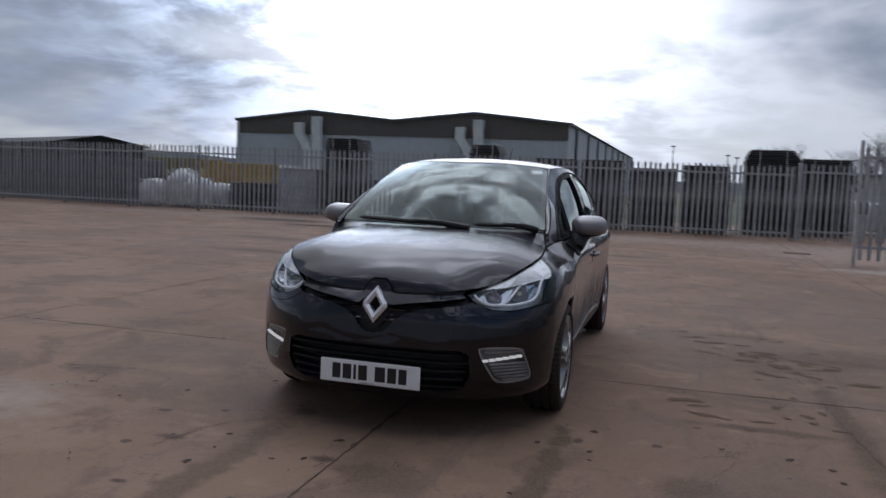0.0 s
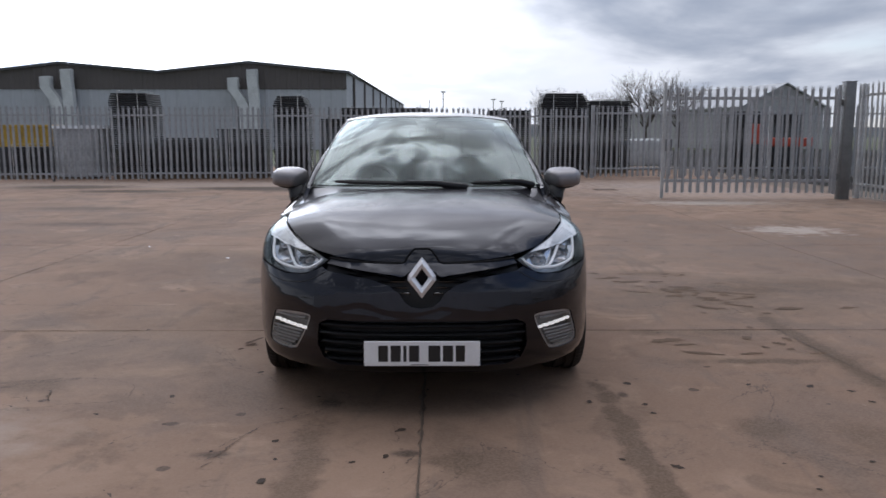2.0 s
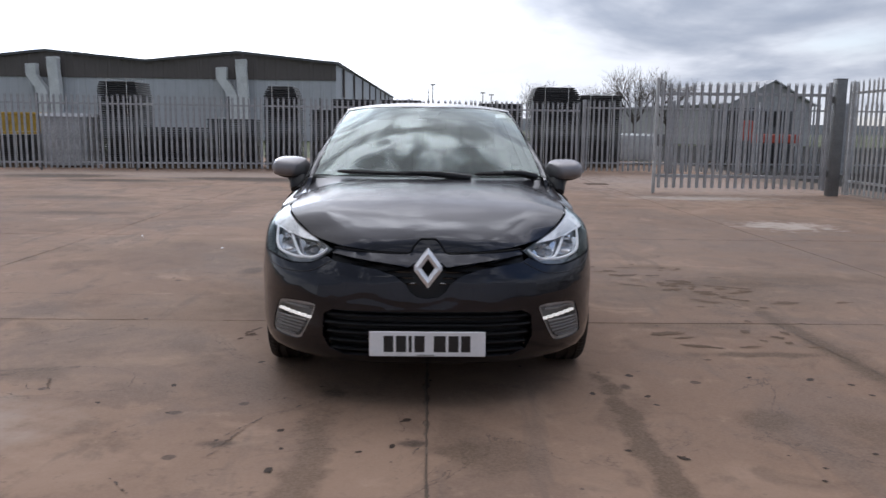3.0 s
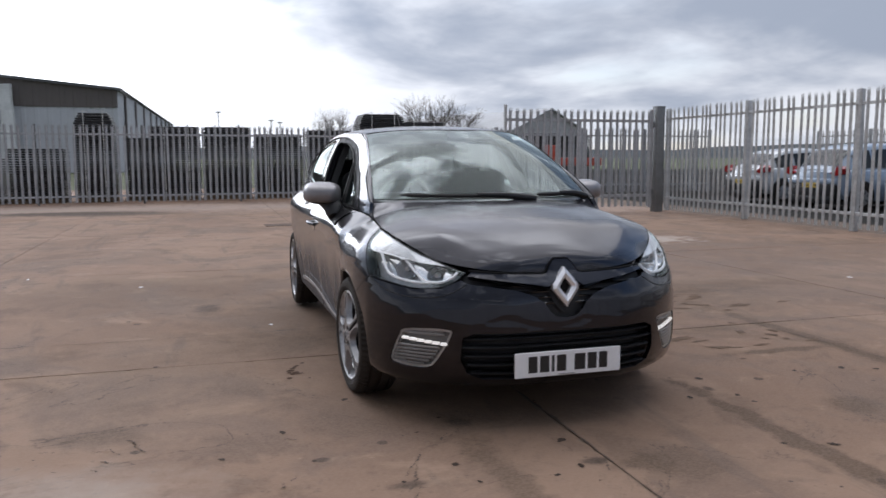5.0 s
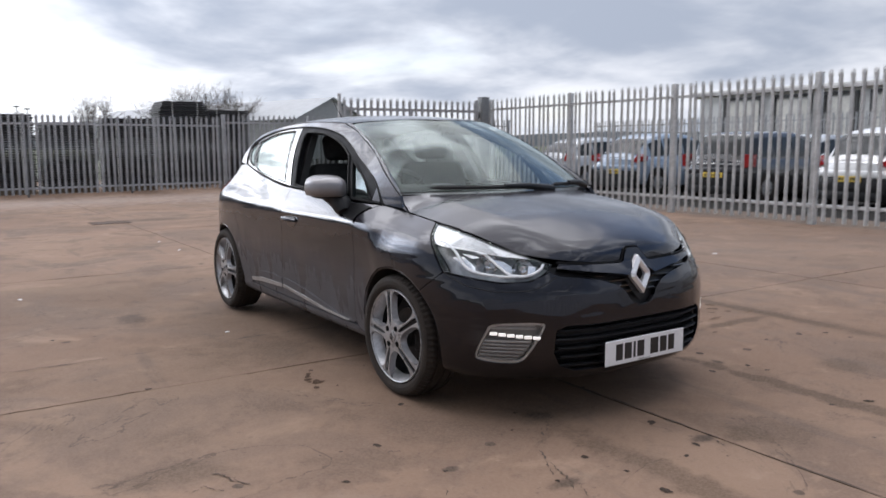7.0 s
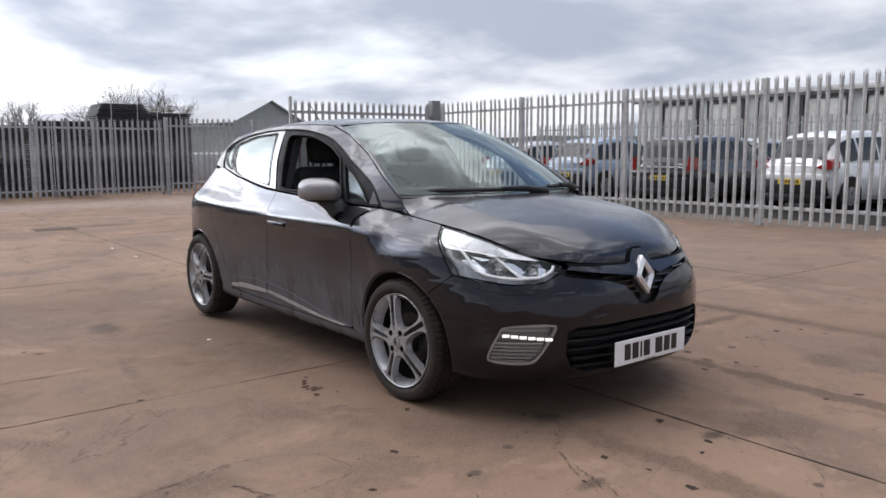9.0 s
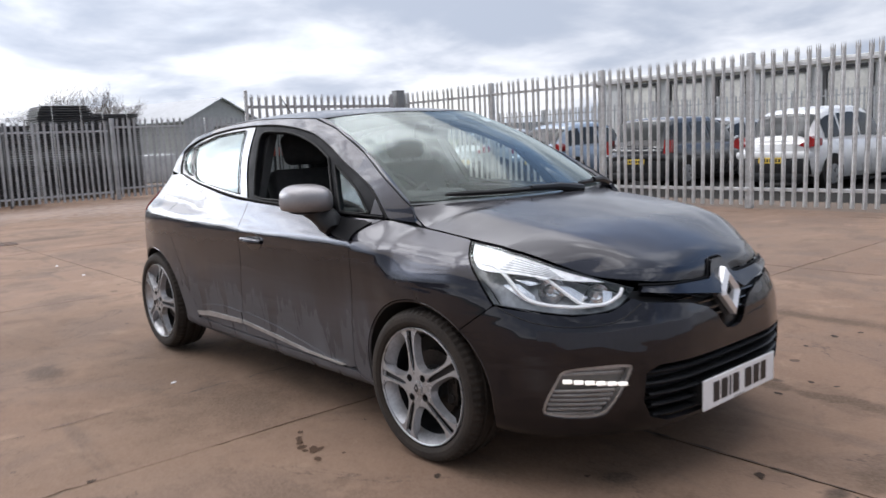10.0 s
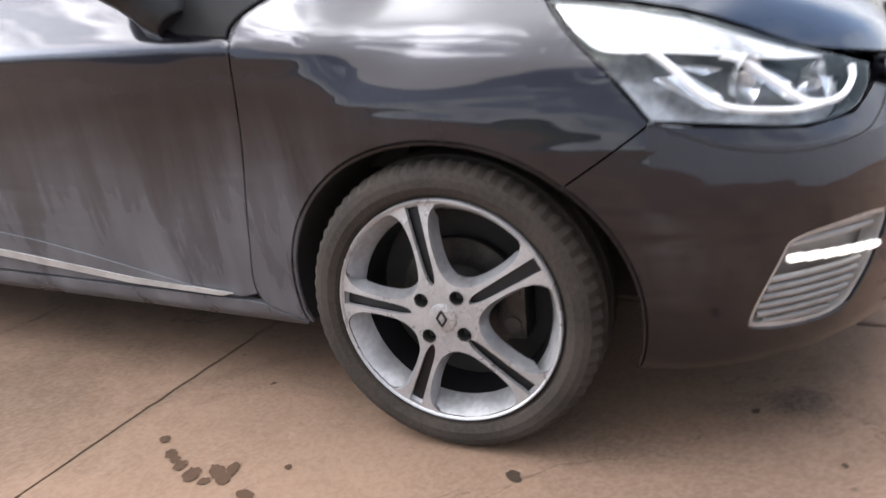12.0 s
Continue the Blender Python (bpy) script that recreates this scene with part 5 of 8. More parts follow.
def side_panels(side):
    """Wing, doors, quarter panel, sill and cabin frame of one side (-1: driver's side)."""
    surf = (lambda s, z: wrap(side * np.asarray(s, float), z))
    upper = cabin if side < 0 else mirrored(cabin)
    fx, fz, fr, fh = ARCH_F
    rx, rz, rr, rh = ARCH_R

    def edge(s0, s1, n=24):
        """The skin's upper line between two ways."""
        ss = np.linspace(s0, s1, n)
        return [(float(s), float(z) - 0.0015) for s, z in zip(ss, wrap_v(ss, np.ones(n))[:, 2])]

    # front wing
    shut_f = smooth_line([(1.745, 0.9225), (1.80, 0.895), (1.842, 0.86), (1.850, 0.75), (1.868, 0.60), (1.900, 0.42), (1.925, 0.285), (1.90, 0.245), (1.865, 0.225)], 5)
    wing = [(1.045, 0.644), (1.028, 0.6585), (1.098, 0.739), (1.168, 0.804), (1.231, 0.862)] + edge(1.25, 1.745) + shut_f[1:] + [(1.80, 0.205)] + arc(fx, fz, fr, -14, SPLIT, 24, fh)
    skin("front_wing", surf, wing, PAINT, car, "black painted front wing", step=0.024, lip=0.02)
    # front door
    split = smooth_line([(2.865, 0.966), (2.850, 0.90), (2.85, 0.75), (2.875, 0.60), (2.915, 0.42), (2.935, 0.285), (2.93, 0.255)], 5)
    door = shut_f[:-2] + [(1.925, 0.262), (1.97, 0.250)] + [(2.5, 0.248), (2.93, 0.252)] + list(reversed(split[:-1])) + list(reversed(edge(1.745, 2.865)))[1:-1]
    front = skin("front_door", surf, door, PAINT, car, "dusty black front door", step=0.028, lip=0.02)
    # rear door
    tail = smooth_line([(3.63, 1.068), (3.70, 1.00), (3.725, 0.90), (3.715, 0.78), (3.665, 0.66), (3.585, 0.53), (3.52, 0.40), (3.49, 0.30)], 5)
    door = split + [(3.2, 0.258), (3.47, 0.270)] + list(reversed(tail)) + list(reversed(edge(2.865, 3.63)))[1:-1]
    rear = skin("rear_door", surf, door, PAINT, car, "dusty black rear door", step=0.028, lip=0.02)
    # quarter panel, with the rear arch
    quarter = tail + [(3.50, 0.262)] + list(reversed(arc(rx, rz, rr, 16, 188, 24, rh))) + [(4.42, 0.52), (4.60, 0.56), (4.58, 0.80), (4.55, 1.02)] + list(reversed(edge(3.63, 4.55)))[:-1]
    skin("quarter_panel", surf, quarter, PAINT, car, "black painted rear quarter panel", step=0.03, lip=0.02)
    # sill
    sill = [(1.865, 0.222), (1.91, 0.240), (1.99, 0.244), (2.93, 0.246), (3.47, 0.262), (3.66, 0.262)] + [(3.70, 0.20), (3.66, 0.175), (1.84, 0.170), (1.80, 0.20)]
    skin("sill", surf, sill, PAINT, car, "dusty black sill", step=0.03, lip=0.02)
    # silvery lower door blades
    blade = rounded([(2.08, 0.262), (2.3, 0.302), (2.6, 0.352), (2.86, 0.378), (2.928, 0.372), (2.932, 0.330), (2.6, 0.300), (2.3, 0.272)], 4, sharp=(0, 4, 5))
    skin("door_blade", surf, blade, PAINT, front, "raised lower door moulding", step=0.03, lip=0.008, out=0.006)
    skin("door_blade", surf, rounded([(2.945, 0.330), (2.942, 0.374), (3.10, 0.384), (3.30, 0.372), (3.47, 0.338), (3.485, 0.312), (3.3, 0.328)], 4, sharp=(0, 1, 5)), PAINT, rear, "raised lower door moulding", step=0.03, lip=0.008, out=0.006)
    skin("blade_edge", surf, [(1.99, 0.264), (2.3, 0.276), (2.6, 0.304), (2.93, 0.334), (2.93, 0.310), (2.6, 0.280), (2.3, 0.256), (2.02, 0.251)], SILVER_TRIM, front, "silver edge strip", step=0.03, lip=0.006, out=0.010)
    skin("blade_edge", surf, [(2.945, 0.334), (3.30, 0.332), (3.485, 0.312), (3.47, 0.285), (3.3, 0.298), (2.945, 0.308)], SILVER_TRIM, rear, "silver edge strip", step=0.03, lip=0.006, out=0.010)
    # rear lamp and rear bumper corner
    skin("rear_light", surf, rounded([(4.30, 0.90), (4.36, 0.985), (4.52, 0.995), (4.58, 0.90), (4.54, 0.80), (4.40, 0.80)], 4), RED_LENS, car, "red rear light", step=0.03, lip=0.01, out=0.006)
    bumper = [(rx + rr * math.cos(radians(16)), rz + rh * math.sin(radians(16)))] + [(4.42, 0.52), (4.60, 0.56), (4.60, 0.24), (4.36, 0.20), (rx + rr * math.cos(radians(-16)), 0.215)]
    skin("rear_bumper_corner", surf, bumper, PAINT, car, "black rear bumper corner", step=0.03, lip=0.02)
    # mouldings of the arches
    for cx, cz, r, high, lo, hi in ((fx, fz, fr, fh, -14, 194), (rx, rz, rr, rh, -12, 188)):
        line = np.array(arc(cx, cz, r - 0.004, lo, hi, 40, high - 0.004))
        p = surf(line[:, 0], np.maximum(line[:, 1], 0.19))
        bm = bmesh.new()
        tube(bm, [(q[0] - side * 0.008, q[1], q[2]) for q in p], 0.0055, 6)
        part("arch_edge", bm, PAINT, car)
        bm = bmesh.new()
        outer = [bm.verts.new((q[0] - side * 0.012, q[1], q[2])) for q in p]
        inner = [bm.verts.new((side * 0.50, q[1], q[2])) for q in p]
        for i in range(len(p) - 1):
            bm.faces.new((outer[i], outer[i + 1], inner[i + 1], inner[i]))
        part("arch_liner", bm, LINER, car)
    # door handles: a bar over a dark cup
    for s, z, owner in ((2.70, 0.775, front), (3.52, 0.93, rear)):
        if owner is rear:
            continue
        skin("handle_cup", surf, rounded([(s - 0.095, z - 0.004), (s - 0.045, z + 0.042), (s + 0.03, z + 0.040), (s + 0.080, z + 0.006), (s + 0.03, z - 0.042), (s - 0.045, z - 0.044)], 4), GLOSS_BLACK, owner, step=0.02, lip=0.004, out=0.0025)
        p = surf(np.array([s - 0.09, s - 0.05, s + 0.0, s + 0.06, s + 0.10]), np.array([z, z + 0.004, z + 0.006, z + 0.006, z + 0.004]))
        bm = bmesh.new()
        tube(bm, [(q[0] + side * o, q[1], q[2]) for q, o in zip(p, (0.004, 0.022, 0.028, 0.024, 0.006))], [0.010, 0.014, 0.015, 0.014, 0.010], 10)
        part("door_handle", bm, PAINT, owner)
    # cabin side
    ry = np.linspace(1.92, 3.34, 14)
    roof_line = [(float(y), float(z)) for y, z in zip(ry, ROOF_MID(ry)[:, 0] - ROOF_DROP(ry)[:, 0] - 0.003)]
    shut_top = smooth_line([(1.140, 0.922), (1.275, 1.036), (1.41, 1.096), (1.545, 1.152), (1.72, 1.234), (1.90, 1.300), (2.10, 1.338), (2.28, 1.354), (2.44, 1.358)], 5)
    rear_top = [(2.72, 1.352), (2.95, 1.333), (3.14, 1.304), (3.265, 1.264), (3.285, 1.232), (3.21, 1.145), (3.16, 1.100)]
    a_post = [(0.99, 0.908), (1.07, 0.914)] + shut_top + rear_top + [(3.29, 1.110), (3.33, 1.120), (3.34, 1.17), (3.345, 1.23)] + list(reversed(roof_line))
    a_post += [(1.74, 1.318), (1.55, 1.238), (1.34, 1.142), (1.16, 1.050), (1.03, 0.975)]
    pillar = skin("roof_rail", upper, a_post, PAINT, car, "black windscreen pillar and roof rail", step=0.03, lip=0.02)
    # band from the pillar to the windscreen's edge
    ts = np.linspace(0, 1, 16)
    glass_edge = screen(np.full(16, float(side)), ts)
    yy = np.interp(ts, [0, 1], [1.03, 1.92])
    zz = np.interp(yy, [1.03, 1.16, 1.34, 1.55, 1.74, 1.92], [0.975, 1.050, 1.142, 1.238, 1.318, roof_line[0][1]])
    rail = upper(yy, zz)
    glass_edge = glass_edge + np.array((0, 0, 0.003))
    mid = (rail + glass_edge) / 2 + np.array((side * 0.004, -0.004, 0.002))
    bm = bmesh.new()
    rows = [[bm.verts.new(tuple(q)) for q in trio] for trio in zip(rail, rail * 0.7 + mid * 0.3 + np.array((side * 0.003, 0, 0)), mid, mid * 0.4 + glass_edge * 0.6, glass_edge)]
    for a, b in zip(rows, rows[1:]):
        for i in range(4):
            bm.faces.new((a[i], a[i + 1], b[i + 1], b[i]))
    part("pillar_trim", bm, PAINT, pillar, angle=80)
    # the wing carried on up to the corner of the windscreen
    tt = np.linspace(0.88, 1.0, 9)
    inner = bonnet(np.full(9, float(side)), tt) + np.array((side * 0.004, 0, -0.001))
    low = wrap_v(side * np.array([1.54, 1.56, 1.575]), np.ones(3))
    high = upper(np.array([0.99, 1.0, 1.01, 1.02, 1.027, 1.03]), np.array([0.910, 0.928, 0.944, 0.958, 0.968, 0.975]))
    strip("cowl_corner", [(tuple(p), tuple(q)) for p, q in zip(inner, np.concatenate([low, high]))], PAINT, car, "black painted corner below the windscreen")
    # window openings
    win_f = rounded([(1.500, 0.960), (1.70, 0.966), (1.95, 0.976), (2.185, 0.986), (2.225, 1.03), (2.29, 1.18), (2.335, 1.308), (2.20, 1.316), (2.05, 1.302), (1.86, 1.252), (1.700, 1.186), (1.665, 1.160), (1.58, 1.06)], 4, sharp=(0,))
    win_q = rounded([(1.255, 0.942), (1.34, 0.940), (1.445, 0.944), (1.53, 1.050), (1.612, 1.148), (1.50, 1.092), (1.37, 1.025)], 4, sharp=(0, 2, 4))
    win_r = rounded([(2.385, 1.000), (2.62, 1.026), (2.84, 1.056), (2.93, 1.076), (2.985, 1.112), (3.06, 1.19), (3.125, 1.268), (2.90, 1.314), (2.72, 1.328), (2.545, 1.336), (2.46, 1.17)], 4, sharp=(0, 6, 9))
    win_c = rounded([(3.005, 1.095), (3.10, 1.118), (3.18, 1.160), (3.245, 1.235), (3.17, 1.262), (3.09, 1.180)], 4)
    frame_f = [p for p in shut_top] + [(2.37, 1.17), (2.30, 1.03), (2.268, 0.972)] + [(float(y), float(BELT_Z(np.array([y]))[0, 0]) + 0.003) for y in np.linspace(2.245, 1.16, 14)]
    f = skin("window_frame", upper, frame_f, FRAME_TRIM, front, "black window frame", holes=[win_f, win_q], step=0.025, lip=0.025, out=-0.003)
    frame_r = [(2.452, 1.357)] + rear_top + [(float(y), float(BELT_Z(np.array([y]))[0, 0]) + 0.003) for y in np.linspace(3.12, 2.285, 12)] + [(2.315, 1.03), (2.385, 1.17)]
    g = skin("window_frame", upper, frame_r, PILLAR_GLOSS, rear, "gloss black window frame and pillar", holes=[win_r, win_c], step=0.025, lip=0.025, out=-0.003)
    skin("quarter_light", upper, win_q, GLASS, f, "fixed triangular pane", step=0.04, lip=0.0, gap=0, out=-0.010)
    if side > 0:
        skin("window_glass", upper, win_f, GLASS, f, "raised side glass", step=0.04, lip=0.0, gap=0, out=-0.010)
    skin("window_glass", upper, win_r, GLASS_DARK, g, "tinted rear side glass", step=0.04, lip=0.0, gap=0, out=-0.008)
    skin("window_glass", upper, win_c, GLASS_DARK, g, "tinted corner glass", step=0.04, lip=0.0, gap=0, out=-0.008)
    # rubber seals along the belt and the screen pillar
    for nm, ys, zs, o in (("belt_seal", np.linspace(1.16, 3.12, 30), None, 0.004), ("pillar_seal", yy[::-1], zz[::-1], 0.002)):
        zs = BELT_Z(ys)[:, 0] + 0.010 if zs is None else zs
        q = upper(ys, zs) + np.array((side * o, 0, 0))
        bm = bmesh.new()
        tube(bm, [tuple(p) for p in q], 0.0055 if nm == "belt_seal" else 0.0040, 6)
        part(nm, bm, FRAME_TRIM, pillar)
    for nm, loop, closed, r, owner in (("door_seal", shut_top + rear_top, False, 0.0042, pillar), ("glass_run", win_f, True, 0.0060, f), ("glass_run", win_r, True, 0.0028, g), ("glass_run", win_c, True, 0.0030, g), ("glass_run", win_q, True, 0.0045, f)):
        q = upper(np.array([p[0] for p in loop]), np.array([p[1] for p in loop])) + np.array((side * 0.002, 0, 0))
        q = [tuple(p) for p in q]
        bm = bmesh.new()
        tube(bm, q + q[:1] if closed else q, r, 6)
        part(nm, bm, SEAL, owner)
    skin("mirror_sail", upper, [(1.168, 0.934), (1.242, 0.936), (1.246, 1.004), (1.215, 0.982)], PAINT, f, "painted triangle ahead of the quarter light", step=0.02, lip=0.004, out=0.001)
    skin("mirror_base", surf, rounded([(1.800, 0.903), (1.846, 0.912), (2.07, 0.920), (2.085, 0.900), (2.045, 0.866), (1.98, 0.842), (1.856, 0.828), (1.850, 0.862)], 3, sharp=(0, 1, 2, 6)), FRAME_TRIM, front, "black mirror mounting", step=0.02, lip=0.012, out=0.006)
    # mirror: cap, glass, foot and indicator
    mirror = new("door_mirror")
    mirror.parent = car
    tagged(mirror, "door mirror with a satin grey cap")
    sx = side
    bm = bmesh.new()
    bmesh.ops.create_icosphere(bm, subdivisions=4, radius=1.0)
    for v in bm.verts:
        x, y, z = v.co
        w = 0.5 - 0.5 * x                        # 1 at the outer end
        x, z = math.copysign(abs(x) ** 0.62, x), math.copysign(abs(z) ** 0.74, z)
        v.co = Vector((0.114 * x, (0.150 if y < 0 else 0.052) * y * (1.0 + 0.08 * x), (0.071 + 0.004 * w) * z * (1 + 0.06 * x)))
        if v.co.z < -0.042:
            v.co.z = -0.042 + (v.co.z + 0.042) * 0.35
        if v.co.y > 0.036:
            v.co.y = 0.036 + (v.co.y - 0.036) * 0.15
    tilt = pose(sx * 0.866, 1.565, 0.997, 0, 0, 0) @ Matrix.Diagonal((-sx, 1, 1, 1)) @ pose(0, 0, 0, 0, 3, -8)
    bmesh.ops.transform(bm, matrix=tilt, verts=bm.verts)
    part("cap", bm, SATIN_GREY, mirror, "satin grey cap", angle=60)
    bm = bmesh.new()
    bmesh.ops.create_icosphere(bm, subdivisions=3, radius=1.0)
    bmesh.ops.transform(bm, matrix=tilt @ Matrix.Translation((0.0, -0.024, -0.042)) @ Matrix.Diagonal((0.086, 0.086, 0.022, 1)), verts=bm.verts)
    part("lower_shell", bm, BLACK_TRIM, mirror)
    bm = bmesh.new()
    tube(bm, [tuple((tilt @ Vector(p))) for p in ((-0.101, -0.012, -0.030), (-0.088, -0.070, -0.034), (-0.045, -0.104, -0.037), (0.0, -0.112, -0.039))], [0.005, 0.008, 0.008, 0.004], 6)
    part("indicator", bm, PALE_GUIDE, mirror, "pale repeater strip")
    bm = bmesh.new()
    box(bm, -0.084, 0.084, 0.036, 0.041, -0.040, 0.046, 0.004, 2, tilt)
    part("mirror_glass", bm, CHROME, mirror)
    bm = bmesh.new()
    tube(bm, [(sx * 0.850, 1.535, 0.972), (sx * 0.828, 1.505, 0.945), (sx * 0.812, 1.475, 0.918), (sx * 0.806, 1.445, 0.890), (sx * 0.812, 1.415, 0.862)], [0.056, 0.054, 0.056, 0.058, 0.040], 12)
    part("foot", bm, BLACK_TRIM, mirror, angle=60)


def wheel_meshes():
    """The wheel in its own axes: the outer face looks along -x, its middle at the origin."""
    wheel = new("wheel")
    wheel.parent = car
    tagged(wheel, "five twin-spoke alloy wheel with a low tyre")
    n = 132
    # tyre: profile of half width and radius; every other segment of the shoulder is cut as tread
    prof = [(-0.070, 0.232), (-0.088, 0.2365), (-0.101, 0.246), (-0.107, 0.260), (-0.106, 0.276), (-0.101, 0.289), (-0.092, 0.298), (-0.076, 0.3065), (-0.058, 0.308), (-0.056, 0.298), (-0.046, 0.298), (-0.044, 0.308), (-0.012, 0.308),
            (-0.010, 0.298), (0.010, 0.298), (0.012, 0.308), (0.044, 0.308), (0.046, 0.298), (0.056, 0.298), (0.058, 0.308), (0.085, 0.302), (0.104, 0.280), (0.106, 0.250), (0.090, 0.226)]
    bm = bmesh.new()
    rings = []
    for k in range(n):
        a = 2 * math.pi * k / n
        ring = []
        for x, r in prof:
            if k % 2 == 0 and r > 0.293 and abs(x) > 0.05:
                r -= 0.0055
            q = a + (0.010 if abs(x) < 0.06 else 0)
            ring.append(bm.verts.new((x, r * math.cos(q), r * math.sin(q))))
        rings.append(ring)
    for k in range(n):
        a, b = rings[k], rings[(k + 1) % n]
        for i in range(len(prof) - 1):
            bm.faces.new((a[i], a[i + 1], b[i + 1], b[i]))
    part("tyre", bm, RUBBER, wheel, "worn low-profile tyre", angle=16)
    # rim barrel
    bm = bmesh.new()
    barrel = [(-0.0985, 0.2290), (-0.091, 0.2255), (-0.062, 0.209), (-0.044, 0.202)]
    rings = [[bm.verts.new((x, r * math.cos(2 * math.pi * k / 72), r * math.sin(2 * math.pi * k / 72))) for x, r in barrel] for k in range(72)]
    for k in range(72):
        a, b = rings[k], rings[(k + 1) % 72]
        for i in range(len(barrel) - 1):
            bm.faces.new((a[i], a[i + 1], b[i + 1], b[i]))
    rim = part("rim", bm, ALLOY_BARREL, wheel, "silver alloy rim", angle=50)
    # machined lip round the face
    bm = bmesh.new()
    edge = [(-0.088, 0.2350), (-0.0990, 0.2348), (-0.1008, 0.2330), (-0.1000, 0.2300), (-0.0972, 0.2282)]
    rings = [[bm.verts.new((x, r * math.cos(2 * math.pi * k / 96), r * math.sin(2 * math.pi * k / 96))) for x, r in edge] for k in range(96)]
    for k in range(96):
        a, b = rings[k], rings[(k + 1) % 96]
        for i in range(len(edge) - 1):
            bm.faces.new((a[i], a[i + 1], b[i + 1], b[i]))
    part("rim_lip", bm, ALLOY, rim, angle=50)
    # the barrel's inner half, coloured near-black to darken the gaps between the spokes
    bm = bmesh.new()
    inner = [(-0.044, 0.2018), (-0.02, 0.194), (0.06, 0.190), (0.08, 0.228)]
    rings = [[bm.verts.new((x, r * math.cos(2 * math.pi * k / 48), r * math.sin(2 * math.pi * k / 48))) for x, r in inner] for k in range(48)]
    for k in range(48):
        a, b = rings[k], rings[(k + 1) % 48]
        for i in range(len(inner) - 1):
            bm.faces.new((a[i], a[i + 1], b[i + 1], b[i]))
    part("inner_barrel", bm, ALLOY_DARK, wheel, "near-black inner half of the rim barrel", angle=50)
    # spoke face, cut by five openings and five slots

    def dish(y, z):
        r = np.hypot(y, z)
        x = -0.097 - 0.016 * np.clip(1 - (r / 0.22) ** 2, 0, 1)
        return np.stack([x, y, z], -1)

    def polar(r, deg):
        r *= 1.072
        return (r * math.cos(radians(deg)), r * math.sin(radians(deg)))
    opens, slots = [], []
    for k in range(5):
        c = SPOKE0 + 36 + 72 * k
        half = [(0.2115, 19.0), (0.2020, 25.0), (0.180, 28.0), (0.145, 28.4), (0.105, 25.4), (0.080, 17.5)]
        opens.append(rounded([polar(r, c - d) for r, d in reversed(half)] + [polar(0.2125, c)] + [polar(r, c + d) for r, d in half] + [polar(0.069, c)], 3))
        s = SPOKE0 + 72 * k
        slots.append(rounded([polar(0.2105, s - 3.6), polar(0.2105, s + 3.6), polar(0.14, s + 4.6), polar(0.080, s + 6.2), polar(0.062, s), polar(0.080, s - 6.2), polar(0.14, s - 4.6)], 3, sharp=(0, 1)))
    wells = [[tuple(np.array(polar(0.050, 127 + 90 * k)) + 0.0145 * np.array((math.cos(a), math.sin(a)))) for a in np.linspace(0, 2 * math.pi, 17)[:-1]] for k in range(4)]
    skin("spokes", dish, arc(0, 0, 0.2285, 0, 354, 59), ALLOY, wheel, "machined twin-spoke face", holes=opens + slots + wells, step=0.014, lip=0.010, gap=0, centre=(1.0, 0, 0))
    def sloped(h):
        """The inner rim of an opening: its sides lean in, its outer end does not."""
        a, b = np.array(h), np.array(shrunk(h, 0.010))
        w = np.clip((0.216 - np.hypot(a[:, 0], a[:, 1])) / 0.02, 0, 1)[:, None]
        q = a + (b - a) * w
        return dish(q[:, 0], q[:, 1]) + np.array((0.030, 0, 0)) * (0.35 + 0.65 * w)
    for hole in opens:
        bm = bmesh.new()
        h = dense(hole, 0.012)
        outer, inner = dish(*np.array(h).T), sloped(h)
        va, vb = [bm.verts.new(tuple(q)) for q in outer], [bm.verts.new(tuple(q)) for q in inner]
        for i in range(len(va)):
            k = (i + 1) % len(va)
            bm.faces.new((va[i], va[k], vb[k], vb[i]))
        part("opening_bevel", bm, ALLOY_BEVEL, wheel, angle=50)
    # slot floors, coloured near-black to read as deep
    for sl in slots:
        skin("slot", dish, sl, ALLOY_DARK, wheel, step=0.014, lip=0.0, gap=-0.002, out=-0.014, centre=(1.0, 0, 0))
    # hub cap, bolts
    bm = bmesh.new()
    cap = [(-0.118, 0.0), (-0.1175, 0.020), (-0.1155, 0.0285), (-0.100, 0.030)]
    rings = [[bm.verts.new((x, r * math.cos(2 * math.pi * k / 32), r * math.sin(2 * math.pi * k / 32))) for x, r in cap[1:]] for k in range(32)]
    top = bm.verts.new((cap[0][0], 0, 0))
    for k in range(32):
        a, b = rings[k], rings[(k + 1) % 32]
        bm.faces.new((top, a[0], b[0]))
        for i in range(2):
            bm.faces.new((a[i], a[i + 1], b[i + 1], b[i]))
    hub = part("hub_cap", bm, ALLOY, wheel)
    bm = bmesh.new()
    for q in range(4):
        ends = [(0.0, 0.016), (0.010, 0.0), (0.0, -0.016), (-0.010, 0.0)]
        (y0, z0), (y1, z1) = ends[q], ends[(q + 1) % 4]
        rod(bm, (-0.1185, y0, z0), (-0.1185, y1, z1), 0.0022, 0.0022, 6)
    part("hub_emblem", bm, ALLOY_DARK, hub, "plain raised diamond")
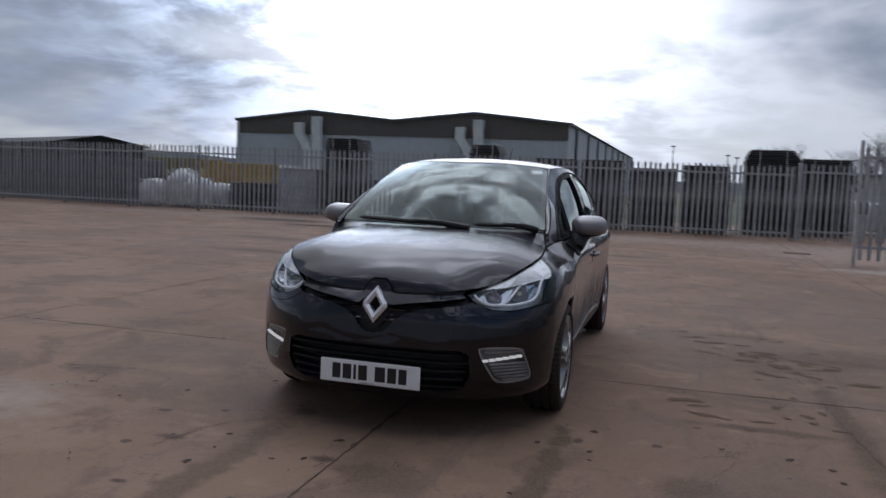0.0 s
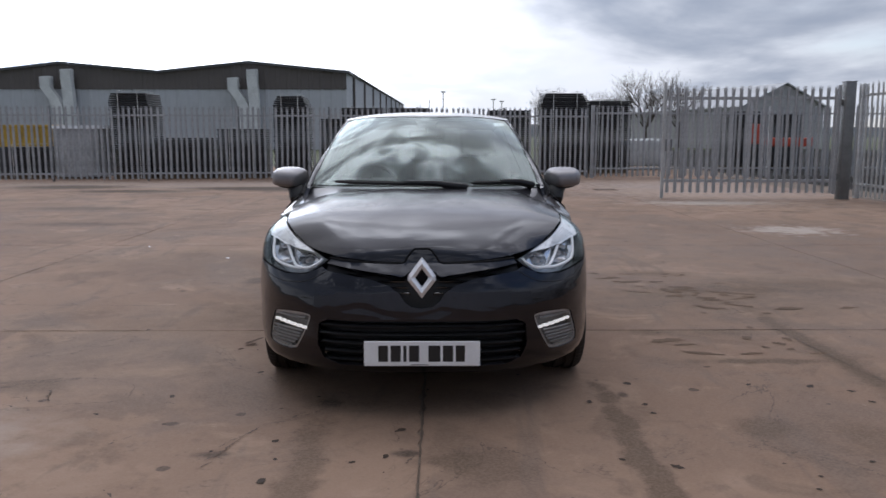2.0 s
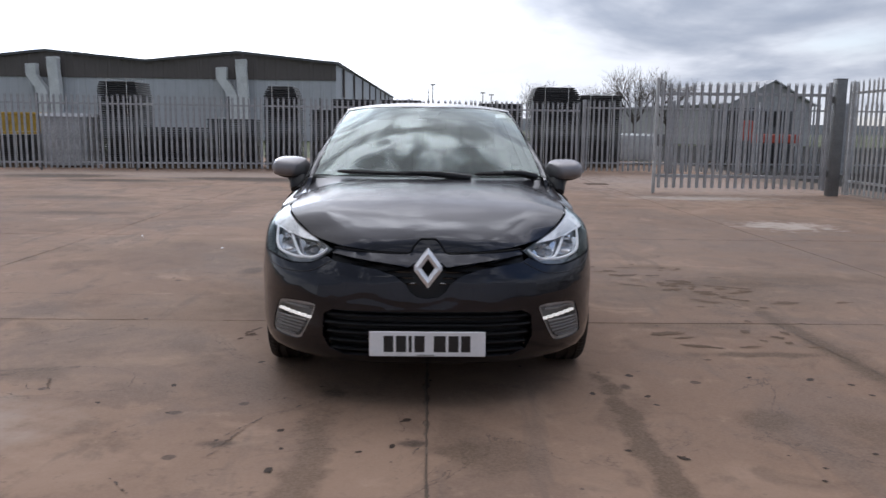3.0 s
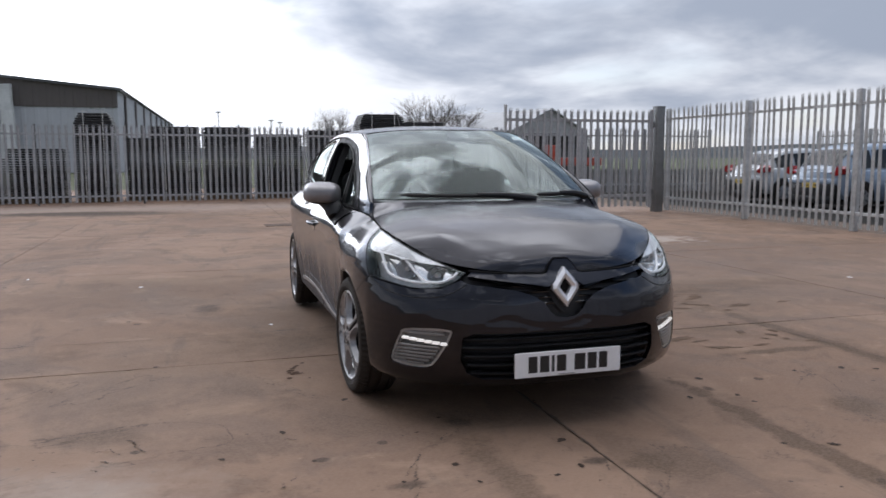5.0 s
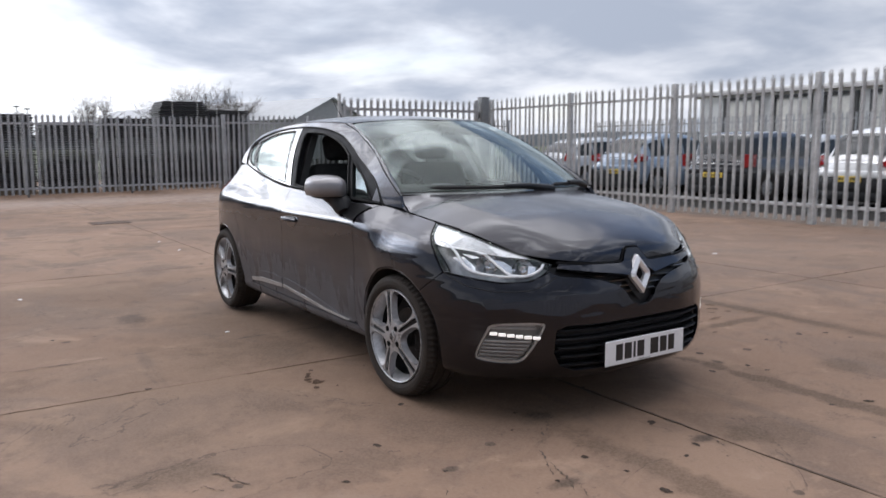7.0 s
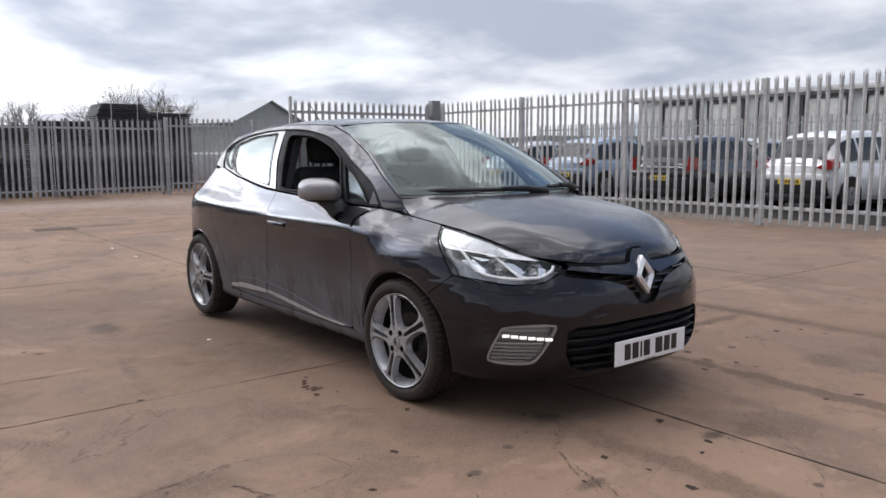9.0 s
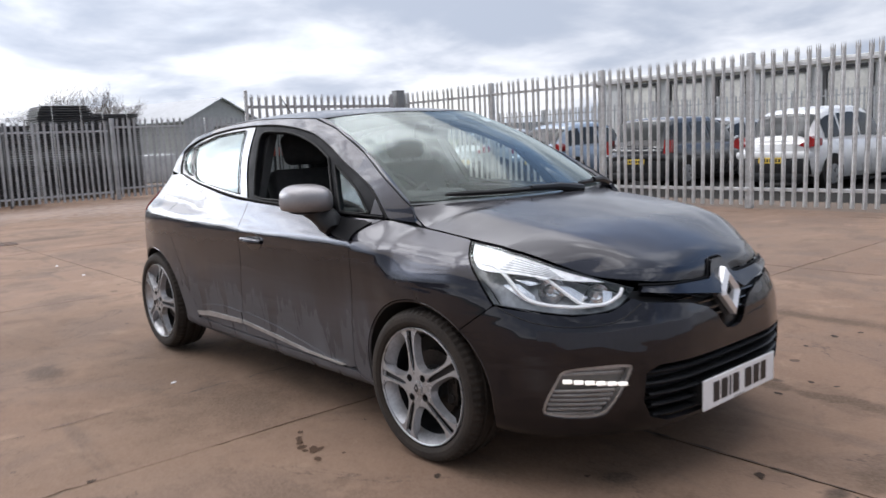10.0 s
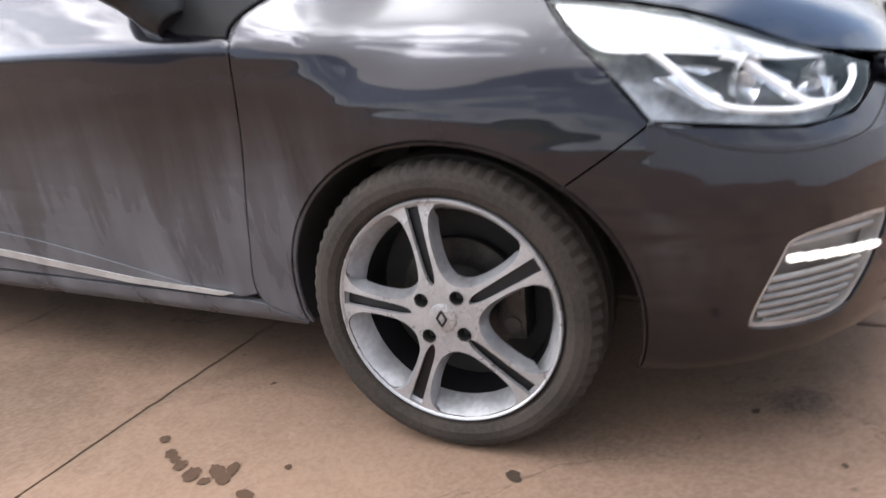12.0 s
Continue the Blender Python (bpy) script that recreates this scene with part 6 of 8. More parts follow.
    for k in range(4):
        y, z = polar(0.050, 127 + 90 * k)
        bm = bmesh.new()
        rod(bm, (-0.096, y, z), (-0.060, y, z), 0.0085, 0.0085, 6)
        bolt = part("bolt", bm, LINER, wheel, smooth=False)
        bm = bmesh.new()
        ring = [[bm.verts.new((x, y + r * math.cos(2 * math.pi * j / 20), z + r * math.sin(2 * math.pi * j / 20))) for j in range(20)] for x, r in ((-0.1130, 0.0150), (-0.1100, 0.0140), (-0.084, 0.0130), (-0.083, 0.001))]
        for a, b in zip(ring, ring[1:]):
            for j in range(20):
                bm.faces.new((a[j], a[(j + 1) % 20], b[(j + 1) % 20], b[j]))
        part("bolt_well", bm, LINER, wheel)
    # brake disc, backing and caliper
    bm = bmesh.new()
    rod(bm, (-0.008, 0, 0), (0.012, 0, 0), 0.130, 0.130, 48)
    part("brake_disc", bm, BRAKE, wheel)
    bm = bmesh.new()
    rod(bm, (-0.038, 0, 0), (-0.006, 0, 0), 0.066, 0.072, 32)
    part("disc_bell", bm, LINER, wheel)
    bm = bmesh.new()
    rod(bm, (0.03, 0, 0), (0.05, 0, 0), 0.192, 0.192, 32)
    part("backing", bm, LINER, wheel)
    bm = bmesh.new()
    box(bm, -0.040, 0.030, -0.148, -0.088, -0.070, 0.075, 0.012, 2)
    rod(bm, (-0.046, -0.12, 0.035), (0.01, -0.12, 0.035), 0.018)
    rod(bm, (-0.046, -0.12, -0.035), (0.01, -0.12, -0.035), 0.018)
    part("caliper", bm, BRAKE, wheel)
    return wheel


SPOKE0 = 76.5


def cabin_inside():
    """Floor, dashboard, steering wheel, seats and mirror, seen through the glass."""
    bm = bmesh.new()
    box(bm, -0.70, 0.70, 1.0, 3.75, 0.30, 0.34, 0.01)
    box(bm, -0.60, 0.60, 0.66, 0.80, 0.30, 0.84, 0.03)
    box(bm, -0.66, 0.66, 3.30, 3.70, 0.34, 0.98, 0.03)
    part("floor_pan", bm, LINER, car)
    bm = bmesh.new()
    box(bm, -0.50, 0.50, 0.17, 0.62, 0.24, 0.60, 0.02)
    box(bm, -0.46, 0.46, 0.10, 3.8, 0.19, 0.26, 0.02)
    box(bm, -0.70, 0.70, 1.22, 3.05, 0.19, 0.26, 0.02)
    part("underbody", bm, LINER, car)
    # dashboard: a rolled top from the scuttle
    bm = bmesh.new()
    prof = [(1.00, 0.92), (1.08, 0.958), (1.20, 0.964), (1.34, 0.955), (1.42, 0.90), (1.40, 0.70), (1.34, 0.52), (1.00, 0.52)]
    prism(bm, [(y, z) for y, z in prof], 1.22, Matrix(((0, 1, 0, -0.61), (1, 0, 0, 0), (0, 0, 1, 0), (0, 0, 0, 1))))
    for dx, w in ((-0.36, 0.19),):
        box(bm, dx - w, dx + w, 1.22, 1.42, 0.93, 1.01, 0.03, 3)
    part("dashboard", bm, DASH, car)
    # door cards
    for sx in (-1, 1):
        bm = bmesh.new()
        for y0, y1 in ((1.36, 2.22), (2.30, 3.08)):
            box(bm, sx * 0.735, sx * 0.685, y0, y1, 0.34, 0.955, 0.02, 2)
        part("door_card", bm, DASH, car)
    # steering wheel on the driver's side
    bm = bmesh.new()
    ring = [Vector((0.185 * math.cos(a), 0, 0.185 * math.sin(a))) for a in np.linspace(0, 2 * math.pi, 33)]
    m = pose(-0.36, 1.52, 0.915, -25, 0, 0)
    tube(bm, [m @ p for p in ring], 0.015, 8)
    for a in (0, 180, 270):
        rod(bm, m @ Vector((0, 0, 0)), m @ Vector((0.18 * math.cos(radians(a)), 0, 0.18 * math.sin(radians(a)))), 0.018, 0.014)
    box(bm, -0.07, 0.07, -0.02, 0.03, -0.055, 0.055, 0.02, 2, m)
    rod(bm, m @ Vector((0, 0, 0)), m @ Vector((0, -0.28, 0)), 0.035)
    part("steering_wheel", bm, DASH, car)
    # seats
    for x, y in ((-0.36, 1.95), (0.36, 1.95)):
        seat = new("front_seat")
        seat.parent = car
        tagged(seat, "dark cloth front seat")
        bm = bmesh.new()
        box(bm, x - 0.25, x + 0.25, y - 0.30, y + 0.22, 0.42, 0.60, 0.06, 3)
        part("cushion", bm, SEAT, seat)
        bm = bmesh.new()
        box(bm, -0.25, 0.25, -0.07, 0.07, 0.0, 0.60, 0.06, 3, pose(x, y + 0.22, 0.54, -18, 0, 0))
        part("backrest", bm, SEAT, seat)
        bm = bmesh.new()
        box(bm, -0.13, 0.13, -0.05, 0.05, 0.62, 0.80, 0.045, 3, pose(x, y + 0.22, 0.54, -16, 0, 0))
        for dx in (-0.05, 0.05):
            rod(bm, pose(x, y + 0.22, 0.54, -16, 0, 0) @ Vector((dx, 0, 0.55)), pose(x, y + 0.22, 0.54, -16, 0, 0) @ Vector((dx, 0, 0.68)), 0.007)
        part("headrest", bm, SEAT, seat)
    bench = new("rear_seat")
    bench.parent = car
    tagged(bench, "dark cloth rear bench")
    bm = bmesh.new()
    box(bm, -0.62, 0.62, 2.62, 3.10, 0.40, 0.62, 0.06, 3)
    part("cushion", bm, SEAT, bench)
    bm = bmesh.new()
    box(bm, -0.62, 0.62, -0.07, 0.07, 0.0, 0.58, 0.06, 3, pose(0, 3.14, 0.52, -20, 0, 0))
    part("backrest", bm, SEAT, bench)
    for x in (-0.38, 0.38):
        bm = bmesh.new()
        box(bm, x - 0.12, x + 0.12, 3.28, 3.37, 1.06, 1.20, 0.04, 3)
        part("headrest", bm, SEAT, bench)
    # pillar linings
    for sx in (-1, 1):
        bm = bmesh.new()
        q = [cabin(np.array([y]), np.array([z]))[0] for y, z in ((2.22, 0.96), (2.36, 0.96), (2.46, 1.34), (2.33, 1.34))]
        outer = [bm.verts.new((-sx * p[0] - sx * 0.030, p[1], p[2])) for p in q]
        inner = [bm.verts.new((-sx * p[0] - sx * 0.075, p[1], p[2])) for p in q]
        bm.faces.new(outer)
        bm.faces.new(inner)
        for i in range(4):
            k = (i + 1) % 4
            bm.faces.new((outer[i], outer[k], inner[k], inner[i]))
        part("pillar_lining", bm, DASH, car)
    # inner mirror and its foot
    bm = bmesh.new()
    box(bm, -0.115, 0.115, 1.66, 1.70, 1.245, 1.305, 0.02, 3)
    rod(bm, (0, 1.64, 1.33), (0, 1.665, 1.29), 0.012)
    box(bm, -0.06, 0.06, 1.58, 1.64, 1.315, 1.355, 0.015, 2)
    part("inner_mirror", bm, BLACK_TRIM, car)
    # headlining
    us, ys = np.linspace(-0.97, 0.97, 9), np.linspace(1.82, 3.5, 12)
    bm = bmesh.new()
    rows = []
    for y in ys:
        rows.append([bm.verts.new(tuple(p - np.array((0, 0, 0.03)))) for p in roof(us, np.full(9, y))])
    for a, b in zip(rows, rows[1:]):
        for i in range(8):
            bm.faces.new((a[i], a[i + 1], b[i + 1], b[i]))
    part("headlining", bm, plain("grey_headlining", (0.13, 0.125, 0.12), 0.9), car)


def upper_panels():
    """Bonnet, windscreen, roof, tailgate, wipers and aerial."""
    rect = dense([(-0.997, 0.0015), (0.997, 0.0015), (0.997, 0.995), (-0.997, 0.995)], 0.05)
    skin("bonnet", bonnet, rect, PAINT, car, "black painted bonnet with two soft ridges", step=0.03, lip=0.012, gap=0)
    # black scuttle between bonnet and glass
    u = np.linspace(-1, 1, 25)
    back = bonnet(u, np.full(25, 0.985)) - np.array((0, 0, 0.016))
    base = screen(u, np.full(25, -0.015)) - np.array((0, 0, 0.006))
    strip("scuttle", [(tuple(a), tuple(b)) for a, b in zip(back, base)], BLACK_TRIM, car, "black plastic scuttle panel")
    pane = skin("windscreen", screen, dense([(-0.995, 0.0), (0.995, 0.0), (0.995, 0.995), (-0.995, 0.995)], 0.03), GLASS, car, "clear windscreen", step=0.03, lip=0.004, gap=0)
    pane.visible_shadow = False
    # dark printed border
    skin("screen_border", screen, dense([(-0.995, 0.0), (0.995, 0.0), (0.995, 0.995), (-0.995, 0.995)], 0.03), FRAME_TRIM, pane, "black printed border",
         holes=[[(-0.955, 0.05), (0.955, 0.05), (0.955, 0.945), (0.14, 0.945), (0.10, 0.86), (-0.10, 0.86), (-0.14, 0.945), (-0.955, 0.945)]], step=0.03, lip=0.0, gap=0, out=-0.010)
    bm = bmesh.new()
    p = screen(np.array([0.88]), np.array([0.90]))[0]
    box(bm, -0.035, 0.035, -0.001, 0.001, -0.022, 0.022, m=pose(p[0], p[1] + 0.012, p[2] - 0.008, -60, 0, 12))
    part("permit_sticker", bm, PLATE_WHITE, pane, "small white windscreen sticker")

    def front_y(u):
        return 1.615 + 0.260 * u * u + 0.006
    us = np.linspace(-1, 1, 25)
    edge = [(float(u), front_y(u)) for u in us]
    loop = edge + [(1.0, 3.36), (0.6, 3.45), (0.0, 3.48), (-0.6, 3.45), (-1.0, 3.36)]
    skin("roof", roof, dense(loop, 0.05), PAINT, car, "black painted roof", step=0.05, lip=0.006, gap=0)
    # tailgate with rear glass, from the roof's end down to the bumper
    def tail(u, t):
        u, t = np.asarray(u, float), np.asarray(t, float)
        y = 3.475 - 0.12 * u**2 + (0.28 - 0.04 * u**2) * t
        x = u * (0.535 + 0.11 * t)
        z = 1.352 - 0.062 * u**2 - 0.30 * t
        return np.stack([x, y, z], -1)
    for sg in (-1, 1):
        post = cabin(np.array([3.33, 3.34, 3.345, 3.34]), np.array([1.118, 1.17, 1.23, 1.30])) * np.array((-sg, 1, 1))
        edge = tail(np.full(4, 0.98 * sg), np.array([0.98, 0.7, 0.35, 0.02]))
        strip("rear_pillar", [(tuple(a), tuple(b)) for a, b in zip(post, edge)], PAINT, car, "black painted rear pillar")
        ss = np.linspace(3.98, 5.2, 14)
        lip = wrap_v(sg * ss, np.full(14, 0.995))
        foot = tail(0.98 * sg * (1 - (ss - 3.98) / 1.22), np.full(14, 0.97))
        strip("tailgate_ledge", [(tuple(a), tuple(b)) for a, b in zip(lip, foot)], PAINT, car)
    gate = skin("rear_window", tail, dense([(-0.98, 0.02), (0.98, 0.02), (0.98, 0.98), (-0.98, 0.98)], 0.06), GLASS_DARK, car, "tinted rear window", step=0.08, lip=0.004, gap=0)
    bm = bmesh.new()
    rows = []
    ss = np.concatenate([np.linspace(4.50, 5.20, 12), -np.linspace(5.20, 4.50, 12)])
    for z in np.linspace(0.24, 1.03, 14):
        rows.append([bm.verts.new(tuple(q)) for q in wrap(ss, np.full(24, z))])
    for a, b in zip(rows, rows[1:]):
        for i in range(23):
            bm.faces.new((a[i], a[i + 1], b[i + 1], b[i]))
    part("tailgate", bm, PAINT, car, "black tailgate and rear bumper")
    # wipers
    for u0, u1, t1, pivot in ((0.36, -0.79, 0.030, 0.20), (0.87, 0.40, 0.028, 0.78)):
        wiper = new("wiper")
        wiper.parent = car
        tagged(wiper, "black wiper at rest")
        a, b = (u0, 0.022), (u1, t1)
        line = screen(np.linspace(a[0], b[0], 14), np.linspace(a[1], b[1], 14)) + np.array((0, -0.020, 0.008))
        bm = bmesh.new()
        tube(bm, [tuple(q) for q in line], [0.006] + [0.012] * 12 + [0.005], 6)
        part("blade", bm, BLACK_TRIM, wiper)
        mid = line[6]
        root = screen(np.array([pivot + 0.16]), np.array([0.0]))[0] + np.array((0, -0.03, 0.0))
        bm = bmesh.new()
        tube(bm, [tuple(root), tuple((root + mid) / 2 + np.array((0, -0.012, 0.012))), tuple(mid + np.array((0, -0.008, 0.006)))], [0.022, 0.018, 0.013], 8)
        part("arm", bm, BLACK_TRIM, wiper)
    bm = bmesh.new()
    rod(bm, (0, 3.02, 1.385), (0, 3.02, 1.41), 0.022, 0.014)
    tube(bm, [(0, 3.02, 1.40), (0, 3.10, 1.47), (0, 3.22, 1.575)], [0.006, 0.004, 0.0025], 6)
    part("aerial", bm, BLACK_TRIM, car)


fascia()
for side in (-1, 1):
    headlight(side)
    side_panels(side)
upper_panels()
cabin_inside()
WHEEL = wheel_meshes()
WHEEL.matrix_basis = pose(-0.749, AXLE_F, WHEEL_R + GROUND - 0.003, 0, 0, 2.8)
for x, y, turn, spin in ((-0.748, AXLE_R, 0, 33), (0.748, AXLE_F, 180, 12), (0.748, AXLE_R, 180, 50)):
    copy_thing(WHEEL, pose(x, y, WHEEL_R + GROUND - 0.003 + (0.012 if y > 2 else 0), 0, 0, turn) @ pose(0, 0, 0, spin, 0, 0))


# ---- behind the back fence ----
def sheet_stack(x0, x1, y, top, rng, label, layer=0.066, depth=1.25, arch=0.0, straps=2):
    """A tall stack of black moulded plastic sheets, each layer a little out of line, held by straps."""
    st = thing("plastic_stack", label, "stack", pose((x0 + x1) / 2, y, 0, 0, 0, rng.uniform(-3, 3)), group="stacks of black plastic")
    w = (x1 - x0) / 2
    bm = bmesh.new()
    box(bm, -w * 0.95, w * 0.95, 0.05, depth - 0.05, 0.0, 0.12, 0.01, 1)
    part("pallet", bm, plain("pallet_wood", (0.16, 0.12, 0.08), 0.85) if "pallet_wood" not in bpy.data.materials else bpy.data.materials["pallet_wood"], st)
    sheet = block_mesh("sheet", BLACK_PLASTIC, -w, w, 0, depth, 0, layer * 0.72, 0.008)
    n = int((top - 0.12) / layer)
    for k in range(n):
        late = max(0.0, (k - n + 6) / 6) ** 1.8 * arch
        shared("sheet", sheet, st, pose(rng.uniform(-0.02, 0.02), rng.uniform(-0.02, 0.02), 0.12 + k * layer) @ Matrix.Diagonal((1 - late * 0.5, 1, 1, 1)))
    for k in range(straps):
        x = -w * 0.5 + k * w / max(1, straps - 1)
        bm = bmesh.new()
        box(bm, x - 0.012, x + 0.012, -0.032, -0.026, 0.02, top + 0.02, 0.001, 1)
        box(bm, x - 0.012, x + 0.012, -0.032, depth + 0.032, top + 0.018, top + 0.026, 0.001, 1)
        part("strap", bm, STRAP, st)
    return st


def build_stacks():
    rng = random.Random(11)
    tall, low = "tall strapped stack of black plastic sheets on a pallet", "low stack of black plastic sheets on a pallet"
    for x0, x1, y, top, arch in ((-9.72, -8.55, 20.2, 2.60, 0.3), (-4.92, -3.92, 20.6, 2.52, 0.7), (-2.95, -1.60, 21.3, 2.18, 0.1), (-1.48, -0.15, 21.4, 2.20, 0.1), (0.02, 1.42, 21.5, 2.03, 0.1),
                                 (1.62, 3.0, 21.6, 2.10, 0.1), (3.50, 5.05, 22.8, 2.72, 0.55), (5.25, 6.75, 23.9, 2.52, 0.1), (11.3, 12.7, 27.0, 2.25, 0.1), (12.9, 14.3, 27.2, 2.2, 0.1)):
        sheet_stack(x0, x1, y, top, rng, tall, arch=arch)
    for x0, x1, y, top in ((-8.40, -6.75, 20.3, 1.30), (-6.6, -5.2, 20.5, 1.52), (-3.7, -3.0, 21.6, 1.9), (-12.9, -11.9, 20.2, 1.02)):
        sheet_stack(x0, x1, y, top, rng, low)


def build_left_yard():
    """Skip, tub, bulk bags and containers behind the left end of the fence."""
    yellow = plain("yellow_skip_paint", (0.50, 0.31, 0.04), 0.55, dark=0.6, scale=2.5, fine=20)
    olive = plain("olive_skip_paint", (0.27, 0.22, 0.055), 0.6, dark=0.6, scale=2.5, fine=20)
    for x0, y0, half, top, coat, label in ((-14.15, 22.2, 1.75, 1.60, yellow, "faded yellow steel skip with sloping ends"), (-17.05, 22.4, 1.15, 1.72, olive, "olive green steel skip behind white bags")):
        skip = thing("skip", label, "skip", pose(x0, y0, 0))
        bm = bmesh.new()
        prism(bm, [(-half, top - 0.02), (-half + 0.5, 0.12), (half - 0.5, 0.12), (half, top - 0.02)], 1.7)
        part("tub", bm, coat, skip)
        for k in range(5):
            x = (half - 0.5) * (k / 2 - 1)
            bm = bmesh.new()
            box(bm, x - 0.04, x + 0.04, -0.05, 0.0, 0.35, top - 0.04, 0.006, 1)
            part("rib", bm, coat, skip)
        bm = bmesh.new()
        box(bm, -half - 0.05, half + 0.05, -0.06, 1.76, top - 0.04, top + 0.04, 0.01, 1)
        part("rim", bm, coat, skip)
        for sx in (-1, 1):
            for y in (0.10, 1.50):
                bm = bmesh.new()
                box(bm, sx * (half - 0.62) - 0.06, sx * (half - 0.62) + 0.06, y, y + 0.1, -0.03, 0.13, 0.006, 1)
                part("skid", bm, coat, skip)
    grey = plain("pale_grey_tub", (0.42, 0.43, 0.43), 0.55, dark=0.7, scale=2, fine=16)
    tub = thing("storage_tub", "pale grey ribbed storage tub with a white cover", "tub", pose(-10.9, 20.35, 0))
    bm = bmesh.new()
    n = 44
    rings = []
    for z in (0.05, 0.3, 0.6, 0.9, 1.2, 1.5):
        rings.append([bm.verts.new(((0.86 + (0.012 if k % 2 else -0.012)) * math.cos(2 * math.pi * k / n), 0.7 + (0.70 + (0.012 if k % 2 else -0.012)) * math.sin(2 * math.pi * k / n), z)) for k in range(n)])
    for a, b in zip(rings, rings[1:]):
        for k in range(n):
            bm.faces.new((a[k], a[(k + 1) % n], b[(k + 1) % n], b[k]))
    bm.faces.new(rings[0])
    part("wall", bm, grey, tub, smooth=False)
    bm = bmesh.new()
    rod(bm, (0, 0.7, 1.5), (0, 0.7, 1.60), 0.93, 0.90, 40)
    bmesh.ops.scale(bm, vec=(1, 0.82, 1), space=Matrix.Translation((0, -0.7, 0)), verts=bm.verts)
    part("cover", bm, plain("white_cover", (0.72, 0.73, 0.74), 0.6), tub)
    # heap of white bulk bags
    white = plain("white_woven_bag", (0.62, 0.62, 0.61), 0.8, dark=0.7, scale=3, fine=40)
    rng = random.Random(4)
    for x, y, h in ((-16.1, 20.0, 0.95), (-15.25, 20.4, 1.28), (-14.4, 20.1, 1.05), (-14.0, 21.0, 0.9), (-15.7, 21.3, 1.35)):
        bag = thing("bulk_bag", "slumped white woven bulk bag", "bag", pose(x, y, 0, 0, 0, rng.uniform(0, 90)), group="bulk bags")
        bm = bmesh.new()
        bmesh.ops.create_icosphere(bm, subdivisions=4, radius=1.0)
        for v in bm.verts:
            c = v.co
            sq = (abs(c.x) ** 3 + abs(c.y) ** 3 + abs(c.z) ** 3) ** (1 / 3)
            v.co = Vector((c.x / sq * 0.50, c.y / sq * 0.48, max(0.0, (c.z / sq * 0.5 + 0.5) * h)))
            v.co += Vector(c) * 0.07 * noise.noise(v.co * 3.1 + Vector((x, y, 0)))
            v.co.z = max(v.co.z, 0.0)
        body = part("sack", bm, white, bag, angle=60)
        for sx, sy in ((1, 1), (1, -1), (-1, 1), (-1, -1)):
            bm = bmesh.new()
            tube(bm, [(sx * 0.30, sy * 0.30, h * 0.86), (sx * 0.40, sy * 0.36, h * 1.02), (sx * 0.44, sy * 0.25, h * 0.84)], 0.018, 6)
            part("lifting_loop", bm, STRAP, bag)
    dark = plain("dark_grey_container_steel", (0.075, 0.08, 0.085), 0.6, dark=0.75, scale=1.5, fine=14)
    for x0, x1, y, h in ((-19.6, -16.9, 19.9, 1.62), (-24.6, -19.9, 20.6, 1.5), (-13.45, -11.95, 20.5, 0.95)):
        cont = thing("low_container", "dark grey ribbed steel container", "container", pose((x0 + x1) / 2, y, 0), group="low containers")
        w = (x1 - x0) / 2
        bm = bmesh.new()
        box(bm, -w, w, 0, 1.6, 0.08, h, 0.02, 1)
        part("body", bm, dark, cont)
        for k in range(int(w * 2 / 0.28)):
            bm = bmesh.new()
            x = -w + 0.16 + k * 0.28
            box(bm, x - 0.05, x + 0.05, -0.03, 0.0, 0.14, h - 0.08, 0.008, 1)
            part("rib", bm, dark, cont)


def wall_with_ribs(bm, a, b, z0, z1, pitch, depth=0.05):
    """A profiled cladding sheet from a to b, with shallow vertical ribs towards its right-hand side."""
    a, b = Vector((*a, 0)), Vector((*b, 0))
    d = b - a
    out = Vector((d.y, -d.x, 0)).normalized()
    n = max(1, int(d.length / pitch))
    cols = []
    for i in range(n):
        for t, o in ((0.0, 0), (0.55, 0), (0.65, depth), (0.9, depth)):
            p = a + d * ((i + t) / n) + out * o
            cols.append(p)
    cols.append(b)
    lo = [bm.verts.new((p.x, p.y, z0)) for p in cols]
    tops = z1 if callable(z1) else (lambda p: z1)
    hi = [bm.verts.new((p.x, p.y, tops(p))) for p in cols]
    for i in range(len(cols) - 1):
        bm.faces.new((lo[i], lo[i + 1], hi[i + 1], hi[i]))


